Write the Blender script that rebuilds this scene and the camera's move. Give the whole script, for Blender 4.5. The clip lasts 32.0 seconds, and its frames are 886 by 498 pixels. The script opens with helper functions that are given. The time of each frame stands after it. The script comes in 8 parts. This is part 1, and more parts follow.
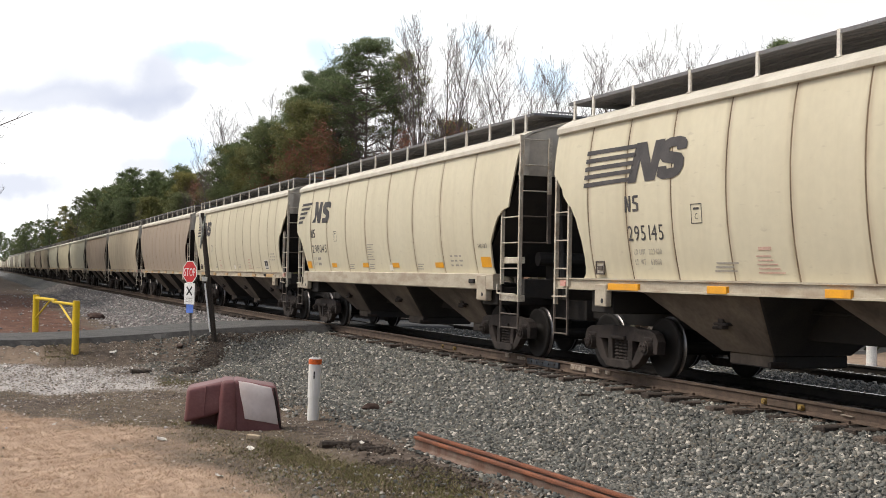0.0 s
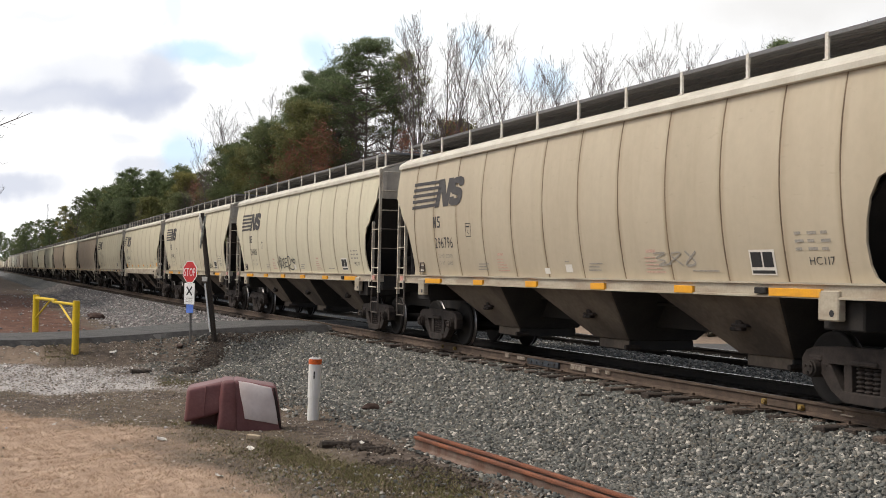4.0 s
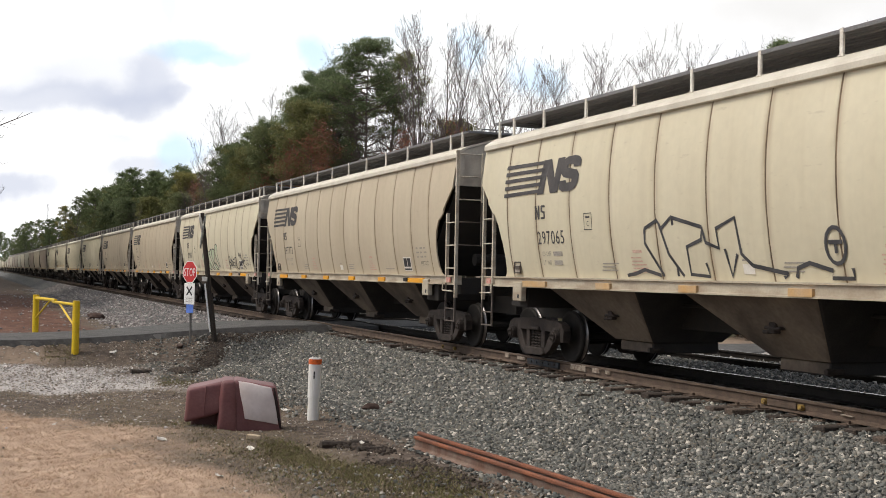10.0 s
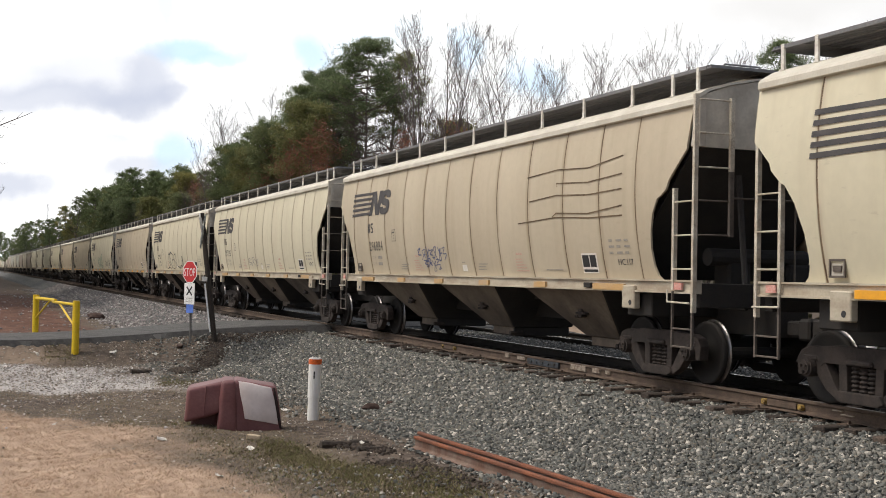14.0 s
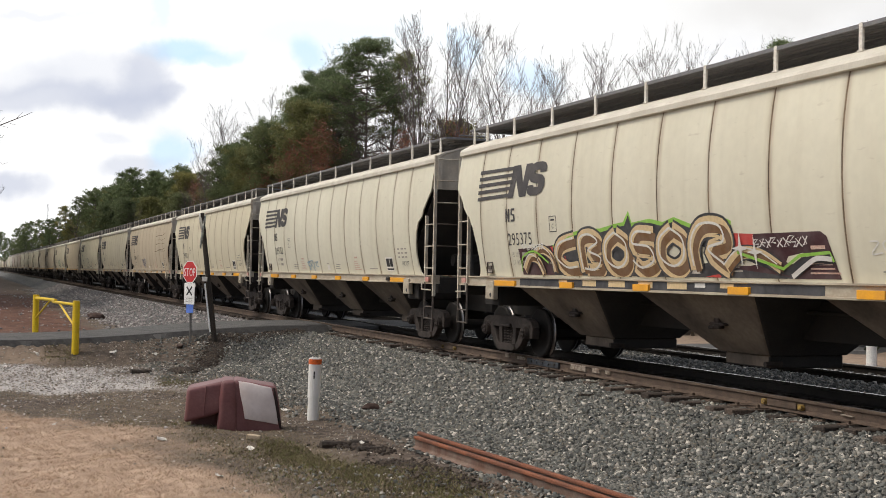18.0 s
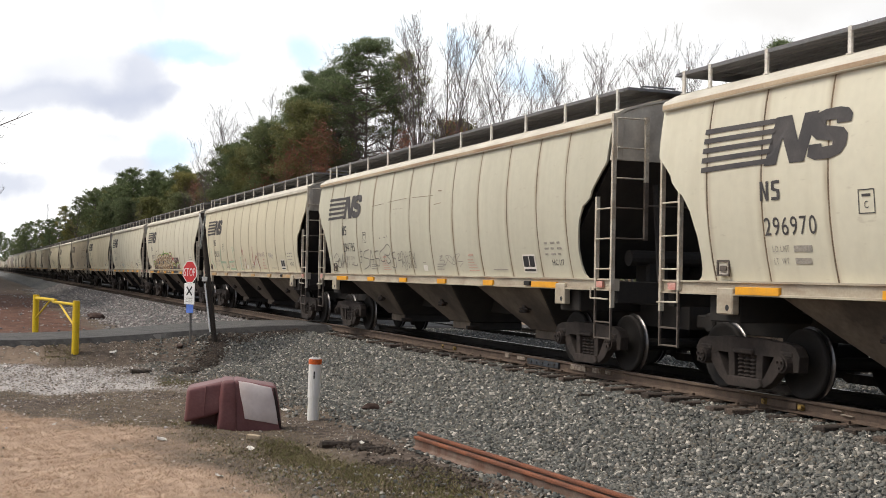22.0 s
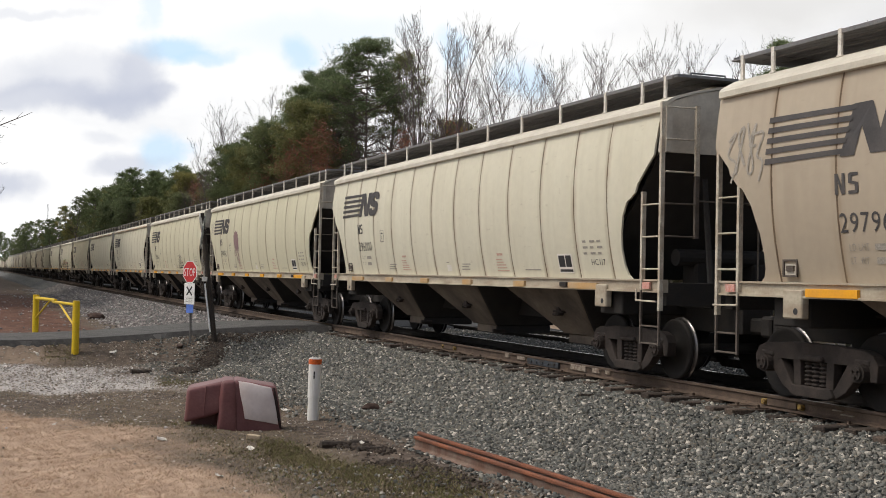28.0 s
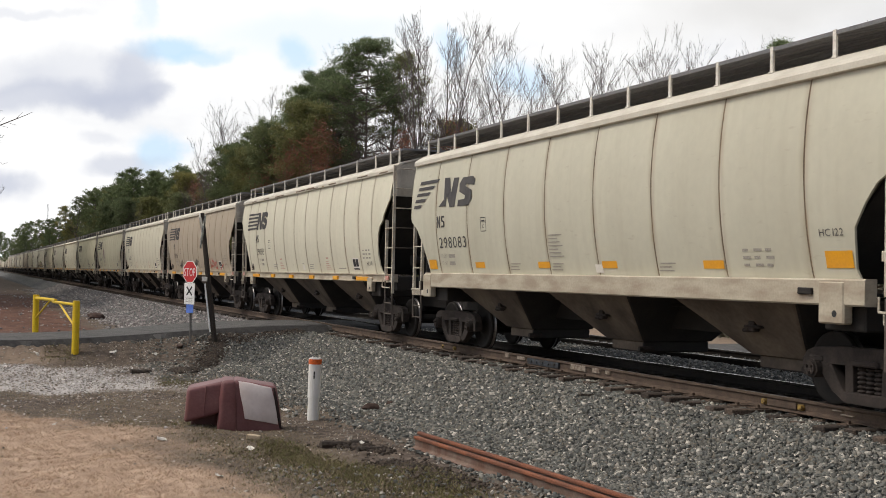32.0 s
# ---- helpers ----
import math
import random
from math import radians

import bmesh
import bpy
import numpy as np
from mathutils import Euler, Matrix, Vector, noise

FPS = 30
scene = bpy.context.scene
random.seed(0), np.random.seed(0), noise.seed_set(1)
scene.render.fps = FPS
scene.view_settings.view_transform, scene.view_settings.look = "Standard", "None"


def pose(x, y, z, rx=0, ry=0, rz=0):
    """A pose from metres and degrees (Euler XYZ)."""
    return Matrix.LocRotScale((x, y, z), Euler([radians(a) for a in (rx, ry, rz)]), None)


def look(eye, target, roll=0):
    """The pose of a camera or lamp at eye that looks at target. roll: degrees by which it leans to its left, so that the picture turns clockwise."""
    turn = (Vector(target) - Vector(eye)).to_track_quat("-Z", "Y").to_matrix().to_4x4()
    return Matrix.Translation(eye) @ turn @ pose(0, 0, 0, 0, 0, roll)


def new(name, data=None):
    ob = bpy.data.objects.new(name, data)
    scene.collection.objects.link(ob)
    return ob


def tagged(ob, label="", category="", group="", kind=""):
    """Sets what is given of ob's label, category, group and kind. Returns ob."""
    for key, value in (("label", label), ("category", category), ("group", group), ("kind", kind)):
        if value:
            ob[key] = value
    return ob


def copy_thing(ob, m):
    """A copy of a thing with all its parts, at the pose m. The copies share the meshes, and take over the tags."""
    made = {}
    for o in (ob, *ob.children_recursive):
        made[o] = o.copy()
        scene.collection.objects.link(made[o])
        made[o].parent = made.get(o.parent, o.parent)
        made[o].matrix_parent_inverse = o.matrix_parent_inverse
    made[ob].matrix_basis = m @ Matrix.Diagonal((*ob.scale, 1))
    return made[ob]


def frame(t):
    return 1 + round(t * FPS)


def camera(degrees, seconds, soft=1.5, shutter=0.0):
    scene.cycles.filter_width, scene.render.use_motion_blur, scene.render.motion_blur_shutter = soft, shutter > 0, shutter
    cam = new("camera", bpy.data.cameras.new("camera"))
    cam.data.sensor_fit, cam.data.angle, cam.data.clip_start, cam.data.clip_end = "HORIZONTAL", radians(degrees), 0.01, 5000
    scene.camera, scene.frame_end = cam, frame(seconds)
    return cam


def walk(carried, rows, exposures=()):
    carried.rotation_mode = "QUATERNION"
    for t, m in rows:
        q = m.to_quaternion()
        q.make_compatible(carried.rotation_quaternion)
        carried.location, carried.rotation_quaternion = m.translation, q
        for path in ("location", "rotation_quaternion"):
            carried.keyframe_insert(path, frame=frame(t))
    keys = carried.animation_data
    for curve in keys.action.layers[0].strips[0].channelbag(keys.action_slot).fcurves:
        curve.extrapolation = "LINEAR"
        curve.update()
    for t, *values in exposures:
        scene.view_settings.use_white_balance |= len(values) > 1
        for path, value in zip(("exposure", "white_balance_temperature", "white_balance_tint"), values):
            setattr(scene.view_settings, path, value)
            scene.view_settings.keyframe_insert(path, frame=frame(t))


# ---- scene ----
XC = 10.726          # track centre line, metres right of the camera
PITCH = 18.22        # length of a car over couplers
EYE_H = 1.497        # camera above the rail tops (z = 0)

cam = camera(40.377, 32.0, soft=0.86, shutter=0.03)
_th, _pi = 0.3723, 0.0219
EYE = (0.0, 0.0, EYE_H)
AIM = (math.sin(_th) * math.cos(_pi) * 50, math.cos(_th) * math.cos(_pi) * 50, EYE_H + math.sin(_pi) * 50)
VIEW = look(EYE, AIM, 1.146)
# automatic exposure as pale and dark cars pass
walk(cam, [(0.0, VIEW), (32.0, VIEW)], [(0.0, 0.15), (0.5, 0.02), (1.0, -0.05), (2.0, -0.04), (3.0, 0.0), (6.0, 0.0), (7.0, -0.05), (9.0, -0.05), (10.0, 0.05), (11.0, -0.06), (12.0, -0.08), (14.0, 0.05), (16.5, -0.08),
     (17.0, -0.1), (18.0, -0.04), (20.0, -0.03), (21.0, 0.05), (22.0, 0.05), (23.0, -0.17), (24.0, -0.14), (25.0, -0.12), (28.0, -0.14), (29.0, -0.06), (30.0, 0.03), (31.0, -0.07), (32.0, -0.14)])

# ---- light ----
SUN_EL, SUN_AZ = radians(57), radians(283)      # azimuth clockwise from +Y
world = bpy.data.worlds.new("sky")
scene.world = world
world.use_nodes = True
_n = world.node_tree.nodes
_sky = _n.new("ShaderNodeTexSky")
_sky.sky_type = "NISHITA"
_sky.sun_disc = False
_sky.sun_elevation, _sky.sun_rotation = SUN_EL, SUN_AZ
_sky.dust_density, _sky.air_density = 3.0, 1.0
_hsv = _n.new("ShaderNodeHueSaturation")
_hsv.inputs["Saturation"].default_value = 0.55
world.node_tree.links.new(_sky.outputs[0], _hsv.inputs["Color"])
world.node_tree.links.new(_hsv.outputs[0], _n["Background"].inputs["Color"])
_n["Background"].inputs["Strength"].default_value = 0.15
sun = new("sun", bpy.data.lights.new("sun", "SUN"))
sun.data.energy, sun.data.angle, sun.data.color = 2.0, radians(22), (1.0, 0.92, 0.785)
sun.matrix_world = look((math.sin(SUN_AZ) * math.cos(SUN_EL) * 90, math.cos(SUN_AZ) * math.cos(SUN_EL) * 90, math.sin(SUN_EL) * 90), (0, 0, 0))


# ---- materials ----
def mat(name, base, rough=0.7, metal=0.0, dark=None, scale=6.0, mix=0.5, fine=60.0, fine_amt=0.25, bump=0.0, bump_scale=80.0,
        stretch=(1, 1, 1), random_shift=0.0, spec=0.4, hi=0.62, lo=0.38):
    """Painted or natural surface: two colours mixed by a coarse noise, a fine noise on top, and fine relief."""
    m = bpy.data.materials.new(name)
    m.use_nodes = True
    nt, L = m.node_tree, m.node_tree.links
    b = nt.nodes["Principled BSDF"]
    b.inputs["Roughness"].default_value, b.inputs["Metallic"].default_value = rough, metal
    b.inputs["Specular IOR Level"].default_value = spec
    tc = nt.nodes.new("ShaderNodeTexCoord")
    mp = nt.nodes.new("ShaderNodeMapping")
    mp.inputs["Scale"].default_value = stretch
    L.new(tc.outputs["Object"], mp.inputs["Vector"])
    info = nt.nodes.new("ShaderNodeObjectInfo")
    mul = nt.nodes.new("ShaderNodeMath")
    mul.operation = "MULTIPLY"
    mul.inputs[1].default_value = 37.0
    L.new(info.outputs["Random"], mul.inputs[0])
    n1 = nt.nodes.new("ShaderNodeTexNoise")
    n1.noise_dimensions = "4D"
    n1.inputs["Scale"].default_value, n1.inputs["Detail"].default_value = scale, 5
    L.new(mp.outputs[0], n1.inputs["Vector"])
    L.new(mul.outputs[0], n1.inputs["W"])
    r1 = nt.nodes.new("ShaderNodeMapRange")
    r1.inputs["From Min"].default_value, r1.inputs["From Max"].default_value = lo, hi
    r1.inputs["To Max"].default_value = mix
    L.new(n1.outputs["Fac"], r1.inputs["Value"])
    c1 = nt.nodes.new("ShaderNodeMix")
    c1.data_type = "RGBA"
    c1.inputs["A"].default_value = (*base, 1)
    c1.inputs["B"].default_value = (*(dark or [v * 0.6 for v in base]), 1)
    L.new(r1.outputs[0], c1.inputs["Factor"])
    n2 = nt.nodes.new("ShaderNodeTexNoise")
    n2.inputs["Scale"].default_value, n2.inputs["Detail"].default_value = fine, 3
    L.new(tc.outputs["Object"], n2.inputs["Vector"])
    r2 = nt.nodes.new("ShaderNodeMapRange")
    r2.inputs["From Min"].default_value, r2.inputs["From Max"].default_value = 0.3, 0.7
    r2.inputs["To Min"].default_value, r2.inputs["To Max"].default_value = 1 - fine_amt, 1 + fine_amt
    L.new(n2.outputs["Fac"], r2.inputs["Value"])
    c2 = nt.nodes.new("ShaderNodeVectorMath")
    c2.operation = "SCALE"
    L.new(c1.outputs["Result"], c2.inputs[0])
    L.new(r2.outputs[0], c2.inputs["Scale"])
    last = c2
    if random_shift:
        r3 = nt.nodes.new("ShaderNodeMapRange")
        r3.inputs["To Min"].default_value, r3.inputs["To Max"].default_value = 1 - random_shift, 1 + random_shift
        L.new(info.outputs["Random"], r3.inputs["Value"])
        c3 = nt.nodes.new("ShaderNodeVectorMath")
        c3.operation = "SCALE"
        L.new(c2.outputs[0], c3.inputs[0])
        L.new(r3.outputs[0], c3.inputs["Scale"])
        last = c3
    L.new(last.outputs[0], b.inputs["Base Color"])
    if bump:
        n3 = nt.nodes.new("ShaderNodeTexNoise")
        n3.inputs["Scale"].default_value, n3.inputs["Detail"].default_value = bump_scale, 4
        L.new(tc.outputs["Object"], n3.inputs["Vector"])
        bp = nt.nodes.new("ShaderNodeBump")
        bp.inputs["Strength"].default_value, bp.inputs["Distance"].default_value = min(bump, 1.0), 0.02
        L.new(n3.outputs["Fac"], bp.inputs["Height"])
        L.new(bp.outputs[0], b.inputs["Normal"])
    return m


def island_mat(name, cols, rough=0.9, bump=0.0, spec=0.3, thin=0.0, vary=None):
    """Many small pieces in one mesh, each with a colour of its own."""
    m = bpy.data.materials.new(name)
    m.use_nodes = True
    nt, L = m.node_tree, m.node_tree.links
    b = nt.nodes["Principled BSDF"]
    b.inputs["Roughness"].default_value = rough
    b.inputs["Specular IOR Level"].default_value = spec
    g = nt.nodes.new("ShaderNodeNewGeometry")
    ramp = nt.nodes.new("ShaderNodeValToRGB")
    els = ramp.color_ramp.elements
    for i, c in enumerate(cols):
        e = els[i] if i < 2 else els.new(1.0)
        e.position, e.color = i / (len(cols) - 1), (*c, 1)
    L.new(g.outputs["Random Per Island"], ramp.inputs["Fac"])
    out = ramp.outputs[0]
    if vary:
        info = nt.nodes.new("ShaderNodeObjectInfo")
        tint = nt.nodes.new("ShaderNodeMix")
        tint.data_type = "RGBA"
        tint.inputs["A"].default_value, tint.inputs["B"].default_value = (*vary[0], 1), (*vary[1], 1)
        L.new(info.outputs["Random"], tint.inputs["Factor"])
        mul = nt.nodes.new("ShaderNodeVectorMath")
        mul.operation = "MULTIPLY"
        L.new(out, mul.inputs[0])
        L.new(tint.outputs["Result"], mul.inputs[1])
        out = mul.outputs[0]
    L.new(out, b.inputs["Base Color"])
    if thin:
        tr = nt.nodes.new("ShaderNodeBsdfTranslucent")
        L.new(out, tr.inputs["Color"])
        mx = nt.nodes.new("ShaderNodeMixShader")
        mx.inputs[0].default_value = thin
        L.new(b.outputs[0], mx.inputs[1])
        L.new(tr.outputs[0], mx.inputs[2])
        L.new(mx.outputs[0], nt.nodes["Material Output"].inputs[0])
    return m


def car_paint(name, c, stain, amt):
    """Weathered body paint: broad stains, faint runs down the sheet, and rust creeping from the welds."""
    m = mat(name, c, 0.55, 0, stain, 0.9, amt, 7, 0.03, 0.04, 5, (1, 1, 0.35), 0.025, 0.35, 0.72, 0.38)
    nt, L = m.node_tree, m.node_tree.links
    b = nt.nodes["Principled BSDF"]
    col = b.inputs["Base Color"].links[0].from_socket
    tc = nt.nodes.new("ShaderNodeTexCoord")
    info = nt.nodes.new("ShaderNodeObjectInfo")

    def pattern(scale, stretch, lo, hi, top):
        mp = nt.nodes.new("ShaderNodeMapping")
        mp.inputs["Scale"].default_value = stretch
        L.new(tc.outputs["Object"], mp.inputs["Vector"])
        w = nt.nodes.new("ShaderNodeMath")
        w.operation = "MULTIPLY"
        w.inputs[1].default_value = 61.0
        L.new(info.outputs["Random"], w.inputs[0])
        n = nt.nodes.new("ShaderNodeTexNoise")
        n.noise_dimensions = "4D"
        n.inputs["Scale"].default_value, n.inputs["Detail"].default_value = scale, 5
        L.new(mp.outputs[0], n.inputs["Vector"])
        L.new(w.outputs[0], n.inputs["W"])
        r = nt.nodes.new("ShaderNodeMapRange")
        r.inputs["From Min"].default_value, r.inputs["From Max"].default_value, r.inputs["To Max"].default_value = lo, hi, top
        L.new(n.outputs["Fac"], r.inputs["Value"])
        return r.outputs[0]

    def over(fac, under, colour):
        x = nt.nodes.new("ShaderNodeMix")
        x.data_type = "RGBA"
        L.new(fac, x.inputs["Factor"])
        L.new(under, x.inputs["A"])
        x.inputs["B"].default_value = (*colour, 1)
        return x.outputs["Result"]
    runs = pattern(3.2, (1, 1.5, 0.14), 0.50, 0.80, 0.24)
    col = over(runs, col, (stain[0] * 0.72, stain[1] * 0.68, stain[2] * 0.62))
    scuff = pattern(9.0, (1, 0.5, 1.6), 0.64, 0.74, 0.30)
    col = over(scuff, col, (0.34, 0.285, 0.21))
    uv = nt.nodes.new("ShaderNodeUVMap")
    uv.uv_map = "weld"
    sep = nt.nodes.new("ShaderNodeSeparateXYZ")
    L.new(uv.outputs[0], sep.inputs[0])
    near = nt.nodes.new("ShaderNodeMath")
    near.operation = "MINIMUM"
    L.new(sep.outputs[0], near.inputs[0])
    L.new(sep.outputs[1], near.inputs[1])
    reach = nt.nodes.new("ShaderNodeMapRange")
    reach.interpolation_type = "SMOOTHSTEP"
    reach.inputs["From Min"].default_value, reach.inputs["From Max"].default_value = 0.13, -0.03
    L.new(near.outputs[0], reach.inputs["Value"])
    creep = nt.nodes.new("ShaderNodeMath")
    creep.operation = "MULTIPLY"
    L.new(reach.outputs[0], creep.inputs[0])
    L.new(pattern(2.4, (1, 3.0, 0.55), 0.30, 0.70, 0.85), creep.inputs[1])
    col = over(creep.outputs[0], col, (0.29, 0.21, 0.13))
    L.new(col, b.inputs["Base Color"])
    return m


PAINT = {
    "cream": car_paint("cream_paint", (0.63, 0.58, 0.435), (0.55, 0.495, 0.36), 0.6),
    "pale": car_paint("pale_cream_paint", (0.665, 0.635, 0.51), (0.58, 0.545, 0.425), 0.6),
    "warm": car_paint("warm_beige_paint", (0.52, 0.45, 0.335), (0.43, 0.36, 0.26), 0.7),
    "straw": car_paint("straw_cream_paint", (0.64, 0.61, 0.455), (0.56, 0.525, 0.38), 0.6),
    "grey": car_paint("greyed_cream_paint", (0.55, 0.53, 0.425), (0.46, 0.435, 0.34), 0.6),
    "tan": car_paint("tan_beige_paint", (0.44, 0.375, 0.29), (0.36, 0.30, 0.23), 0.7),
    "brown": car_paint("dusty_brown_paint", (0.40, 0.33, 0.26), (0.30, 0.24, 0.19), 0.6),
}
ROOF_PAINT = mat("roof_paint", (0.61, 0.575, 0.49), 0.6, 0, (0.46, 0.415, 0.34), 2.0, 0.6, 30, 0.05, 0.05)
SILL_PAINT = mat("sill_paint", (0.46, 0.41, 0.32), 0.65, 0, (0.28, 0.215, 0.155), 3.0, 0.7, 30, 0.08, 0.05, 60, (1, 0.6, 2))
SEAM = mat("seam_rust", (0.10, 0.066, 0.042), 0.9, 0, (0.22, 0.16, 0.10), 2.2, 0.9, 20, 0.15, 0, 80, (1, 1, 1), 0.15)
END_GREY = mat("end_plate_paint", (0.58, 0.54, 0.46), 0.6, 0, (0.34, 0.30, 0.25), 2, 0.8, 25, 0.06)
# near-black: the shade at the car ends and under the chutes is in the colour
SLOPE = mat("shade_black_sheet", (0.030, 0.028, 0.028), 0.9, 0, (0.048, 0.043, 0.040), 3, 0.6)
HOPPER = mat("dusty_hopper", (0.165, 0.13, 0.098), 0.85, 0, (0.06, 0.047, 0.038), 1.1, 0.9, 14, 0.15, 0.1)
STEEL = mat("dark_steel", (0.022, 0.020, 0.019), 0.8, 0.1, (0.032, 0.026, 0.022), 8, 0.6)
STIRRUP = mat("dark_stirrup", (0.12, 0.10, 0.085), 0.7, 0.1, (0.07, 0.055, 0.045), 7, 0.7)
GRATE = mat("grating_steel", (0.17, 0.17, 0.175), 0.6, 0.3, (0.22, 0.21, 0.21), 6, 0.6)
CASTING = mat("dusty_casting", (0.05, 0.038, 0.033), 0.85, 0.1, (0.023, 0.019, 0.0165), 7, 0.8, 40, 0.15, 0.3, 60)
WHEEL = mat("wheel_steel", (0.013, 0.011, 0.010), 0.75, 0.2, (0.022, 0.018, 0.016), 5, 0.6)
TREAD = mat("polished_tread", (0.22, 0.21, 0.21), 0.36, 1.0, (0.12, 0.11, 0.11), 9, 0.4)
LADDER = mat("ladder_paint", (0.56, 0.52, 0.43), 0.55, 0, (0.27, 0.19, 0.125), 6, 0.55)
POST = mat("walkway_post_paint", (0.70, 0.68, 0.62), 0.5, 0, (0.55, 0.50, 0.43), 7, 0.6)
DECAL = mat("dark_lettering", (0.055, 0.052, 0.054), 0.7, 0, (0.11, 0.10, 0.095), 3, 0.5, 40, 0.1)
DECAL_L = mat("faded_lettering", (0.30, 0.28, 0.25), 0.8, 0, (0.40, 0.36, 0.30), 20, 0.6)
DECAL_R = mat("faded_red_lettering", (0.54, 0.33, 0.27), 0.8, 0, (0.58, 0.46, 0.36), 20, 0.7)
YELLOW = mat("reflector_yellow", (0.80, 0.37, 0.015), 0.5, 0, (0.62, 0.29, 0.05), 4, 0.5, 40, 0.05)
ORANGE = mat("reflector_faded", (0.50, 0.31, 0.13), 0.6, 0, (0.46, 0.34, 0.22), 4, 0.8, 40, 0.07)
RED = mat("reflector_red", (0.56, 0.22, 0.18), 0.5, 0, (0.6, 0.4, 0.34), 30, 0.8)
WHITE = mat("white_label", (0.75, 0.72, 0.66), 0.6, 0, (0.6, 0.56, 0.5), 5, 0.4, 40, 0.05)
BLACK = mat("black_label", (0.03, 0.03, 0.032), 0.6)


# ---- mesh helpers ----
def part(name, bm, material, parent=None, label=""):
    """Links a bmesh, a mesh or (verts, faces) as one mesh object under a thing or a part."""
    me = to_mesh(name, bm, material)
    ob = new(name, me)
    if parent is not None:
        ob.parent = parent
    if label:
        ob["label"] = label
    return ob


def to_mesh(name, bm, material):
    if isinstance(bm, bpy.types.Mesh):
        me = bm
    elif isinstance(bm, tuple):
        me = bpy.data.meshes.new(name)
        me.from_pydata(bm[0], [], bm[1])
        me.update()
    else:
        me = bpy.data.meshes.new(name)
        bm.normal_update()
        bm.to_mesh(me)
        bm.free()
    if not me.materials:
        for m in (material if isinstance(material, (list, tuple)) else [material]):
            me.materials.append(m)
    return me


def box(bm, x0, x1, y0, y1, z0, z1, bevel=0.0, m=None):
    r = bmesh.ops.create_cube(bm, size=1.0)
    vs = r["verts"]
    for v in vs:
        v.co = Vector(((x0 + x1) / 2 + v.co.x * (x1 - x0), (y0 + y1) / 2 + v.co.y * (y1 - y0), (z0 + z1) / 2 + v.co.z * (z1 - z0)))
    if m is not None:
        bmesh.ops.transform(bm, matrix=m, verts=vs)
    if bevel:
        es = {e for v in vs for e in v.link_edges}
        bmesh.ops.bevel(bm, geom=list(es), offset=bevel, segments=1, affect="EDGES", profile=0.5)
    return vs


def boxes(*args, bevel=0.0):
    bm = bmesh.new()
    for a in args:
        box(bm, *a, bevel=bevel)
    return bm


def rod(bm, a, b, r, seg=6, r2=None):
    a, b = Vector(a), Vector(b)
    d = b - a
    m = Matrix.Translation((a + b) / 2) @ d.to_track_quat("Z", "Y").to_matrix().to_4x4()
    return bmesh.ops.create_cone(bm, cap_ends=True, segments=seg, radius1=r, radius2=r if r2 is None else r2, depth=d.length, matrix=m)["verts"]


def rods(pairs, r, seg=6):
    bm = bmesh.new()
    for a, b in pairs:
        rod(bm, a, b, r, seg)
    return bm


def prism(bm, pts, x0, x1, axis="x"):
    """A closed outline of (u, v) pushed from x0 to x1 along an axis."""
    def put(u, v, w):
        return (w, u, v) if axis == "x" else (u, w, v) if axis == "y" else (u, v, w)
    a = [bm.verts.new(put(u, v, x0)) for u, v in pts]
    b = [bm.verts.new(put(u, v, x1)) for u, v in pts]
    n = len(pts)
    bm.faces.new(a)
    bm.faces.new(b[::-1])
    for i in range(n):
        bm.faces.new((a[i], b[i], b[(i + 1) % n], a[(i + 1) % n]))
    bmesh.ops.recalc_face_normals(bm, faces=bm.faces[:])
    return bm


# ---- covered hopper cars ----
# In a car's own space y runs to its leading end, z is height above the rails and the side that faces the road is at -x.
# b is the distance back from the leading end of the roof.
def half_width(z):
    """Half the body's width: the sides bulge at mid height."""
    return 1.42 * (z - 2.75) * (z - 3.9) / 3.0 + 1.60 * (z - 1.5) * (z - 3.9) / -1.4375 + 1.505 * (z - 1.5) * (z - 2.75) / 2.76


Z_BOT, Z_EAVE, CENTRE_B = 1.50, 3.93, 8.45
FRONT_CUT_A = ((1.50, 0.88), (1.56, 0.96), (1.66, 1.01), (1.83, 1.03), (2.09, 1.0), (2.45, 0.86), (2.67, 0.69), (2.71, 0.60), (2.86, 0.43), (2.96, 0.39), (3.17, 0.16), (3.24, 0.07), (3.95, 0.05))
REAR_CUT_A = ((1.50, 1.0), (1.56, 1.09), (1.70, 1.15), (1.95, 1.17), (2.19, 1.13), (2.45, 1.05), (2.66, 0.91), (2.70, 0.80), (2.78, 0.66), (2.90, 0.60), (3.30, 0.17), (3.95, 0.11))
FRONT_CUT_B = ((1.50, 0.92), (1.9, 0.82), (2.2, 0.66), (2.5, 0.40), (2.66, 0.10), (2.72, 0.05), (3.95, 0.06))
REAR_CUT_B = ((1.50, 1.32), (1.66, 1.38), (2.13, 1.32), (2.39, 1.12), (2.6, 0.92), (2.72, 0.70), (2.78, 0.42), (3.3, 0.25), (3.95, 0.12))
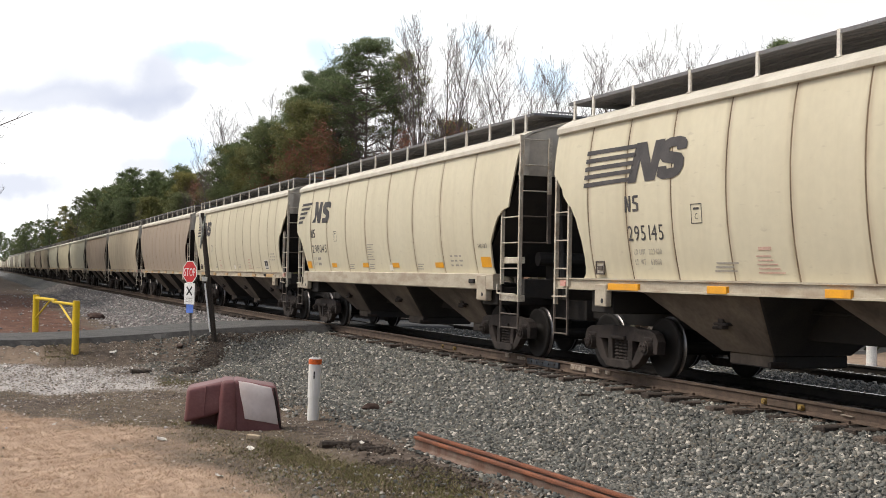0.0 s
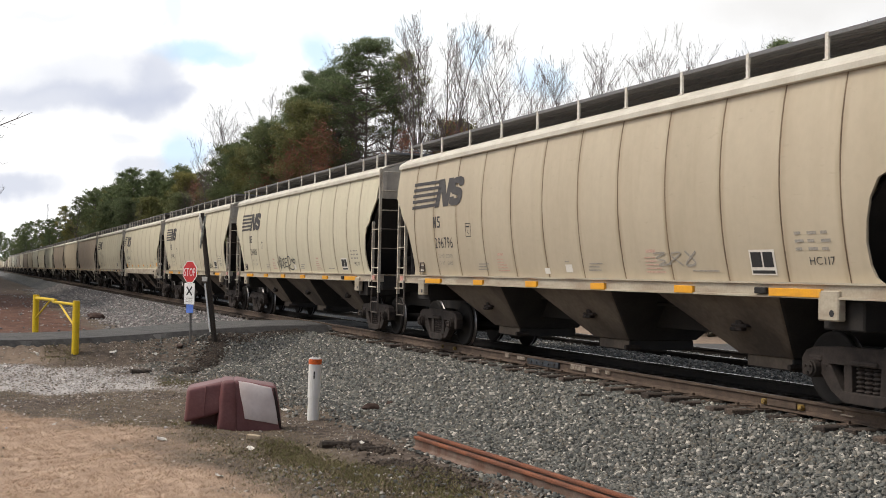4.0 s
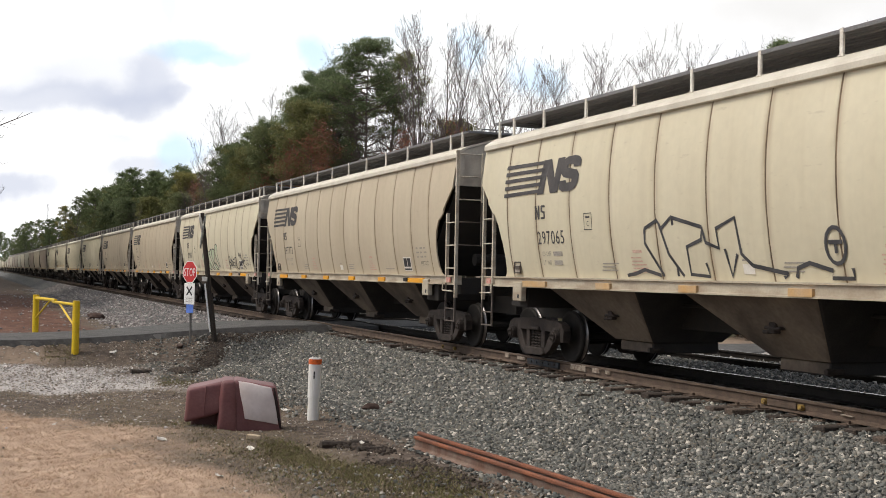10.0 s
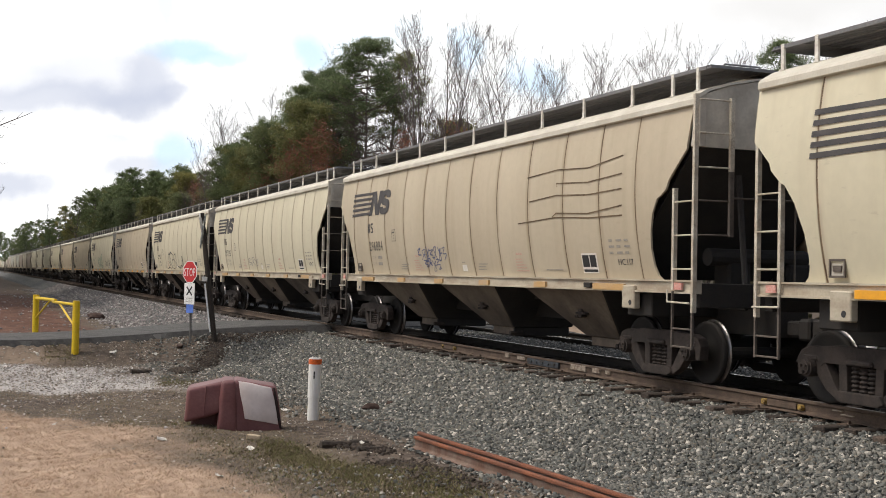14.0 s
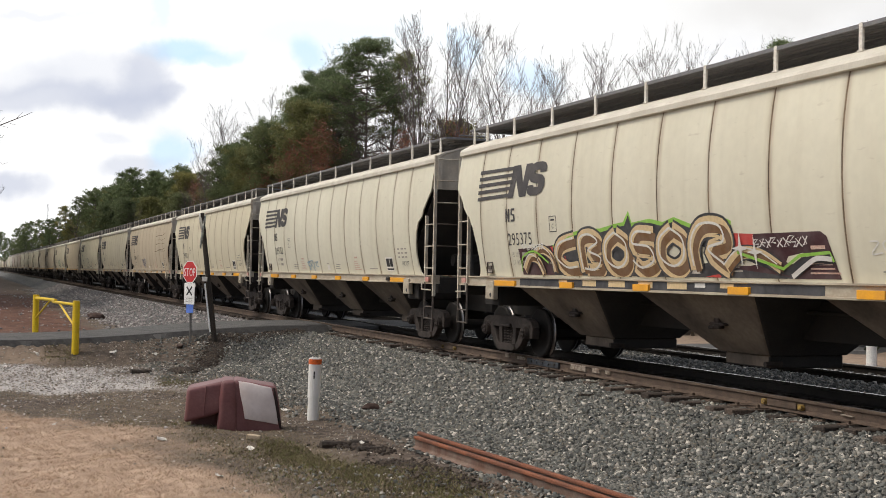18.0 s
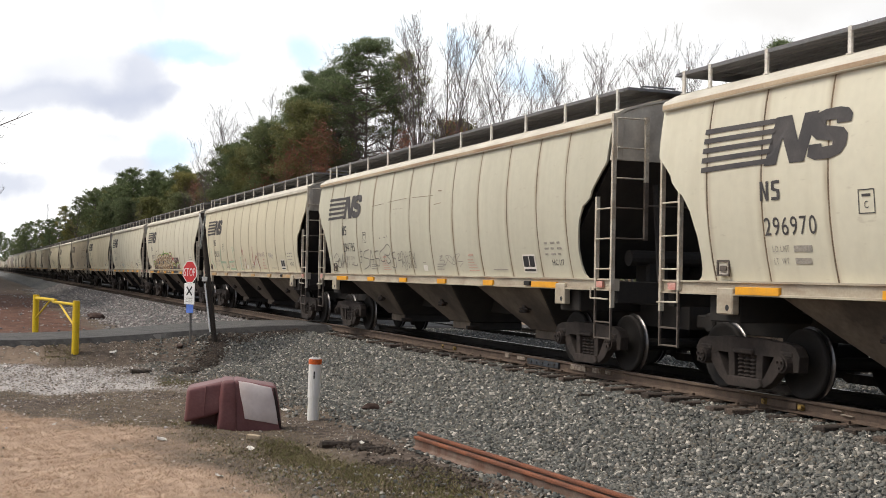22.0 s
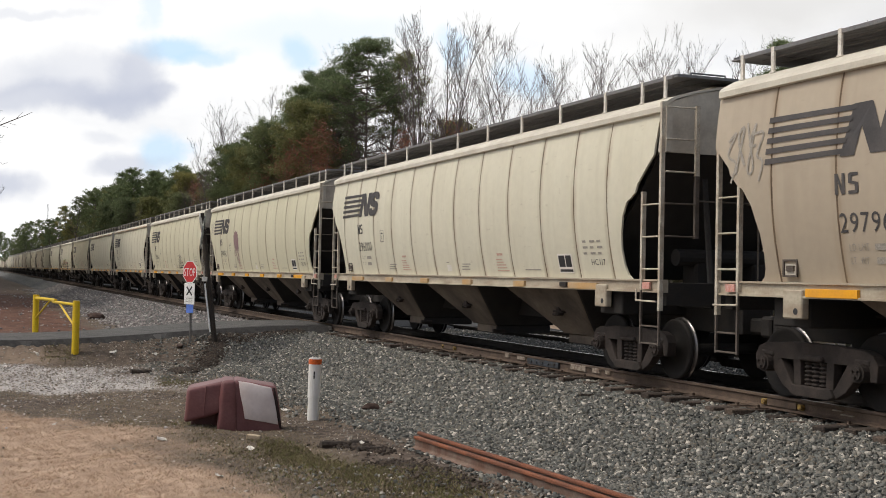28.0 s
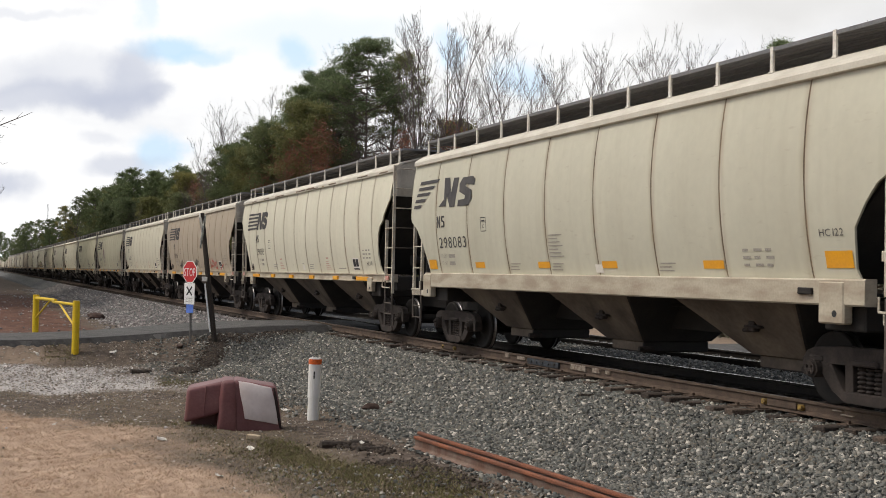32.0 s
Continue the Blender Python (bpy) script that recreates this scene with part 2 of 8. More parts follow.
# per kind: seams, distance of the trailing end, cut-outs, bogies, chutes
BUILD = {
    "a": dict(seams=(1.29, 2.48, 3.74, 5.07, 6.40, 7.71, 9.01, 10.32, 11.67, 13.02, 14.27, 15.38), rear=16.9, cuts=(FRONT_CUT_A, REAR_CUT_A),
              bogies=(1.45, 15.22), chutes=(4.2, 8.45, 12.7)),
    "b": dict(seams=(1.58, 3.28, 5.06, 6.76, 8.50, 10.25, 11.96, 13.70), rear=15.85, cuts=(FRONT_CUT_B, REAR_CUT_B),
              bogies=(1.45, 14.2), chutes=(3.75, 7.85, 11.95)),
}


def cut(shape, z):
    for (z0, b0), (z1, b1) in zip(shape, shape[1:]):
        if z <= z1:
            return b0 + (b1 - b0) * (z - z0) / (z1 - z0)
    return shape[-1][1]


def panel_mesh(bs, origin, seg_y=5, pillow=0.006, shape=None, end=0, rear=16.9):
    """One side sheet between two seams; at the ends of the car its outer edge follows the cut-out."""
    b0, b1 = bs
    zs = sorted(set([Z_BOT + (Z_EAVE - Z_BOT) * i / 10 for i in range(11)] + ([z for z, _ in shape[:-1]] if shape else [])))
    verts, faces = [], []
    for z in zs:
        lo, hi = b0, b1
        if end == 1:
            lo = cut(shape, z)
        if end == -1:
            hi = rear - cut(shape, z)
        for i in range(seg_y + 1):
            s = i / seg_y
            bulge = pillow * (1 - abs(2 * s - 1) ** 2.5) if not end else pillow * 0.5
            verts.append((-half_width(z) - bulge - origin[0], CENTRE_B - (lo + (hi - lo) * s) - origin[1], z - origin[2]))
    w = seg_y + 1
    n = len(verts)
    for j in range(len(zs) - 1):
        for i in range(seg_y):
            faces.append((j * w + i, j * w + i + 1, (j + 1) * w + i + 1, (j + 1) * w + i))
    verts += verts[:n] + [(x + 0.03, y, z) for x, y, z in verts[:n]]
    rim = [i for i in range(w)] + [j * w + seg_y for j in range(1, len(zs))] + [(len(zs) - 1) * w + i for i in range(seg_y - 1, -1, -1)] + [j * w for j in range(len(zs) - 2, 0, -1)]
    for a, b in zip(rim, rim[1:] + rim[:1]):
        faces.append((b + n, a + n, a + 2 * n, b + 2 * n))
    if end:
        faces += [tuple(i + 2 * n for i in f[::-1]) for f in faces[:(len(zs) - 1) * seg_y]]
    me = bpy.data.meshes.new("side_panel")
    me.from_pydata(verts, [], faces)
    me.update()
    for p in me.polygons[:(len(zs) - 1) * seg_y]:
        p.use_smooth = True
    # metres from the weld at each edge of the sheet, for the rust that creeps out of it
    wide = b1 - b0
    edge = me.uv_layers.new(name="weld")
    for p in me.polygons:
        for li, vi in zip(p.loop_indices, p.vertices):
            u = (vi % n % w) / seg_y * wide
            edge.data[li].uv = (u if end != 1 else 1.0, wide - u if end != -1 else 1.0)
    return me


def on_side(b, z, lift=0.02):
    return (-half_width(z) - 0.3 * lift - 0.002, CENTRE_B - b, z)


def side_shapes(polys, lift=0.022):
    """Flat painted shapes, each a list of (b, z), laid on the curved side."""
    verts, faces = [], []
    for p in polys:
        i = len(verts)
        verts += [on_side(b, z, lift) for b, z in p]
        faces.append(tuple(range(i, i + len(p))))
    return verts, faces


def bar(b, z, w, h):
    return [(b, z), (b, z + h), (b + w, z + h), (b + w, z)]


GLYPHS = {}


def glyph(ch):
    if ch not in GLYPHS:
        cu = bpy.data.curves.new("glyph", "FONT")
        cu.body, cu.size, cu.resolution_u = ch, 1.0, 3
        ob = new("glyph", cu)
        bpy.context.view_layer.update()
        me = bpy.data.meshes.new_from_object(ob.evaluated_get(bpy.context.evaluated_depsgraph_get()))
        GLYPHS[ch] = ([tuple(v.co) for v in me.vertices], [tuple(p.vertices) for p in me.polygons],
                      max([v.co.x for v in me.vertices] or [0.3]))
        bpy.data.objects.remove(ob)
        bpy.data.meshes.remove(me)
        bpy.data.curves.remove(cu)
    return GLYPHS[ch]


def writing(text, height, width, put):
    """Characters of the built-in font, fitted to a height and a total width; put maps (across, up) to a place."""
    k, x, verts, faces = height / 0.73, 0.0, [], []
    for ch in text:
        if ch == " ":
            x += 0.35
            continue
        v, f, w = glyph(ch)
        i = len(verts)
        verts += [(x + c[0], c[1]) for c in v]
        faces += [tuple(i + j for j in p) for p in f]
        x += w + 0.1
    sx = width / max(x - 0.1, 0.1)
    return [put(u * sx, v * k) for u, v in verts], faces


def side_text(text, b, z, height, width, lift=0.024):
    return writing(text, height, width, lambda u, v: on_side(b + u, z + v, lift))


def logo_shapes(kind):
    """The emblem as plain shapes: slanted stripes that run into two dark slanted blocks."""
    out = []
    for i in range(5):
        z = 3.50 - i * 0.128
        if kind == "a":
            left, right, end_z = 1.215 - 0.012 * i, 2.79 - 0.042 * i, 3.475 - 0.121 * i
            out.append([(left - 0.006, z - 0.045), (left + 0.006, z + 0.025), (right, end_z + 0.03), (right - 0.02, end_z - 0.032)])
        else:
            out.append([(0.52 - 0.075 * i, z - 0.035), (0.58 - 0.075 * i, z + 0.035), (1.72 - i * 0.24, z + 0.035), (1.60 - i * 0.24, z - 0.035)])
    if kind == "a":
        n = [(2.75, 3.515), (3.05, 3.515), (3.20, 3.19), (3.29, 3.51), (3.55, 3.51), (3.32, 2.93), (3.05, 2.93), (2.90, 3.25), (2.79, 2.93), (2.55, 2.93)]
        s = [(4.12, 3.32), (3.88, 3.32), (3.87, 3.37), (3.70, 3.375), (3.68, 3.32), (4.0, 3.265), (4.08, 3.19), (4.06, 3.07), (3.96, 2.97), (3.79, 2.93), (3.51, 2.93),
             (3.38, 2.98), (3.40, 3.115), (3.63, 3.115), (3.64, 3.07), (3.82, 3.075), (3.83, 3.125), (3.53, 3.17), (3.43, 3.24), (3.43, 3.38), (3.51, 3.47), (3.67, 3.51), (3.92, 3.51), (4.07, 3.48), (4.14, 3.41)]
        return out + [n, s]
    blocks = [[(2.62, 2.93), (2.73, 3.52), (2.93, 3.515), (3.12, 3.20), (3.19, 3.50), (3.40, 3.49), (3.28, 2.90), (3.08, 2.905), (2.90, 3.22), (2.83, 2.92)],
              [(3.40, 2.90), (3.42, 3.03), (3.66, 3.03), (3.70, 3.10), (3.46, 3.19), (3.44, 3.36), (3.56, 3.475), (3.95, 3.47), (4.04, 3.40), (4.01, 3.29), (3.70, 3.34), (3.68, 3.29), (3.92, 3.20), (3.95, 3.04), (3.82, 2.90)]]
    blocks = [[(1.76 + (b - 2.62) * 1.34, z) for b, z in p] for p in blocks]
    blocks[0] = [(1.76, 2.94), (2.05, 3.08), (2.0, 3.53), (2.3, 3.52)] + blocks[0][3:8] + [(2.2, 3.15), (2.15, 2.93)]
    return out + blocks


def wheel_mesh():
    """A cast wheel with a dished plate, hub, flange and a bright tread; its axle lies along x, its outer face at -x."""
    prof = [(-0.075, 0.0), (-0.09, 0.09), (-0.075, 0.125), (-0.03, 0.16), (-0.02, 0.30), (-0.055, 0.385), (-0.062, 0.43), (-0.055, 0.452),
            (0.0, 0.457), (0.045, 0.46), (0.05, 0.478), (0.062, 0.484), (0.072, 0.476), (0.074, 0.40), (0.03, 0.30), (0.03, 0.15), (0.08, 0.12), (0.08, 0.0)]
    n = 32
    verts, faces = [], []
    for x, r in prof:
        verts += [(x, r * math.cos(2 * math.pi * i / n), r * math.sin(2 * math.pi * i / n)) for i in range(n)]
    for j in range(len(prof) - 1):
        for i in range(n):
            faces.append((j * n + i, j * n + (i + 1) % n, (j + 1) * n + (i + 1) % n, (j + 1) * n + i))
    me = bpy.data.meshes.new("wheel")
    me.from_pydata(verts, [], faces)
    me.materials.append(WHEEL)
    me.materials.append(TREAD)
    for k, p in enumerate(me.polygons):
        p.use_smooth = True
        p.material_index = 1 if k // n in (8, 9) else 0
    me.update()
    return me


def side_frame_mesh():
    """The cast side frame: a heavy bridge shape with a spring window between two slanted legs and a hood over each bearing."""
    bm = bmesh.new()
    x0, x1 = -0.075, 0.075
    top = [(-1.13, 0.36), (-1.15, 0.56), (-1.07, 0.67), (-0.92, 0.72), (-0.62, 0.73), (-0.45, 0.75), (0.45, 0.75), (0.62, 0.73), (0.92, 0.72), (1.07, 0.67), (1.15, 0.56), (1.13, 0.36),
           (1.02, 0.36), (1.01, 0.50), (0.95, 0.56), (0.80, 0.56), (0.70, 0.48), (0.64, 0.53), (-0.64, 0.53), (-0.70, 0.48), (-0.80, 0.56), (-0.95, 0.56), (-1.01, 0.50), (-1.02, 0.36)]
    prism(bm, top, x0, x1)
    for s in (-1, 1):
        prism(bm, [(s * 0.99, 0.60), (s * 0.66, 0.58), (s * 0.42, 0.25), (s * 0.28, 0.11), (s * 0.42, 0.105), (s * 0.60, 0.20)], x0 * 0.92, x1 * 0.92)
        prism(bm, [(s * 0.39, 0.60), (s * 0.25, 0.60), (s * 0.23, 0.18), (s * 0.37, 0.18)], x0 * 0.85, x1 * 0.85)
        box(bm, -0.09, 0.09, s * 0.89 - 0.15, s * 0.89 + 0.15, 0.53, 0.63, 0.03)
    prism(bm, [(-0.42, 0.13), (-0.36, 0.22), (0.36, 0.22), (0.42, 0.13), (0.32, 0.085), (-0.32, 0.085)], -0.11, 0.11)
    box(bm, -0.12, 0.06, -0.22, 0.22, 0.53, 0.60, 0.02)
    bmesh.ops.remove_doubles(bm, verts=bm.verts[:], dist=0.0005)
    bmesh.ops.bevel(bm, geom=[e for e in bm.edges if e.calc_length() > 0.08 and len(e.link_faces) == 2 and e.calc_face_angle(0) > 0.9], offset=0.014, segments=2, affect="EDGES", profile=0.6)
    return bm


def spring_mesh():
    """One coil spring as a ribbed column."""
    prof = [(0.0, 0.215), (0.045, 0.215)]
    for i in range(6):
        z = 0.228 + i * 0.053
        prof += [(0.058, z), (0.066, z + 0.013), (0.058, z + 0.026), (0.040, z + 0.034), (0.040, z + 0.044)]
    prof += [(0.04, 0.55), (0.0, 0.55)]
    n = 10
    verts = [(r * math.cos(2 * math.pi * k / n), r * math.sin(2 * math.pi * k / n), z + 0.004 * math.cos(2 * math.pi * k / n)) for r, z in prof for k in range(n)]
    faces = [(j * n + k, j * n + (k + 1) % n, (j + 1) * n + (k + 1) % n, (j + 1) * n + k) for j in range(len(prof) - 1) for k in range(n)]
    return verts, faces


WHEELS = []


def make_bogie(car, y, detail=True):
    ob = part("bogie", boxes((-0.85, 0.85, -0.20, 0.20, 0.40, 0.66), (-0.25, 0.25, -0.3, 0.3, 0.60, 0.95), bevel=0.03), STEEL, car, "dusty cast steel bogie")
    ob.location = (0, y, 0)
    for s in (-1, 1):
        if s < 0 or detail:
            f = part("side_frame", M("side_frame", side_frame_mesh, CASTING), CASTING, ob)
            f.location = (s * 1.0, 0, 0)
        if s < 0 and detail:
            for q in (-0.14, 0.0, 0.14):
                part("spring", M("spring", spring_mesh, CASTING), CASTING, ob).location = (s * 1.0, q, 0)
        for e in (-1, 1):
            w = part("wheel", M("wheel", wheel_mesh, None), WHEEL, ob)
            w.location = (s * 0.745, e * 0.89, 0.457)
            if s > 0:
                w.scale = (-1, 1, 1)
            WHEELS.append(w)
            if s < 0 and detail:
                c = part("bearing_cap", M("bearing_cap", cap_mesh, CASTING), CASTING, ob)
                c.location = (-1.02, e * 0.89, 0.457)
    for e in (-1, 1):
        a = part("axle", M("axle", axle_mesh, STEEL), STEEL, ob)
        a.location = (0, e * 0.89, 0.457)
    if detail:
        part("brake_beam", M("brake_beam", lambda: boxes((-0.75, 0.75, -0.36, -0.30, 0.30, 0.42), (-0.75, 0.75, 0.30, 0.36, 0.30, 0.42), (-0.8, -0.7, -0.46, -0.30, 0.28, 0.62), (-0.8, -0.7, 0.30, 0.46, 0.28, 0.62)), STEEL), STEEL, ob)
    return ob


def cap_mesh():
    bm = bmesh.new()
    rod(bm, (-0.13, 0, 0), (0.08, 0, 0), 0.115, 14)
    rod(bm, (-0.16, 0, 0), (-0.13, 0, 0), 0.085, 12)
    for i in range(3):
        a = i * 2.094 + 0.5
        rod(bm, (-0.185, 0.05 * math.cos(a), 0.05 * math.sin(a)), (-0.15, 0.05 * math.cos(a), 0.05 * math.sin(a)), 0.017, 6)
    return bm


def axle_mesh():
    return rods([((-0.98, 0, 0), (0.98, 0, 0))], 0.08, 10)


MESHES = {}


def M(key, fn, material):
    """Meshes that many parts share are made once."""
    if key not in MESHES:
        MESHES[key] = to_mesh(key, fn(), material)
    return MESHES[key]


def hopper_mesh(top, bot, zt=1.34, zb=0.44):
    bm = bmesh.new()
    wt, wb = 1.38, 0.66
    rear_top, rear_bot = top * 0.80, bot * 1.22
    a = [bm.verts.new(p) for p in ((-wt, -rear_top, zt), (wt, -rear_top, zt), (wt, top, zt), (-wt, top, zt))]
    b = [bm.verts.new(p) for p in ((-wb, -rear_bot, zb), (wb, -rear_bot, zb), (wb, bot, zb), (-wb, bot, zb))]
    bm.faces.new(b[::-1])
    for i in range(4):
        bm.faces.new((a[i], a[(i + 1) % 4], b[(i + 1) % 4], b[i]))
    bmesh.ops.bevel(bm, geom=[e for e in bm.edges if abs(e.verts[0].co.z - e.verts[1].co.z) > 0.3], offset=0.04, segments=2, affect="EDGES", profile=0.5)
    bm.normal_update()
    # fore, aft and bottom faces get the black material: painted shade
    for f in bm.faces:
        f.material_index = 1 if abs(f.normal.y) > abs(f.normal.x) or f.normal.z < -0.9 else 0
    return bm


def gate_mesh():
    bm = boxes((-0.62, 0.62, -0.62, 0.40, 0.32, 0.50), bevel=0.02)
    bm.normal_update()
    # gate ends and underside are blackened too, their shade painted on
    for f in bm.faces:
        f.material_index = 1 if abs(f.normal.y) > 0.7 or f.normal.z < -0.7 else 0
    return bm


def roof_mesh(y_lo, y_hi, eave=1.53):
    """Roof sheet with a rolled eave, seen in section and pushed along the car."""
    prof = [(-eave, 3.90), (-eave - 0.035, 3.915), (-eave - 0.035, 3.99), (-eave - 0.01, 4.03), (-eave + 0.08, 4.085), (-1.33, 4.15), (-1.0, 4.25), (-0.5, 4.35), (0, 4.38)]
    prof = prof + [(-x, z) for x, z in prof[-2::-1]]
    inner = [(x * 0.97, z - 0.03) for x, z in prof]
    bm = bmesh.new()
    ys = [y_lo + (y_hi - y_lo) * i / 4 for i in range(5)]
    ring = [[bm.verts.new((x, y, z)) for x, z in prof] for y in ys]
    for a, b in zip(ring, ring[1:]):
        for i in range(len(prof) - 1):
            bm.faces.new((a[i], a[i + 1], b[i + 1], b[i]))
    for y in (y_lo, y_hi):
        r1 = [bm.verts.new((x, y, z)) for x, z in prof]
        r2 = [bm.verts.new((x, y, z)) for x, z in inner]
        for i in range(len(prof) - 1):
            bm.faces.new((r1[i], r1[i + 1], r2[i + 1], r2[i]))
    bmesh.ops.recalc_face_normals(bm, faces=bm.faces[:])
    return bm


def end_plate_mesh(s, ye):
    """The upright plate that closes the roof at an end, light grey, down to the slope sheet."""
    bm = bmesh.new()
    pts = [(-half_width(3.34) + 0.02, 3.34), (-half_width(3.6) + 0.02, 3.6), (-1.50, 3.92), (-1.43, 4.05), (-1.0, 4.21), (-0.5, 4.31), (0, 4.34)]
    pts = pts + [(-x, z) for x, z in pts[-2::-1]]
    prism(bm, pts, ye - s * 0.10, ye - s * 0.06, "y")
    return bm


def slope_mesh(s, ye):
    """Slope sheet that runs down and inward under the end plate, with its stiffeners."""
    bm = bmesh.new()
    pts = [(-1.50, ye - s * 0.08, 3.36), (1.50, ye - s * 0.08, 3.36), (1.36, ye - s * 2.25, 1.5), (-1.36, ye - s * 2.25, 1.5)]
    v = [bm.verts.new(p) for p in pts]
    v2 = [bm.verts.new((p[0], p[1], p[2] + 0.06)) for p in pts]
    bm.faces.new(v)
    bm.faces.new(v2[::-1])
    for i in range(4):
        bm.faces.new((v[i], v2[i], v2[(i + 1) % 4], v[(i + 1) % 4]))
    bmesh.ops.recalc_face_normals(bm, faces=bm.faces[:])
    return bm


def grate_mesh(y_lo, y_hi):
    """A running board: a frame with many thin cross bars."""
    verts, faces = [], []

    def add(x0, x1, y0, y1, z0, z1):
        i = len(verts)
        verts.extend([(x, y, z) for z in (z0, z1) for y in (y0, y1) for x in (x0, x1)])
        faces.extend([tuple(i + k for k in f) for f in ((0, 2, 3, 1), (4, 5, 7, 6), (0, 1, 5, 4), (2, 6, 7, 3), (0, 4, 6, 2), (1, 3, 7, 5))])
    n = int((y_hi - y_lo) / 0.075)
    for i in range(n):
        y = y_lo + (i + 0.5) * 0.075
        add(-0.45, 0.45, y - 0.030, y + 0.030, 0.0, 0.022)
    for x in (-0.46, -0.15, 0.15, 0.46):
        add(x - 0.012, x + 0.012, y_lo, y_hi, -0.02, 0.03)
    return verts, faces


def ladder(car, name, a, b, zs, z_lo, z_hi, r=0.013, material=None):
    """Angle-iron stiles and round rungs; a and b are the (x, y) of the stiles."""
    st = None
    for p, lo, hi in ((a, *z_lo), (b, *z_hi)):
        if hi > lo:
            x, y = p
            angle = [(x - 0.012, y - 0.027), (x + 0.05, y - 0.027), (x + 0.05, y - 0.017), (x - 0.002, y - 0.017), (x - 0.002, y + 0.027), (x - 0.012, y + 0.027)]
            iron = part(name if st is None else "stile", prism(bmesh.new(), angle, lo, hi, "z"), material or LADDER, st or car)
            st = st or iron
    for z in zs:
        part("rung", rods([((a[0], a[1], z), (b[0], b[1], z))], r), material or LADDER, st)
    return st




def make_car(kind, detail=True):
    """One covered hopper, ready to be copied. kind a: the older cars with many narrow side sheets; kind b: wider sheets, deep sill."""
    car = new("hopper_car")
    spec = BUILD[kind]
    seams, rear = spec["seams"], spec["rear"]
    yf, yr = CENTRE_B - 0.05, CENTRE_B - rear
    edges = (0.0, *seams, rear)
    paint = PAINT["cream"]
    K = kind
    if detail:
        for b in seams:
            q = part("seam", M("seam", lambda: shell_mesh((CENTRE_B,)), SEAM), SEAM, car, "rust-stained weld seam")
            q.location = (0, CENTRE_B - b, 0)
    else:
        part("seam", M("shell_" + K, lambda: shell_mesh(seams), SEAM), SEAM, car, "rust-stained weld seams")["kind"] = "stuff"
    for i, (b0, b1) in enumerate(zip(edges, edges[1:])):
        end = 1 if i == 0 else -1 if i == len(edges) - 2 else 0
        mid = CENTRE_B - (b0 + b1) / 2
        o = (-1.5, mid, 2.7)
        gap = 0.015
        me = M(f"panel_{K}_{end}_{round(b1 - b0, 2)}", lambda: panel_mesh((b0 + gap, b1 - gap), o, 5, 0.004, spec["cuts"][0 if end == 1 else 1] if end else None, end, rear), paint)
        p = part("side_panel", me, paint, car)
        p.location = o
    part("roof", M("roof" + K, lambda: roof_mesh(yr + 0.04, yf - 0.04), ROOF_PAINT), ROOF_PAINT, car)
    z0, z1 = (1.31, 1.50) if K == "a" else (1.24, 1.55)
    sx = -1.54 if K == "a" else -1.57
    sill = [(sx + 0.14, z0), (sx, z0), (sx, z0 + 0.025), (sx + 0.03, z0 + 0.03), (sx + 0.03, z1 - 0.03), (sx, z1 - 0.025), (sx, z1), (sx + 0.14, z1)] if K == "a" else [(sx + 0.17, z0), (sx + 0.02, z0), (sx, z0 + 0.02), (sx, z1 - 0.02), (sx + 0.02, z1), (sx + 0.17, z1)]
    s0, s1 = (yr + 0.03, yf - 0.03) if K == "a" else (yr + 1.12, yf - 0.85)
    part("side_sill", M("sill" + K, lambda: prism(bmesh.new(), sill, s0, s1, "y"), SILL_PAINT), SILL_PAINT, car)
    part("far_side", M("far" + K, lambda: far_side_mesh(yr, yf), paint), paint, car)
    part("centre_sill", M("csill" + K, lambda: boxes((-0.25, 0.25, yr - 0.15, yf + 0.15, 0.72, 1.25), bevel=0.01), STEEL), STEEL, car)
    bolster = M("bolster", lambda: boxes((-1.4, 1.4, -0.35, 0.35, 0.95, 1.3), bevel=0.02), STEEL)
    end_sill = M("end_sill", lambda: boxes((-1.42, 1.42, -0.08, 0.08, 1.12, 1.46), bevel=0.01), STEEL)
    equip = M("equipment", equipment_mesh, STEEL)
    for s, ye, yb in ((1, yf, CENTRE_B - spec["bogies"][0]), (-1, yr, CENTRE_B - spec["bogies"][1])):
        part("end_plate", M(f"endp{K}{s}", lambda: end_plate_mesh(s, ye), END_GREY), END_GREY, car, "light grey end plate")
        part("slope_sheet", M(f"slope{K}{s}", lambda: slope_mesh(s, ye), SLOPE), SLOPE, car, "black slope sheet, coloured as if in shade")
        part("bolster", bolster, STEEL, car).location = (0, yb, 0)
        part("end_sill", end_sill, STEEL, car).location = (0, ye - s * 0.12, 0)
        part("corner_flange", M(f"flange{K}{s}", lambda: boxes((-1.50, -1.40, ye - 0.02 - (0.05 if s > 0 else 0), ye + 0.02 + (0.05 if s < 0 else 0), 3.34, 3.96)), END_GREY), END_GREY, car)
        c = part("coupler", M("coupler", coupler_mesh, STEEL), STEEL, car)
        c.matrix_local = pose(0, ye + s * 0.18, 0.84, 0, 0, 0 if s > 0 else 180)
        if detail:
            e = part("brake_equipment", equip, STEEL, car)
            e.matrix_local = pose(0, ye - s * 0.85, 1.42, 0, 0, 0 if s > 0 else 180)
            for q in (-0.6, 0.6):
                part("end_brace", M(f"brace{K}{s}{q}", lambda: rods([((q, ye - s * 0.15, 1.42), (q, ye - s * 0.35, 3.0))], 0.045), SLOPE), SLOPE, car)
        make_bogie(car, yb, detail)
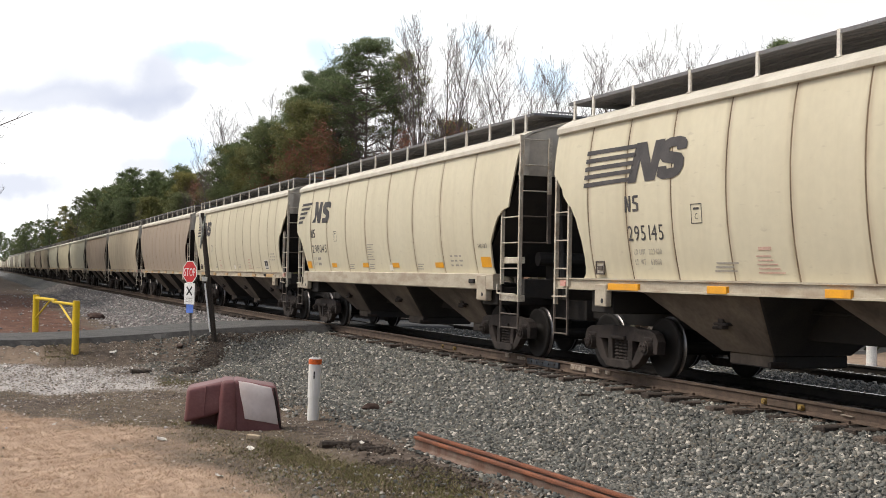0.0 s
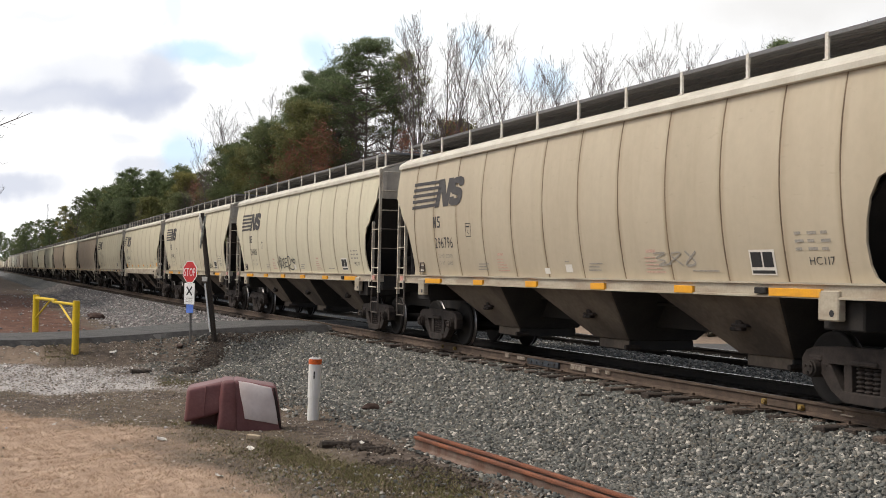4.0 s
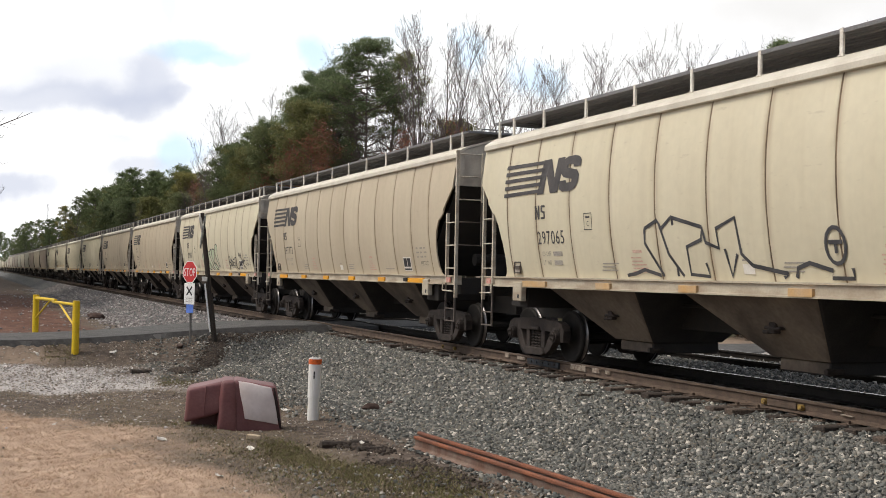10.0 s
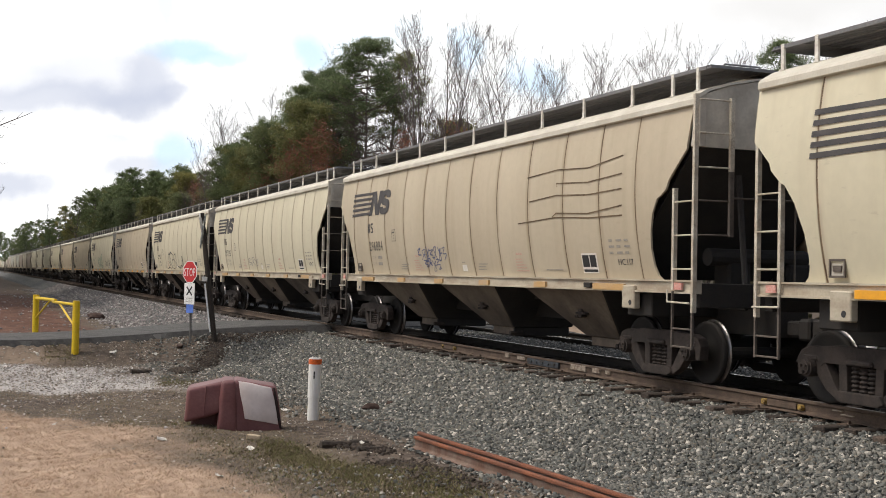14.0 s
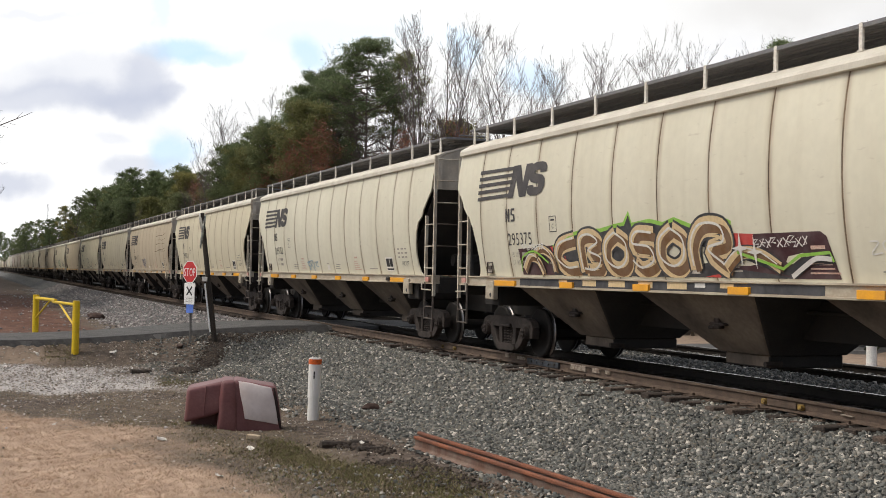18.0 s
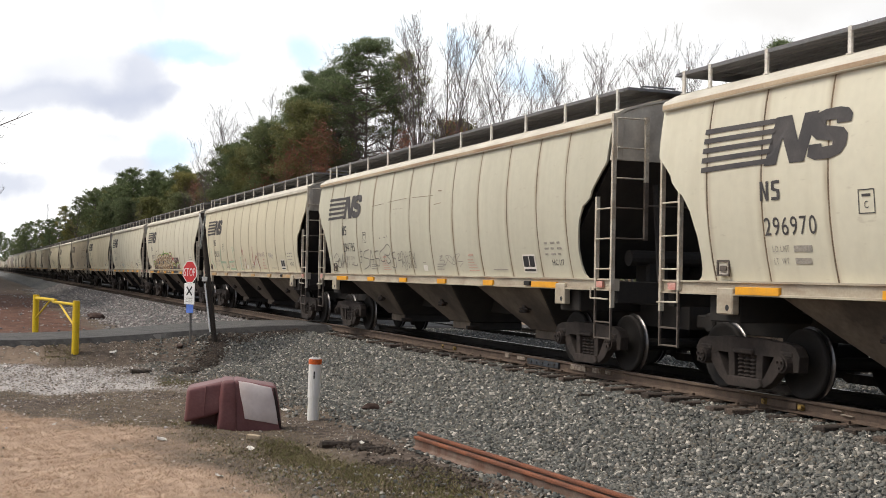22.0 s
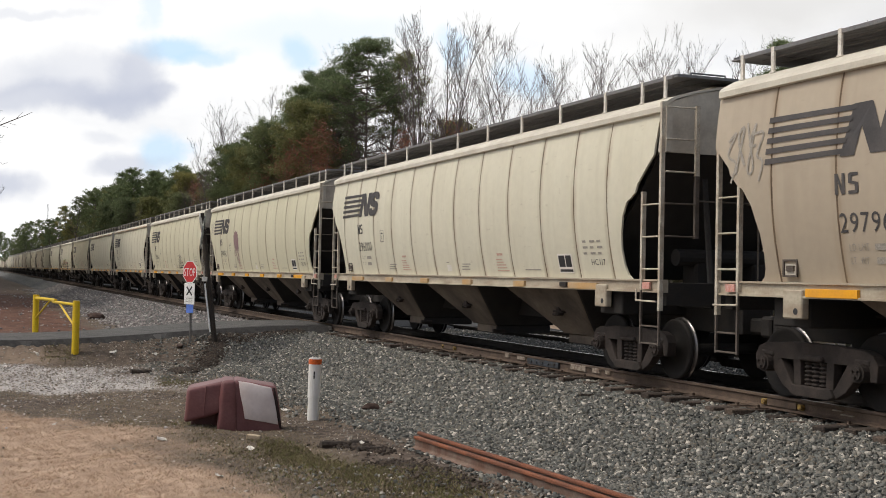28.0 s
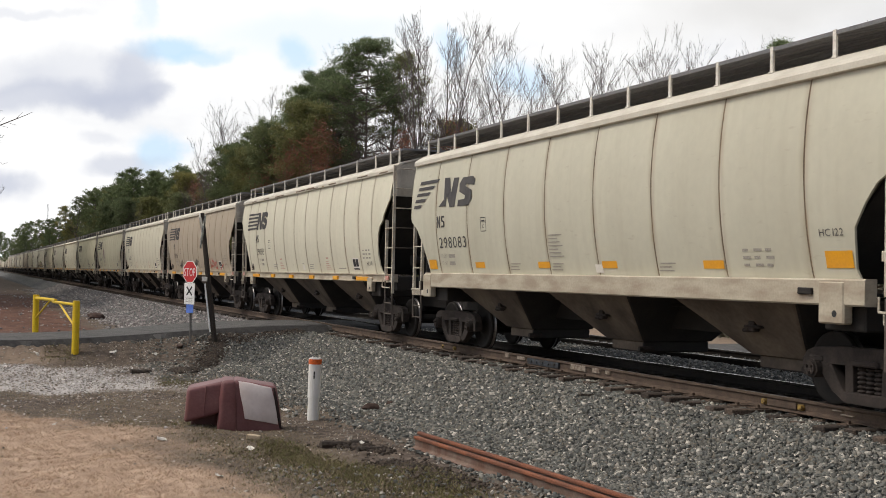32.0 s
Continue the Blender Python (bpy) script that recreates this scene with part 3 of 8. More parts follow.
    # black sheet added to keep light from showing between the chutes
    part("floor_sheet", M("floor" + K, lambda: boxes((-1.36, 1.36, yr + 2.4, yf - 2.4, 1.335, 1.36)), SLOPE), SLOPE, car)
    for b in spec["chutes"]:
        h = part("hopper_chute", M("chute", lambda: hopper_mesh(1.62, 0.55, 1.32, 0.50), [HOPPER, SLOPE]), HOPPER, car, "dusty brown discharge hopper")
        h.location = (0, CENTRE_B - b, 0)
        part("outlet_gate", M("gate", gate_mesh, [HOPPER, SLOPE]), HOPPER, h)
        if detail:
            part("gate_shaft", M("gate_shaft", lambda: rods([((-0.72, -0.66, 0.38), (-0.45, -0.66, 0.38))], 0.04, 8), CASTING), CASTING, h)
            part("vibrator_bracket", M("bracket", lambda: boxes((-1.10, -0.98, -0.22, 0.12, 0.88, 0.92), (-1.09, -0.98, -0.10, 0.03, 0.83, 0.98), (-1.08, -0.98, 0.05, 0.18, 0.82, 0.87), bevel=0.015), CASTING), CASTING, h)
    for x in (-0.87, 0.87):
        g = part("running_board", M("grate" + K, lambda: grate_mesh(yr + 0.1, yf - 0.25), GRATE), GRATE, car, "dark steel grating walkway")
        g["kind"] = "stuff"
        g.location = (x, 0, 4.44)
    nh = 5
    for i in range(nh):
        w = (yf - yr - 0.9) / nh
        h = part("roof_hatch", M("hatch" + K, lambda: boxes((-0.36, 0.36, -w / 2 + 0.04, w / 2 - 0.04, 0, 0.12), bevel=0.025), ROOF_PAINT), ROOF_PAINT, car)
        h.location = (0, yr + 0.45 + w * (i + 0.5), 4.36)
    for s, ye in ((1, yf), (-1, yr)):
        g = part("end_walkway", M("endwalk", lambda: boxes((-1.33, 1.33, -0.30, 0.30, 0, 0.02), *[(-1.33, 1.33, -0.29 + i * 0.065, -0.26 + i * 0.065, 0.02, 0.045) for i in range(9)]), GRATE), GRATE, car)
        g["kind"] = "stuff"
        g.location = (0, ye - s * 0.12 - 0.16 * s, 4.43)
        part("grab_iron", M(f"grab{K}{s}", lambda: rods([((-0.9, ye - s * 0.3, 4.48), (-0.9, ye - s * 0.3, 4.56)), ((-0.9, ye - s * 0.3, 4.56), (-0.3, ye - s * 0.3, 4.56)), ((-0.3, ye - s * 0.3, 4.56), (-0.3, ye - s * 0.3, 4.48))], 0.014), GRATE), GRATE, car)
    posts = [0.28, 0.93] + [2.2 + i * 1.575 for i in range(9)] + [15.95, 16.6] if K == "a" else [0.35, 0.95] + [1.9 + i * 1.2 for i in range(11)] + [15.0, 15.55]
    if detail:
        for b in posts:
            for x in (-1.335, 1.335):
                p = part("walkway_post", M("wpost", lambda: boxes((-0.01, 0.02, -0.03, 0.03, 0, 0.335), (-0.02, 0.05, -0.05, 0.05, 0, 0.02)), POST), POST, car)
                p.location = (x, CENTRE_B - b, 4.145)
    else:
        part("walkway_posts", M("wposts", lambda: boxes(*[(-1.345, -1.32, CENTRE_B - b - 0.035, CENTRE_B - b + 0.035, 4.14, 4.48) for b in posts]), POST), POST, car)["kind"] = "stuff"
    # ladders at the ends of the near side
    rung = [0.57, 0.82, 1.65, 2.12, 2.59]
    inner = 0.55 if K == "a" else 0.62
    for yy, y2, top, mid in ((CENTRE_B - (0.08 if K == "a" else 0.13), CENTRE_B - inner, 3.24, 2.72), (yr + 0.03, yr + (0.53 if K == "a" else 0.80), 4.06, 2.79)):
        if detail:
            ladder(car, "side_ladder", (-1.55, yy), (-1.55, y2), rung[2:], (1.05, top), (1.36, mid))
            for q in (yy, y2):
                step = part("stirrup_leg", M(f"stir{K}{q:.2f}", lambda: boxes((-1.562, -1.53, q - 0.016, q + 0.016, 0.55, 1.34 if q == y2 else 1.05)), STIRRUP), STIRRUP, car, "dark steel foot stirrup")
            for z in rung[:2]:
                part("step_bar", rods([((-1.55, yy, z), (-1.55, y2, z))], 0.014), STIRRUP, step)
            away = 0.06 if y2 > yy else -0.06
            part("grab_loop", rods([((-1.60, y2 + away, 1.36), (-1.60, y2 + away, 1.19)), ((-1.60, y2 + away, 1.19), (-1.60, yy, 1.18))], 0.014), LADDER, car)
        else:
            part("side_ladder", M(f"lad{yy > 0}", lambda: boxes(*[(-1.56, -1.53, y - 0.025, y + 0.025, lo, hi) for y, lo, hi in ((yy, 1.08, top), (y2, 0.6, 2.74))], *[(-1.56, -1.54, min(yy, y2), max(yy, y2), z, z + 0.03) for z in rung]), LADDER), LADDER, car)
    if detail:
        ladder(car, "end_ladder", (-1.52, yr - 0.05), (-1.02, yr - 0.05), [3.05, 3.52, 3.98], (0, 0), (3.0, 4.02))
        ladder(car, "lower_end_ladder", (-1.52, yr - 0.05), (-1.02, yr - 0.05), [2.12, 2.59], (0, 0), (2.1, 3.0), material=STIRRUP)
        part("end_handrail", rods([((-1.02, yr - 0.05, 2.64), (0.02, yr - 0.05, 2.64)), ((0.08, yr - 0.05, 1.48), (0.08, yr - 0.05, 2.6)), ((0.02, yr - 0.05, 2.64), (0.08, yr - 0.05, 2.6)), ((0.02, yr - 0.05, 2.64), (0.02, yr + 0.14, 2.64))], 0.014), STIRRUP, car)
        part("brake_pipe", rods([((-0.4, yr + 0.4, 1.1), (-0.4, yf - 0.4, 1.1))], 0.025), STEEL, car)
        for s, ye in ((1, yf), (-1, yr)):
            part("air_hose", rods([((-s * 0.45, ye + s * 0.1, 0.85), (-s * 0.42, ye + s * 0.4, 0.48)), ((-s * 0.42, ye + s * 0.4, 0.48), (-s * 0.2, ye + s * 0.62, 0.45))], 0.03), STEEL, car)
    # jacking pads and reflectors on the sill
    for b in ((1.66, 15.14) if K == "a" else (1.05, 14.18)):
        q = part("jack_pad", M("pad" + K, lambda: prism_holes() if K == "a" else boxes((-1.585, -1.44, -0.22, 0.22, 1.03, 1.52), bevel=0.02), SILL_PAINT), SILL_PAINT, car)
        q.location = (0, CENTRE_B - b, 0)
        if detail:
            part("pad_hole", M("padhole" + K, lambda: rods([((sx - 0.019, -0.07, 1.15), (sx + 0.03, -0.07, 1.15))], 0.04, 12), BLACK), BLACK, q)
    if K == "a":
        for b, w in ((1.90, 0.90), (4.60, 0.45), (7.0, 0.44), (9.42, 0.45), (11.88, 0.45), (14.03, 0.98)):
            r = part("reflector", M(f"refl{w}", lambda: boxes((-1.555, -1.51, -w, 0, 1.325, 1.425), bevel=0.003), YELLOW), YELLOW, car, "yellow reflector")
            r.location = (0, CENTRE_B - b, 0)
        for b in (0.30, 16.42):
            r = part("end_reflector", M("redrefl", lambda: boxes((-1.565, -1.535, -0.20, 0.0, 1.36, 1.46)), RED), RED, car, "red and white reflector")
            r.location = (0, CENTRE_B - b, 0)
    else:
        for b, w, z, h in ((0.96, 0.44, 1.63, 0.20), (3.52, 0.45, 1.66, 0.11), (6.33, 0.46, 1.66, 0.11), (8.63, 0.47, 1.66, 0.11), (11.45, 0.48, 1.66, 0.11), (13.98, 0.47, 1.67, 0.20)):
            part("reflector", side_shapes([bar(b, z, w, h)], 0.026), YELLOW, car, "yellow reflector")
    if detail:
        part("emblem", side_shapes(logo_shapes(K), 0.034), DECAL, car, "dark striped emblem")
        o = 2.46 if K == "a" else 1.64
        w = 0.40 if K == "a" else 0.44
        part("reporting_mark", side_shapes(mark_shapes(o, 2.50, w, 0.24), 0.024), DECAL, car, "two dark painted marks")
        o = 2.62 if K == "a" else 1.74
        part("weight_line", side_shapes([bar(o + 0.42, 1.865, 0.34, 0.075), bar(o + 0.42, 1.715, 0.30, 0.075)], 0.024), DECAL_L, car)
        part("load_mark", join_geo([side_text("LD LMT", o, 1.865, 0.085, 0.33), side_text("LT  WT", o, 1.715, 0.085, 0.30)]), DECAL_L, car, "faded small lettering")
        b = 4.24 if K == "a" else 3.97
        z = 2.27 if K == "a" else 2.36
        part("plate_mark", join_geo([side_shapes([bar(b, z, 0.26, 0.012), bar(b, z + 0.26, 0.26, 0.012), bar(b, z, 0.014, 0.27), bar(b + 0.25, z, 0.014, 0.27), bar(b + 0.06, z + 0.19, 0.14, 0.03)], 0.024), side_text("C", b + 0.09, z + 0.06, 0.085, 0.07)]), DECAL, car)
        small = []
        for b, w, n in (((4.66, 0.50, 3), (9.2, 0.42, 3), (12.2, 0.64, 1), (8.40, 0.16, 1)) if K == "a" else ((5.15, 0.4, 3), (6.85, 0.4, 3), (10.3, 0.4, 3))):
            small += [bar(b + 0.03 * k, (1.62 if b != 8.40 else 1.76) + 0.052 * k, w - 0.08 * (k % 2), 0.02) for k in range(n)]
        if K == "b":
            small += [bar(6.85, 1.85 + 0.06 * k, 0.52 - 0.09 * (k % 3), 0.02) for k in range(7)]
        ox = 14.5 if K == "a" else 12.38
        small += [bar(ox + 0.24 * k, 2.07 - 0.095 * j - (0.0 if K == "a" else 0.19), 0.12 + 0.05 * ((k + j) % 2), 0.036) for k in range(3) for j in range(3)]
        part("small_print", side_shapes(small, 0.024), DECAL_L, car)["kind"] = "stuff"
        if K == "a":
            red = []
            for b in (5.60, 10.96):
                red += [bar(b + 0.01 + 0.02 * (k % 2), 1.60 + 0.052 * k, 0.54 - 0.06 * k - 0.05 * (k % 2), 0.020) for k in range(5)] + [bar(b + 0.08, 1.89, 0.26, 0.045)]
            part("red_print", side_shapes(red, 0.024), DECAL_R, car)["kind"] = "stuff"
            part("routing_board", side_shapes([bar(13.55, 1.58, 0.52, 0.32)], 0.024), WHITE, car, "white routing board")
            part("routing_panel", side_shapes([bar(13.58, 1.68, 0.22, 0.19), bar(13.83, 1.68, 0.20, 0.19), bar(13.58, 1.60, 0.46, 0.04)], 0.028), BLACK, car, "black routing panels")
            holder = part("placard_holder", boxes((-1.475, -1.462, CENTRE_B - 1.66, CENTRE_B - 1.40, 1.57, 1.76)), END_GREY, car, "small steel placard holder")
            for y0, y1, z0, z1 in ((1.67, 1.39, 1.56, 1.585), (1.67, 1.39, 1.75, 1.775), (1.67, 1.645, 1.56, 1.775), (1.415, 1.39, 1.56, 1.775), (1.60, 1.46, 1.63, 1.70)):
                part("holder_bar", boxes((-1.495, -1.474, CENTRE_B - y0, CENTRE_B - y1, z0, z1)), STIRRUP, holder)
            part("sill_box", boxes((-1.57, -1.50, CENTRE_B - 13.98, CENTRE_B - 13.75, 1.35, 1.43), bevel=0.01), STEEL, car)
        else:
            part("end_bracket", boxes((-1.50, -1.44, yr + 0.0, yr + 0.95, 1.74, 1.86), bevel=0.01), LADDER, car)
            for y0, y1 in ((yr + 0.02, yr + 0.85), (yf - 0.8, yf - 0.02)):
                part("step_sill", boxes((-1.56, -1.42, y0, y1, 1.05, 1.17), bevel=0.01), LADDER, car)
            part("sill_box", boxes((-1.61, -1.54, CENTRE_B - 13.86, CENTRE_B - 13.61, 1.36, 1.44), bevel=0.01), STEEL, car)
        part("white_label", side_shapes([bar(8.40, 1.59, 0.24, 0.13)], 0.025), WHITE, car, "small white label")
    return car


def mark_shapes(b, z, w, h):
    """Two small painted block shapes side by side."""
    n = [(0, 0), (0, 1), (0.14, 1), (0.30, 0.35), (0.30, 1), (0.43, 1), (0.43, 0), (0.29, 0), (0.13, 0.65), (0.13, 0)]
    s = [(0.57, 0.0), (0.57, 0.16), (0.84, 0.16), (0.84, 0.42), (0.57, 0.52), (0.57, 0.92), (0.64, 1), (0.98, 1), (0.98, 0.84), (0.72, 0.84), (0.72, 0.62), (0.98, 0.52), (0.98, 0.08), (0.92, 0)]
    return [[(b + u * w, z + v * h) for u, v in p] for p in (n, s)]


def join_geo(items):
    verts, faces = [], []
    for v, f in items:
        n = len(verts)
        verts += v
        faces += [tuple(i + n for i in q) for q in f]
    return verts, faces


def equipment_mesh():
    """Brake reservoir and valve on the end platform."""
    bm = boxes((-1.0, -0.5, -0.2, 0.2, 0.0, 0.34), (0.1, 0.5, -0.25, 0.15, 0.0, 0.5), bevel=0.04)
    rod(bm, (-0.9, 0.05, 0.42), (0.8, 0.05, 0.42), 0.13, 12)
    return bm


def prism_holes():
    bm = boxes((-1.555, -1.44, -0.18, 0.18, 1.06, 1.41), bevel=0.015)
    return bm


def shell_mesh(seams):
    verts, faces = [], []
    for b in seams:
        i = len(verts)
        n = 10
        for k in range(n + 1):
            z = Z_BOT + (Z_EAVE - Z_BOT) * k / n
            verts += [(-half_width(z) + 0.006, CENTRE_B - b + 0.05, z), (-half_width(z) + 0.006, CENTRE_B - b - 0.05, z)]
        faces += [(i + 2 * k, i + 2 * k + 1, i + 2 * k + 3, i + 2 * k + 2) for k in range(n)]
    return verts, faces


def far_side_mesh(yr, yf):
    verts, faces = [], []
    n = 6
    for k in range(n + 1):
        z = Z_BOT + (Z_EAVE - Z_BOT) * k / n
        c = 0.1 if z > 3.2 else 1.1
        verts += [(half_width(z), yf - c, z), (half_width(z), yr + c, z)]
    faces = [(2 * k, 2 * k + 1, 2 * k + 3, 2 * k + 2) for k in range(n)]
    n0 = len(verts)
    verts += [(x - 0.03, y, z) for x, y, z in verts]
    faces += [tuple(i + n0 for i in f[::-1]) for f in faces]
    return verts, faces


def coupler_mesh():
    bm = boxes((-0.11, 0.11, -0.3, 0.25, -0.10, 0.12), (-0.16, 0.10, 0.2, 0.46, -0.15, 0.16), (0.06, 0.16, 0.26, 0.50, -0.14, 0.15), bevel=0.03)
    rod(bm, (-0.45, 0.0, -0.05), (-0.40, 0.42, -0.40), 0.03, 6)
    return bm


# ---- the train: number, kind, paint, class mark ----
NUMBERS = {0: "298045", 1: "295145", 2: "294906", 3: "296796", 4: "295067", 5: "295053", 6: "297773", 7: "297065", 8: "297235", 9: "296884", 10: "294902",
           11: "295152", 12: "295375", 13: "296506", 14: "294795", 15: "296970", 16: "295160", 17: "294993", 18: "296000", 19: "297965", 20: "296093", 21: "298083"}
TINT = {-22: "grey", -1: "cream", -2: "brown", -3: "warm", -4: "brown", -5: "grey", -6: "cream", -7: "grey", -8: "warm", -9: "brown", 0: "cream", 1: "cream", 2: "cream", 3: "warm", 4: "warm", 5: "cream", 6: "warm", 7: "cream",
        8: "cream", 9: "warm", 10: "cream", 11: "pale", 12: "pale", 13: "cream", 14: "grey", 15: "pale", 16: "straw", 17: "straw", 18: "pale", 19: "tan",
        20: "pale", 21: "grey", 22: "cream", 23: "cream"}
WORDS = {"cream": "cream", "straw": "straw cream", "pale": "pale cream", "warm": "beige", "tan": "tan", "grey": "greyish cream", "brown": "dusty brown"}
FIRST, LAST = -24, 23
TRAIN = {}


def lead(t):
    """How far along the track the roof end of car 0 is at t seconds."""
    surge = np.interp(t, (0, 3, 6, 8, 14, 19, 21, 23.5, 26, 32), (0, 0.08, 0.08, 0, 0, -0.10, -0.10, -0.05, 0, 0))
    return 36.29 + 11.1125 * t + 0.015747 * t * t + 0.28 * max(0.0, 1 - max(t - 1.5, 0) / 3.5) ** 2 + float(surge)


def car_pose(k, t):
    """The two cars with deep sills are a metre shorter, so the cars ahead of the first sit closer."""
    shift = -1.02 if k <= 0 else 1.02 if k > 21 else 0.0
    return pose(XC, lead(t) - PITCH * k - CENTRE_B + shift, 0)


def make_train():
    protos = {"a": make_car("a"), "b": make_car("b"), "far": make_car("a", False)}
    used = set()
    for k in range(FIRST, LAST + 1):
        kind = "b" if k in (0, 21) else "a" if k >= -1 else "far"
        m = car_pose(k, 0.0)
        if kind in used:
            car = copy_thing(protos[kind], m)
            WHEELS.extend(o for o in car.children_recursive if o.name.startswith("wheel"))
        else:
            car = protos[kind]
            car.matrix_basis = m
            used.add(kind)
        TRAIN[k] = car
    for k, car in TRAIN.items():
        tint = TINT.get(k) or ("cream", "grey", "warm", "brown", "pale")[k * 7 % 5]
        for o in car.children:
            if o.name.startswith(("side_panel", "far_side")):
                o.material_slots[0].link = "OBJECT"
                o.material_slots[0].material = PAINT[tint]
        if k in (7, 8, 9, 13, 18) or k < 0:
            for o in car.children:
                if o.name.startswith("reflector"):
                    o.material_slots[0].link = "OBJECT"
                    o.material_slots[0].material = ORANGE
        extra = " with deep side sill" if k in (0, 21) else " with ribbed side sheets"
        note = {5: ", outlined graffiti", 7: ", black outlined graffiti", 9: ", blue tag", 12: ", colourful mural", 13: ", pale green letters", 19: ", black and red tags"}
        tagged(car, f"{WORDS[tint]} grain hopper car{extra}{note.get(k, '')}", "freight car", "cars of the train")
    weights = {6: ("222300", "63800"), 13: ("222200", "63800"), 14: ("222500", "62500"), 1: ("222400", "63800"), 2: ("222500", "62500"), 3: ("232600", "63400"), 8: ("222500", "63500"), 16: ("222500", "62500"), 17: ("222800", "63400")}
    for k, (ld, lt) in weights.items():
        for o in TRAIN[k].children:
            if o.name.startswith("weight_line"):
                o.data = to_mesh("weight_line", join_geo([side_text(ld, 3.04, 1.865, 0.085, 0.36), side_text(lt, 3.06, 1.715, 0.085, 0.30)]), DECAL_L)
    for k, num in NUMBERS.items():
        b, w = (2.50, 1.0) if k not in (0, 21) else (1.70, 1.48)
        part("car_number", side_text(num, b, 2.07, 0.235, w), DECAL, TRAIN[k])
        cls = "HC114" if k in (1, 4, 5, 16) else "HC116" if k == 12 else "HC122" if k == 21 else "HC123" if k == 0 else "HC117"
        if k in (0, 21):
            part("class_mark", side_text(cls, 13.91, 2.04, 0.09, 0.43), DECAL, TRAIN[k])
        else:
            part("class_mark", side_text(cls, 14.72, 1.71, 0.10, 0.46), DECAL, TRAIN[k])


def ribbon(pts, w, lift):
    """A painted stroke along (b, z) points on the side of a car."""
    verts, faces = [], []
    for i, (b, z) in enumerate(pts):
        b0, z0 = pts[max(i - 1, 0)]
        b1, z1 = pts[min(i + 1, len(pts) - 1)]
        d = Vector((b1 - b0, z1 - z0))
        d = d.normalized() if d.length > 1e-6 else Vector((1, 0))
        n = Vector((-d.y, d.x)) * w / 2
        verts += [on_side(b + n.x, max(z + n.y, 1.53), lift), on_side(b - n.x, max(z - n.y, 1.53), lift)]
    faces = [(2 * i, 2 * i + 1, 2 * i + 3, 2 * i + 2) for i in range(len(pts) - 1)]
    return verts, faces


def spray(name, col):
    return mat(name, col, 0.6, 0, [v * 0.8 + 0.08 for v in col], 5, 0.5, 20, 0.1)


def spline(pts, n=4):
    """A smooth line through the points."""
    out = []
    for i in range(len(pts) - 1):
        p = [pts[max(i - 1, 0)], pts[i], pts[i + 1], pts[min(i + 2, len(pts) - 1)]]
        for j in range(n):
            t = j / n
            out.append(tuple(0.5 * (2 * p[1][k] + (p[2][k] - p[0][k]) * t + (2 * p[0][k] - 5 * p[1][k] + 4 * p[2][k] - p[3][k]) * t * t + (3 * p[1][k] - p[0][k] - 3 * p[2][k] + p[3][k]) * t ** 3) for k in (0, 1)))
    return out + [pts[-1]]


def scrawl(rng, b0, b1, z0, z1, n, w, lift=0.027, angular=False):
    """Letter-like loops and hooks of a spray-can tag between b0 and b1; nothing legible."""
    out = []
    step = (b1 - b0) / n
    for i in range(n):
        c = b0 + step * i
        m = rng.choice((4, 5, 6))
        lo, hi = z0 + (z1 - z0) * rng.uniform(0, 0.2), z1 - (z1 - z0) * rng.uniform(0, 0.25)
        pts = []
        for j in range(m):
            u = (0.05, 0.85, 0.15, 0.95, 0.5, 1.1)[j] + rng.uniform(-0.15, 0.15)
            v = ((0.9, 1.0, 0.5, 0.4, 0.0, 0.1) if i % 3 == 0 else (0.0, 1.0, 0.9, 0.1, 0.5, 0.45) if i % 3 == 1 else (1.0, 0.05, 0.0, 0.95, 0.55, 0.5))[j] + rng.uniform(-0.1, 0.1)
            pts.append((c + step * u, lo + (hi - lo) * v))
        out.append(ribbon(pts if angular else spline(pts), w * rng.uniform(0.75, 1.2), lift + 0.0004 * i))
    return join_geo(out)


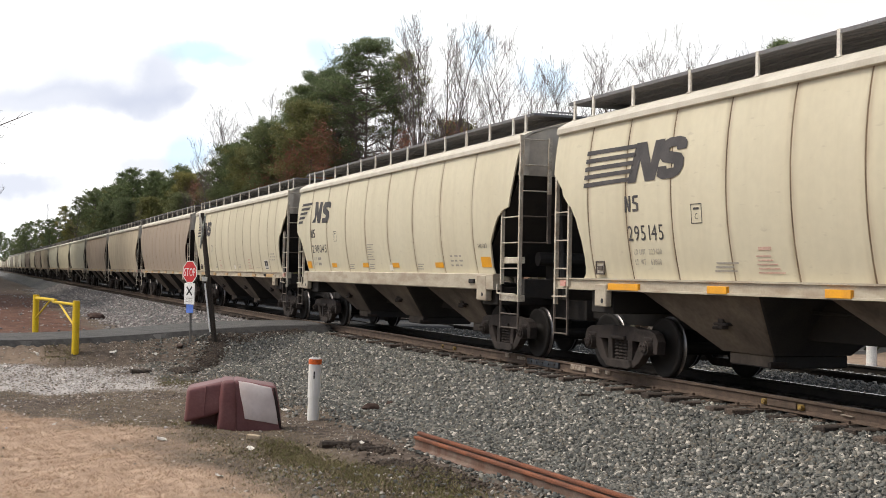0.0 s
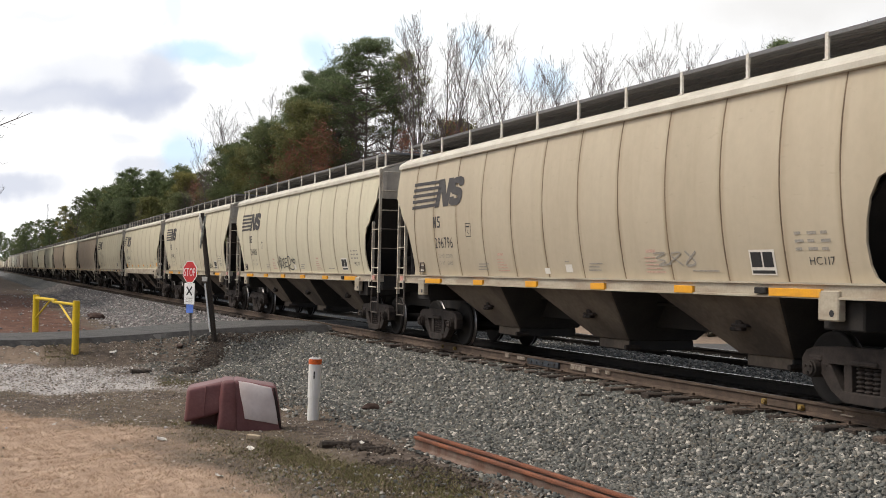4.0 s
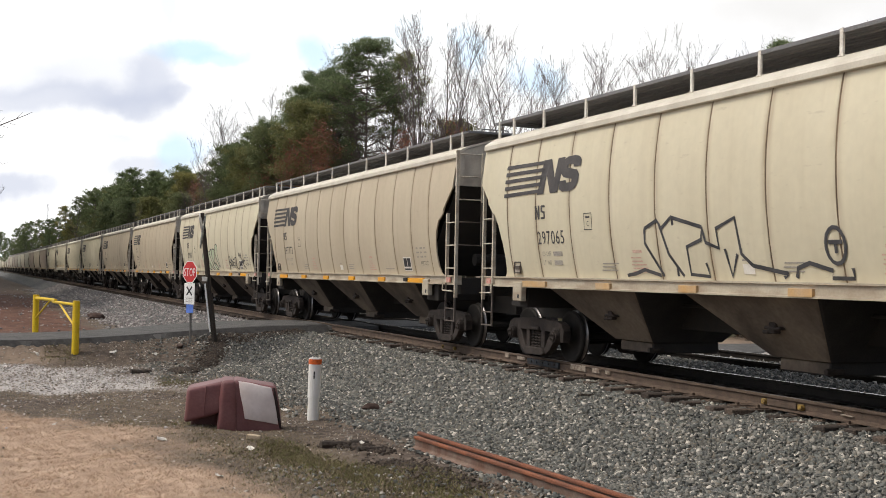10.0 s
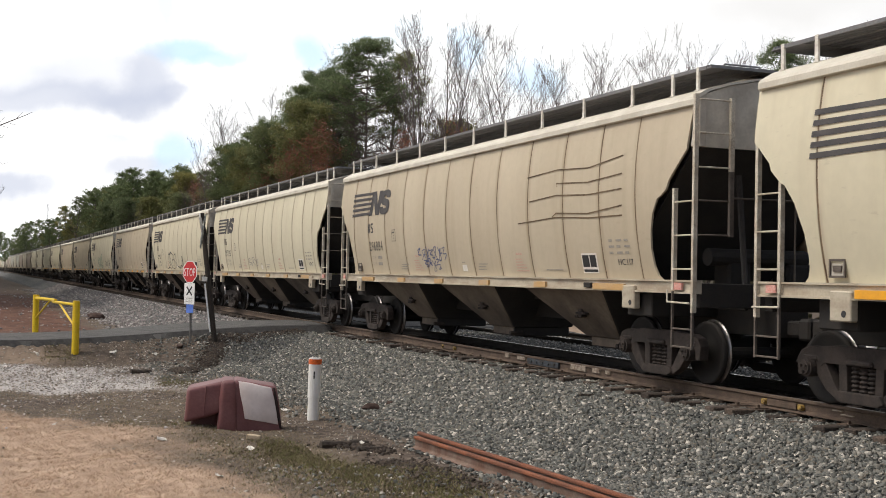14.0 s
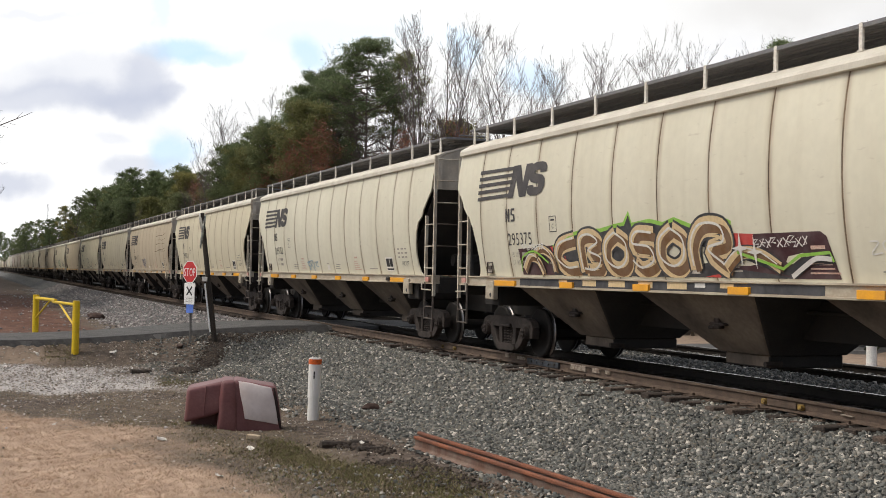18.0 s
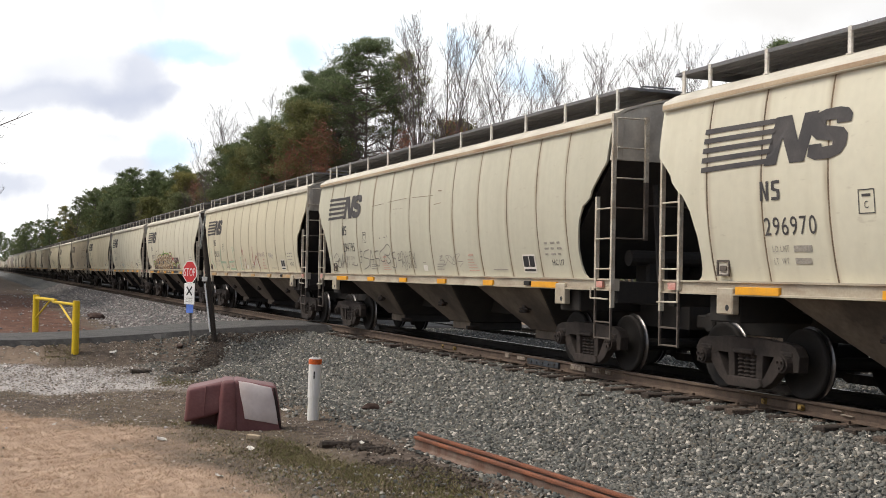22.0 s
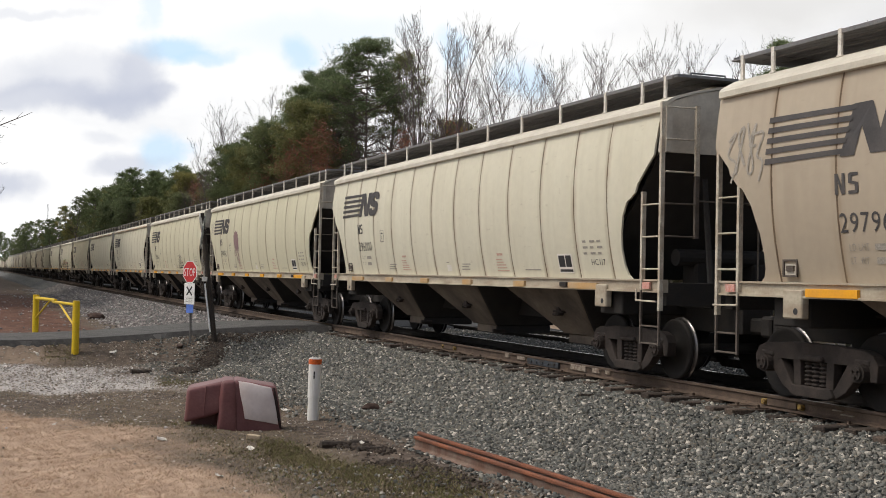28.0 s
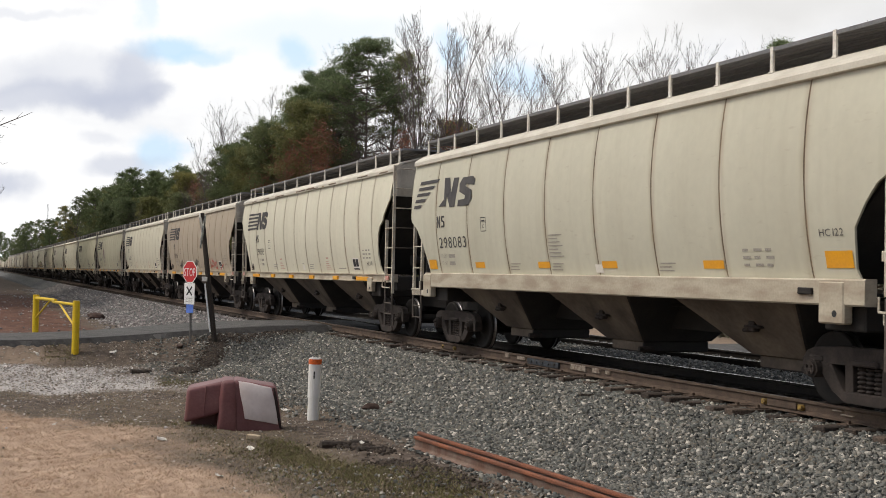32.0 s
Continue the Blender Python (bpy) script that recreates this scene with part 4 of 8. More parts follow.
def make_graffiti():
    rng = random.Random(5)
    K = spray("spray_black", (0.035, 0.035, 0.04))
    BL = spray("spray_blue", (0.09, 0.11, 0.22))
    GR = spray("spray_pale_green", (0.36, 0.47, 0.33))
    LG = spray("spray_lime", (0.25, 0.50, 0.06))
    RD = spray("spray_red", (0.50, 0.05, 0.04))
    PU = spray("spray_purple", (0.26, 0.16, 0.16))
    CR = spray("spray_cream", (0.62, 0.47, 0.26))
    OC = spray("spray_brown", (0.16, 0.08, 0.03))
    WH = spray("spray_white", (0.66, 0.64, 0.60))
    WORN = spray("spray_worn_black", (0.20, 0.18, 0.16))
    LB = spray("spray_pale_blue", (0.24, 0.36, 0.42))

    def put(k, geo, m, label):
        part("graffiti", geo, m, TRAIN[k], label)
    put(1, join_geo([ribbon(spline(p), 0.024, 0.027 + 0.0006 * i) for i, p in enumerate((
        [(11.95, 1.86), (11.72, 1.88), (11.70, 1.66), (11.95, 1.60)], [(12.05, 1.93), (12.0, 1.62), (11.95, 1.55), (12.1, 1.75), (12.2, 1.92), (12.18, 1.6)], [(12.3, 1.92), (12.25, 1.58), (12.45, 1.62), (12.42, 1.78), (12.25, 1.78)],
        [(12.5, 1.93), (12.4, 1.85), (12.52, 1.72), (12.42, 1.58), (12.3, 1.55)], [(12.6, 1.84), (12.52, 1.72), (12.66, 1.72), (12.62, 1.84)], [(12.7, 1.83), (12.74, 1.70), (12.82, 1.84), (12.86, 1.70)],
        [(12.55, 1.62), (12.85, 1.66), (13.2, 1.66), (13.45, 1.62), (13.55, 1.55)]))]), K, "thin black tag")
    put(2, join_geo([ribbon(spline(p), 0.036, 0.027 + 0.0006 * i) for i, p in enumerate((
        [(6.24, 1.87), (6.42, 1.70), (6.52, 1.84), (6.62, 2.0)], [(6.62, 1.98), (6.60, 1.70), (6.82, 1.66), (6.66, 1.80), (6.84, 1.92), (6.62, 2.0)], [(6.66, 1.54), (6.72, 1.64), (6.86, 1.78), (7.02, 1.93), (7.06, 1.74), (6.92, 1.70), (6.88, 1.82)],
        [(7.24, 1.95), (7.08, 1.86), (7.2, 1.78), (7.26, 1.68), (7.08, 1.63)], [(7.56, 1.94), (7.36, 1.90), (7.34, 1.70), (7.58, 1.68)], [(7.36, 1.80), (7.54, 1.81)],
        [(7.68, 1.96), (7.66, 1.56)], [(7.62, 1.92), (7.8, 2.0), (8.0, 1.93), (8.02, 1.76), (7.86, 1.72), (7.72, 1.70), (7.9, 1.62), (8.18, 1.58), (8.36, 1.63), (8.36, 1.72)],
        [(8.1, 1.82), (8.2, 1.90), (8.36, 1.80), (8.56, 1.80), (8.60, 1.88), (8.44, 1.90), (8.30, 1.84), (8.32, 1.99)]))]), K, "black looping tag")
    put(3, scrawl(rng, 11.2, 12.4, 1.7, 1.9, 3, 0.03), DECAL_L, "faint scribble")
    fat = ([(6.56, 2.4), (6.19, 2.15), (6.19, 1.97), (6.81, 1.56), (7.22, 1.56), (6.68, 2.01), (6.65, 2.37)], [(6.73, 2.17), (7.1, 2.23), (7.21, 2.01), (7.91, 1.59), (7.52, 1.56), (7.01, 1.81)],
           [(7.39, 2.35), (7.35, 2.13), (7.9, 1.71), (8.46, 1.56), (8.08, 1.94), (7.69, 2.26)], [(7.79, 2.26), (8.25, 2.37), (8.31, 2.04), (8.98, 1.57), (8.64, 1.56), (8.08, 1.94)],
           [(8.43, 2.38), (8.83, 2.37), (8.88, 2.21), (8.67, 1.84), (8.97, 1.8), (9.39, 1.57), (9.15, 1.56), (8.54, 1.85), (8.31, 2.13)], [(9.08, 2.52), (9.36, 2.57), (9.54, 2.45), (9.5, 2.15), (9.78, 1.68), (9.47, 1.79), (9.04, 2.2)])
    put(5, side_shapes([spline(p + [p[0]], 3)[:-1] for p in fat], 0.026), spray("spray_mint", (0.52, 0.58, 0.40)), "pale green filled letter shapes")
    put(5, join_geo([ribbon(spline(p + [p[0]], 3), 0.05, 0.03 + 0.0006 * i) for i, p in enumerate(fat)]), K, "black letter outlines")
    put(5, join_geo([ribbon(spline(p), 0.045, 0.027 + 0.0006 * i) for i, p in enumerate((
        [(11.72, 1.88), (11.78, 1.58)], [(11.70, 1.95), (11.82, 2.06), (12.0, 1.98), (11.80, 1.86), (12.02, 1.80), (11.9, 1.70), (11.72, 1.76)], [(12.18, 1.94), (12.06, 1.82), (12.16, 1.70), (12.28, 1.82), (12.18, 1.94)],
        [(12.42, 2.10), (12.30, 1.92), (12.44, 1.80), (12.36, 1.70)], [(12.72, 1.96), (12.50, 1.92), (12.52, 1.72), (12.74, 1.70)], [(12.52, 1.82), (12.7, 1.84)], [(12.86, 1.96), (12.84, 1.60)],
        [(12.82, 1.98), (13.0, 2.02), (13.12, 1.90), (12.98, 1.78), (12.86, 1.76), (13.05, 1.66), (13.3, 1.58), (13.46, 1.66), (13.44, 1.82)],
        [(13.58, 2.24), (13.62, 2.04), (13.74, 2.16), (13.86, 2.0), (13.94, 2.18), (14.0, 1.98)], [(14.05, 2.0), (14.1, 1.82), (14.2, 1.92), (14.3, 1.74), (14.42, 1.98)], [(14.36, 1.86), (14.6, 1.90)], [(14.3, 1.72), (14.5, 1.66), (14.66, 1.58)]))]), K, "black looping tag")
    lines = ([(6.09, 2.24), (6.44, 2.35), (6.55, 2.23), (6.82, 2.38), (7.57, 2.22), (7.53, 2.05), (7.16, 1.96), (7.17, 1.58), (7.62, 1.55), (7.58, 1.74)], [(6.09, 2.24), (6.06, 2.03), (6.47, 1.55)],
             [(6.49, 2.31), (6.68, 1.86), (6.99, 1.55)], [(6.85, 2.38), (6.84, 1.55)], [(7.57, 2.22), (7.63, 2.01), (7.93, 1.93), (7.9, 2.19), (8.34, 2.32), (8.41, 1.85), (8.62, 1.7)],
             [(8.06, 1.92), (8.14, 1.55), (8.32, 1.85)], [(8.62, 1.7), (9.31, 1.6), (9.21, 1.55)], [(5.42, 1.55), (5.67, 1.58), (5.96, 1.64), (6.39, 1.56)],
             [(9.46, 1.55), (9.51, 1.67), (9.74, 1.73), (10.14, 1.64), (10.1, 1.55), (10.48, 1.55), (10.48, 1.67)])
    items = [ribbon(p, 0.055, 0.027 + 0.0006 * i) for i, p in enumerate(lines)]
    circ = [(10.24 + 0.17 * math.cos(a * 0.42), 1.93 + 0.21 * math.sin(a * 0.42)) for a in range(16)]
    items += [ribbon(circ, 0.05, 0.033), ribbon([(10.12, 1.97), (10.36, 1.97)], 0.05, 0.034), ribbon([(10.24, 1.97), (10.24, 1.84)], 0.05, 0.035)]
    put(7, join_geo(items), K, "tall black outlined letter shapes")
    put(8, scrawl(rng, 6.5, 8.0, 1.7, 2.0, 3, 0.03), DECAL_L, "faint scribble")
    put(9, scrawl(rng, 5.9, 7.6, 1.80, 2.12, 7, 0.026), BL, "dark blue tag")
    put(9, scrawl(rng, 6.2, 7.2, 1.62, 1.85, 4, 0.024), BL, "dark blue tag")
    put(9, join_geo([ribbon([(11.0 + rng.uniform(0, 2), z), (12.8, z + 0.06), (13.9, z + 0.01), (15.0, z + rng.uniform(0.0, 0.14))], 0.022, 0.026) for z in (2.45, 2.52, 2.82, 3.02, 3.25)]), SEAM, "brown scrapes")
    put(11, scrawl(rng, 6.3, 7.5, 1.58, 1.86, 4, 0.03), LB, "faded pale blue tag")
    # the mural: dark maroon ground, tan bubble letters with pale edges and dark outlines, lime round them
    MR = spray("spray_maroon", (0.055, 0.018, 0.022))
    put(12, side_shapes([[(2.95, 1.54), (2.9, 2.0), (4.4, 2.05), (4.4, 1.54)], [(9.5, 1.54), (9.5, 2.1), (11.25, 2.1), (11.35, 2.04), (11.5, 1.54)]], 0.0235), MR, "dark maroon mural ground")
    spikes = [(4.2, 1.54), (4.3, 1.9), (4.9, 2.08), (5.5, 2.16), (6.0, 2.14), (6.5, 2.2), (6.75, 2.22), (6.9, 2.38), (6.98, 2.2), (7.5, 2.24), (7.85, 2.18), (8.15, 2.24), (8.6, 2.12), (8.9, 2.2), (9.2, 2.24), (9.5, 2.14), (9.6, 1.85), (10.5, 1.64), (10.85, 1.80), (11.4, 1.83), (11.45, 1.72), (11.0, 1.70), (10.7, 1.54)]
    put(12, side_shapes([[(b, z + (0.09 if z > 2.0 else 0.0)) for b, z in spikes]], 0.0245), K, "black mural ground")
    ring = [(0.5, 1.0), (0.14, 0.72), (0.12, 0.25), (0.5, 0.02), (0.86, 0.25), (0.88, 0.72), (0.5, 1.0)]
    forms = (([(0.9, 0.95), (0.3, 0.8), (0.12, 0.4), (0.5, 0.08), (0.95, 0.1)], 4.35, 0.85), ([(0.12, 0.0), (0.1, 0.5), (0.14, 0.92), (0.55, 1.0), (0.86, 0.78), (0.45, 0.55), (0.92, 0.32), (0.65, 0.0), (0.2, 0.02)], 5.25, 0.8),
             (ring, 6.08, 0.82), ([(0.9, 0.92), (0.3, 0.96), (0.14, 0.66), (0.75, 0.55), (0.88, 0.2), (0.4, 0.0), (0.08, 0.2)], 6.92, 0.74), (ring, 7.68, 0.8),
             ([(0.1, 0.0), (0.1, 0.6), (0.35, 1.02), (0.8, 0.98), (0.88, 0.6), (0.5, 0.42), (0.9, 0.0)], 8.5, 0.98), ([(0.0, 0.0), (0.3, 0.36), (0.65, 0.32), (0.95, 0.02)], 9.3, 1.2),
             ([(0.0, 0.1), (0.4, 0.5), (0.8, 0.4), (1.0, 0.0)], 3.1, 0.75), ([(0.0, 0.6), (0.4, 0.75), (0.9, 0.5), (1.0, 0.05)], 3.6, 0.72))
    loops = [spline([(b + u * w, 1.60 + 0.55 * v + 0.015 * (b - 5.5)) for u, v in p], 5) for p, b, w in forms]
    for i, p in enumerate(loops):
        h = 0.026 + 0.008 * i
        fat = 1.0 if i < 6 else 0.55
        put(12, ribbon(p, 0.36 * fat, h), K, "black letter edge")
        put(12, ribbon(p, 0.285 * fat, h + 0.002), CR, "tan bubble letter")
        put(12, ribbon([(b + 0.05, z - 0.025) for b, z in p], 0.13 * fat, h + 0.004), OC, "dark brown shadow on the letter")
        put(12, ribbon([(b - 0.06, z + 0.05) for b, z in p], 0.035 * fat, h + 0.006), WH, "pale highlight on the letter")
    # the paint runs down over the side sill
    put(12, boxes((-1.5135, -1.505, CENTRE_B - 11.3, CENTRE_B - 2.95, 1.345, 1.465)), K, "black mural ground on the sill")
    for b, w in ((4.5, 0.3), (5.35, 0.45), (6.2, 0.5), (7.1, 0.4), (7.9, 0.5), (8.6, 0.25), (9.2, 0.3)):
        put(12, boxes((-1.516, -1.5135, CENTRE_B - b - w, CENTRE_B - b, 1.37 + 0.03 * (w < 0.4), 1.465)), CR if w > 0.28 else WH, "tan letter foot on the sill")
    put(12, join_geo([ribbon([(b, z + 0.11) for b, z in spikes[1:16]], 0.06, 0.0252), ribbon([(b, z + 0.02) for b, z in spikes[16:21]], 0.04, 0.11), ribbon(spline([(3.0, 1.6), (3.1, 1.85), (3.6, 1.95), (4.1, 1.75)]), 0.035, 0.11)]), LG, "lime outlines")
    put(12, join_geo([ribbon(spline([(10.65, 1.56), (10.9, 1.68), (11.15, 1.78), (11.42, 1.77)]), 0.06, 0.112)]), WH, "white swoosh")
    put(12, scrawl(rng, 3.1, 4.0, 1.98, 2.08, 8, 0.018, 0.112), WH, "small white strokes")
    put(12, scrawl(rng, 9.98, 11.05, 1.92, 2.06, 9, 0.022, 0.112, angular=True), WH, "small white strokes")
    put(12, side_shapes([[(4.2, 2.02), (4.6, 2.04), (4.75, 1.8), (4.5, 1.65)], [(9.5, 2.12), (9.95, 2.1), (9.9, 1.85), (9.55, 1.85)], [(8.75, 1.55), (9.2, 1.6), (9.1, 1.54)], [(5.5, 1.55), (5.75, 1.6), (5.8, 1.54)]], 0.0252), RD, "red patches")
    stars = []
    for b, z, r in ((9.68, 1.92, 0.24), (9.98, 1.87, 0.22)):
        stars.append([(b + r * q * math.cos(a * math.pi / 4) * (0.8 if a % 4 == 0 else 1), z + r * q * math.sin(a * math.pi / 4)) for a, q in enumerate((1, 0.18, 1, 0.18, 1, 0.18, 1, 0.18))])
    put(12, side_shapes(stars, 0.114), WH, "white star sparkles")
    put(12, scrawl(rng, 12.05, 13.0, 1.66, 2.0, 5, 0.02, 0.027), WH, "thin white scribble")
    green = ([(1.85, 2.42), (1.8, 1.91), (2.2, 1.62)], [(3.77, 2.4), (3.57, 1.89), (4.02, 1.55)], [(3.68, 1.85), (4.69, 1.83), (4.52, 1.56)], [(6.05, 2.42), (6.26, 1.87), (5.26, 1.84), (5.41, 1.58), (6.31, 1.58), (6.28, 2.41)], [(7.47, 2.04), (7.4, 1.57), (7.62, 1.57)])
    put(13, join_geo([ribbon(p, 0.085, 0.025 + 0.0005 * i) for i, p in enumerate(green)]), GR, "faded pale green letter strokes")
    red = ([(7.73, 2.36), (7.94, 1.71), (7.94, 2.29)], [(8.26, 1.97), (8.2, 1.6)], [(9.55, 2.37), (9.48, 1.87), (9.61, 1.73), (10.08, 2.07), (10.47, 1.62)])
    put(13, join_geo([ribbon(p, 0.07, 0.026 + 0.0005 * i) for i, p in enumerate(red)]), spray("spray_faded_red", (0.36, 0.13, 0.11)), "faded red letter strokes")
    put(13, join_geo([ribbon(p, 0.06, 0.029) for p in ([(7.33, 1.95), (7.35, 1.57)], [(8.15, 1.85), (8.1, 1.57)], [(9.8, 1.75), (10.05, 1.95), (10.35, 1.62)])]), WH, "white strokes")
    put(13, scrawl(rng, 10.25, 11.4, 2.0, 2.14, 5, 0.025), spray("spray_dull_pink", (0.42, 0.33, 0.29)), "faint pink tag")
    put(13, scrawl(rng, 11.9, 12.6, 1.95, 2.12, 3, 0.025), spray("spray_dull_grey", (0.40, 0.36, 0.31)), "faint grey tag")
    lines = ([(1.49, 1.91), (1.82, 2.03), (1.97, 1.84), (1.56, 1.81), (1.98, 1.65), (2.4, 2.03), (2.13, 1.75), (2.47, 1.84), (2.68, 2.09)], [(1.62, 1.6), (1.99, 1.91), (2.16, 1.65), (2.49, 1.93), (2.59, 1.65), (2.77, 1.96)], [(3.09, 1.74), (3.47, 1.7), (3.6, 1.77)],
             [(3.9, 2.05), (4.11, 2.07)], [(3.85, 1.92), (4.06, 1.94)], [(3.95, 2.18), (3.98, 1.83), (3.83, 1.78)],
             [(4.65, 2.1), (4.29, 2.05), (4.21, 1.91), (4.55, 1.87), (4.52, 1.71), (4.07, 1.61)], [(4.58, 1.66), (4.83, 2.09), (4.93, 1.7)], [(4.64, 1.85), (5.0, 1.86)],
             [(5.42, 2.06), (5.15, 2.04), (5.1, 1.89), (5.39, 1.86), (5.33, 1.7), (5.03, 1.72)], [(5.75, 2.1), (5.49, 2.0), (5.54, 1.82), (5.79, 1.81)], [(5.82, 2.02), (5.79, 1.74)],
             [(5.81, 2.1), (6.11, 2.21), (6.32, 2.11), (6.19, 1.96), (5.89, 1.96)], [(5.99, 1.94), (6.24, 1.81), (5.99, 1.76), (5.89, 1.87)], [(6.64, 2.02), (6.39, 1.99), (6.41, 1.89), (6.61, 1.86), (6.55, 1.66), (6.28, 1.68)],
             [(5.55, 2.37), (5.64, 2.36)], [(5.91, 2.38), (6.01, 2.37)], [(6.14, 2.41), (6.18, 2.36)])
    put(14, join_geo([ribbon(spline(p), 0.024, 0.027 + 0.0006 * i) for i, p in enumerate(lines)]), WORN, "worn black outlined tag")
    put(14, scrawl(rng, 6.75, 7.95, 1.62, 2.02, 6, 0.018), WORN, "worn black tangled tag")
    put(14, scrawl(rng, 9.4, 10.7, 1.66, 1.98, 4, 0.02), DECAL_L, "faint grey scribble")
    put(14, join_geo([ribbon([(5.0, 3.16), (5.9, 3.18)], 0.009, 0.026), ribbon([(6.2, 3.2), (7.6, 3.23)], 0.009, 0.026), ribbon([(7.9, 3.22), (9.2, 3.2)], 0.009, 0.026), ribbon([(6.6, 3.02), (7.3, 3.0)], 0.006, 0.026), ribbon([(9.3, 3.0), (9.7, 3.02)], 0.012, 0.026), ribbon([(9.5, 3.28), (9.7, 3.27)], 0.02, 0.026)]), SEAM, "scrapes")
    put(16, join_geo([ribbon(spline(p), 0.036, 0.027 + 0.0006 * i) for i, p in enumerate((
        [(9.88, 2.28), (9.96, 2.2), (9.88, 2.1), (9.97, 2.02)], [(10.0, 1.95), (9.98, 1.7), (9.88, 1.62), (10.1, 1.68), (10.15, 1.95), (10.22, 2.2), (10.3, 2.1), (10.24, 1.72)], [(10.3, 1.66), (10.38, 2.0), (10.46, 2.22), (10.55, 2.12), (10.45, 1.7), (10.6, 1.64)],
        [(10.6, 1.62), (10.66, 2.0), (10.8, 2.18), (10.86, 2.1), (10.7, 1.85), (10.9, 1.84), (11.12, 1.86), (11.14, 1.8)], [(10.66, 1.72), (10.9, 1.7), (11.1, 1.73)], [(9.9, 1.58), (10.1, 1.6), (10.4, 1.62), (10.8, 1.62), (11.2, 1.66)], [(11.1, 1.86), (11.25, 1.66), (11.45, 1.56)]))]), K, "black scrawled tag")
    blob = [(5.08, 2.62), (5.05, 2.85), (5.18, 2.84), (5.16, 2.97), (5.34, 2.94), (5.45, 3.04), (5.52, 2.95), (5.74, 2.99), (5.72, 2.88), (5.86, 2.86), (5.80, 2.76), (5.95, 2.70), (5.88, 2.62), (5.93, 2.34), (5.6, 2.28), (5.22, 2.36)]
    drips = [ribbon([(5.2 + 0.052 * i, 2.42), (5.21 + 0.053 * i, rng.uniform(1.75, 2.25) if i > 3 else 2.1 + 0.05 * i), (5.22 + 0.054 * i, (1.58 if i % 3 == 0 else 1.75) if i > 7 else 2.05)], rng.uniform(0.012, 0.04), 0.026 + 0.0006 * i) for i in range(14)]
    put(17, join_geo([side_shapes([blob], 0.034)] + drips), PU, "dull purple patch with drips")
    put(17, scrawl(rng, 0.4, 1.4, 2.9, 3.5, 5, 0.016), DECAL_L, "thin grey scribble")
    put(19, scrawl(rng, 0.35, 1.15, 2.8, 3.5, 4, 0.04), DECAL_L, "grey brown scribble")
    word = ([(0.0, 0.0), (0.12, 0.85), (0.22, 0.05)], [(0.02, 0.35), (0.24, 0.42)], [(0.27, 0.02), (0.27, 0.9), (0.40, 0.75), (0.28, 0.5), (0.44, 0.25), (0.27, 0.02)], [(0.46, 0.05), (0.58, 0.95), (0.66, 0.1)],
            [(0.48, 0.4), (0.68, 0.48)], [(0.84, 0.95), (0.70, 0.75), (0.84, 0.45), (0.70, 0.15)], [(1.05, 1.1), (0.88, 0.95), (0.90, 0.15), (1.06, 0.25)], [(0.89, 0.55), (1.02, 0.62)])
    for b, z, w, h, d0, d1 in ((4.02, 1.58, 0.66, 0.30, 3.55, 5.0), (6.14, 1.57, 0.74, 0.30, 5.83, 7.2), (8.0, 1.64, 0.66, 0.30, 7.75, 8.95)):
        strokes = [ribbon([(b + u * w, z + v * h + 0.07 * u) for u, v in p], 0.05, 0.027 + 0.0006 * i) for i, p in enumerate(word)]
        strokes += [ribbon([(q, z + 0.10 + 0.02 * j), (q + 0.05, z + 0.11 + 0.02 * j)], 0.05, 0.033) for j, q in enumerate((d0, d0 + 0.14, d0 + 0.27))]
        strokes += [ribbon([(q, z + 0.28 - 0.02 * j), (q + 0.05, z + 0.28 - 0.02 * j)], 0.05, 0.033) for j, q in enumerate((d1 - 0.27, d1 - 0.14, d1))]
        put(19, join_geo(strokes), K, "black angular tag")
    put(19, join_geo([ribbon(spline(p), 0.045, 0.027 + 0.0006 * i) for i, p in enumerate((
        [(11.6, 1.96), (11.75, 1.98), (11.66, 1.80), (11.85, 1.72), (11.72, 1.62)], [(11.80, 1.54), (12.0, 1.80), (12.24, 2.0), (12.20, 1.75), (11.98, 1.68), (12.0, 1.82)], [(12.3, 1.93), (12.2, 1.72), (12.4, 1.70), (12.42, 1.88), (12.28, 1.9)],
        [(12.5, 1.88), (12.6, 1.68), (12.72, 1.86), (12.78, 1.56)], [(12.8, 1.85), (13.04, 1.82), (13.0, 1.62), (12.76, 1.68)], [(13.0, 1.62), (13.15, 1.55)], [(13.75, 1.56), (14.05, 1.66), (14.44, 1.77)]))]), RD, "red looping tag")
    # rust weeping along the eaves of the worst cars
    eave = mat("rusty_eave", (0.54, 0.44, 0.31), 0.8, 0, (0.27, 0.165, 0.095), 1.6, 0.95, 25, 0.08, 0.05, 60, (1, 0.35, 3), 0.1, 0.3, 0.68, 0.40)
    for k in (14, 15):
        part("eave_rust", boxes((-1.570, -1.55, CENTRE_B - 16.8, CENTRE_B - 0.1, 3.925, 3.985), bevel=0.004), eave, TRAIN[k], "brown rust along the roof edge")
    for k in (20,):
        for n in range(14):
            b = 0.9 + rng.uniform(0, 15.0)
            w = rng.uniform(0.15, 0.9)
            lo = rng.uniform(3.915, 3.945)
            part("rust_streak", boxes((-1.572, -1.55, CENTRE_B - b - w, CENTRE_B - b, lo, lo + rng.uniform(0.02, 0.04)), bevel=0.004), SEAM, TRAIN[k], "rust on the roof edge")
    put(3, side_shapes([[(7.6, 1.56), (7.6, 1.66), (7.8, 1.66), (7.8, 1.56)]], 0.026), WHITE, "white label")


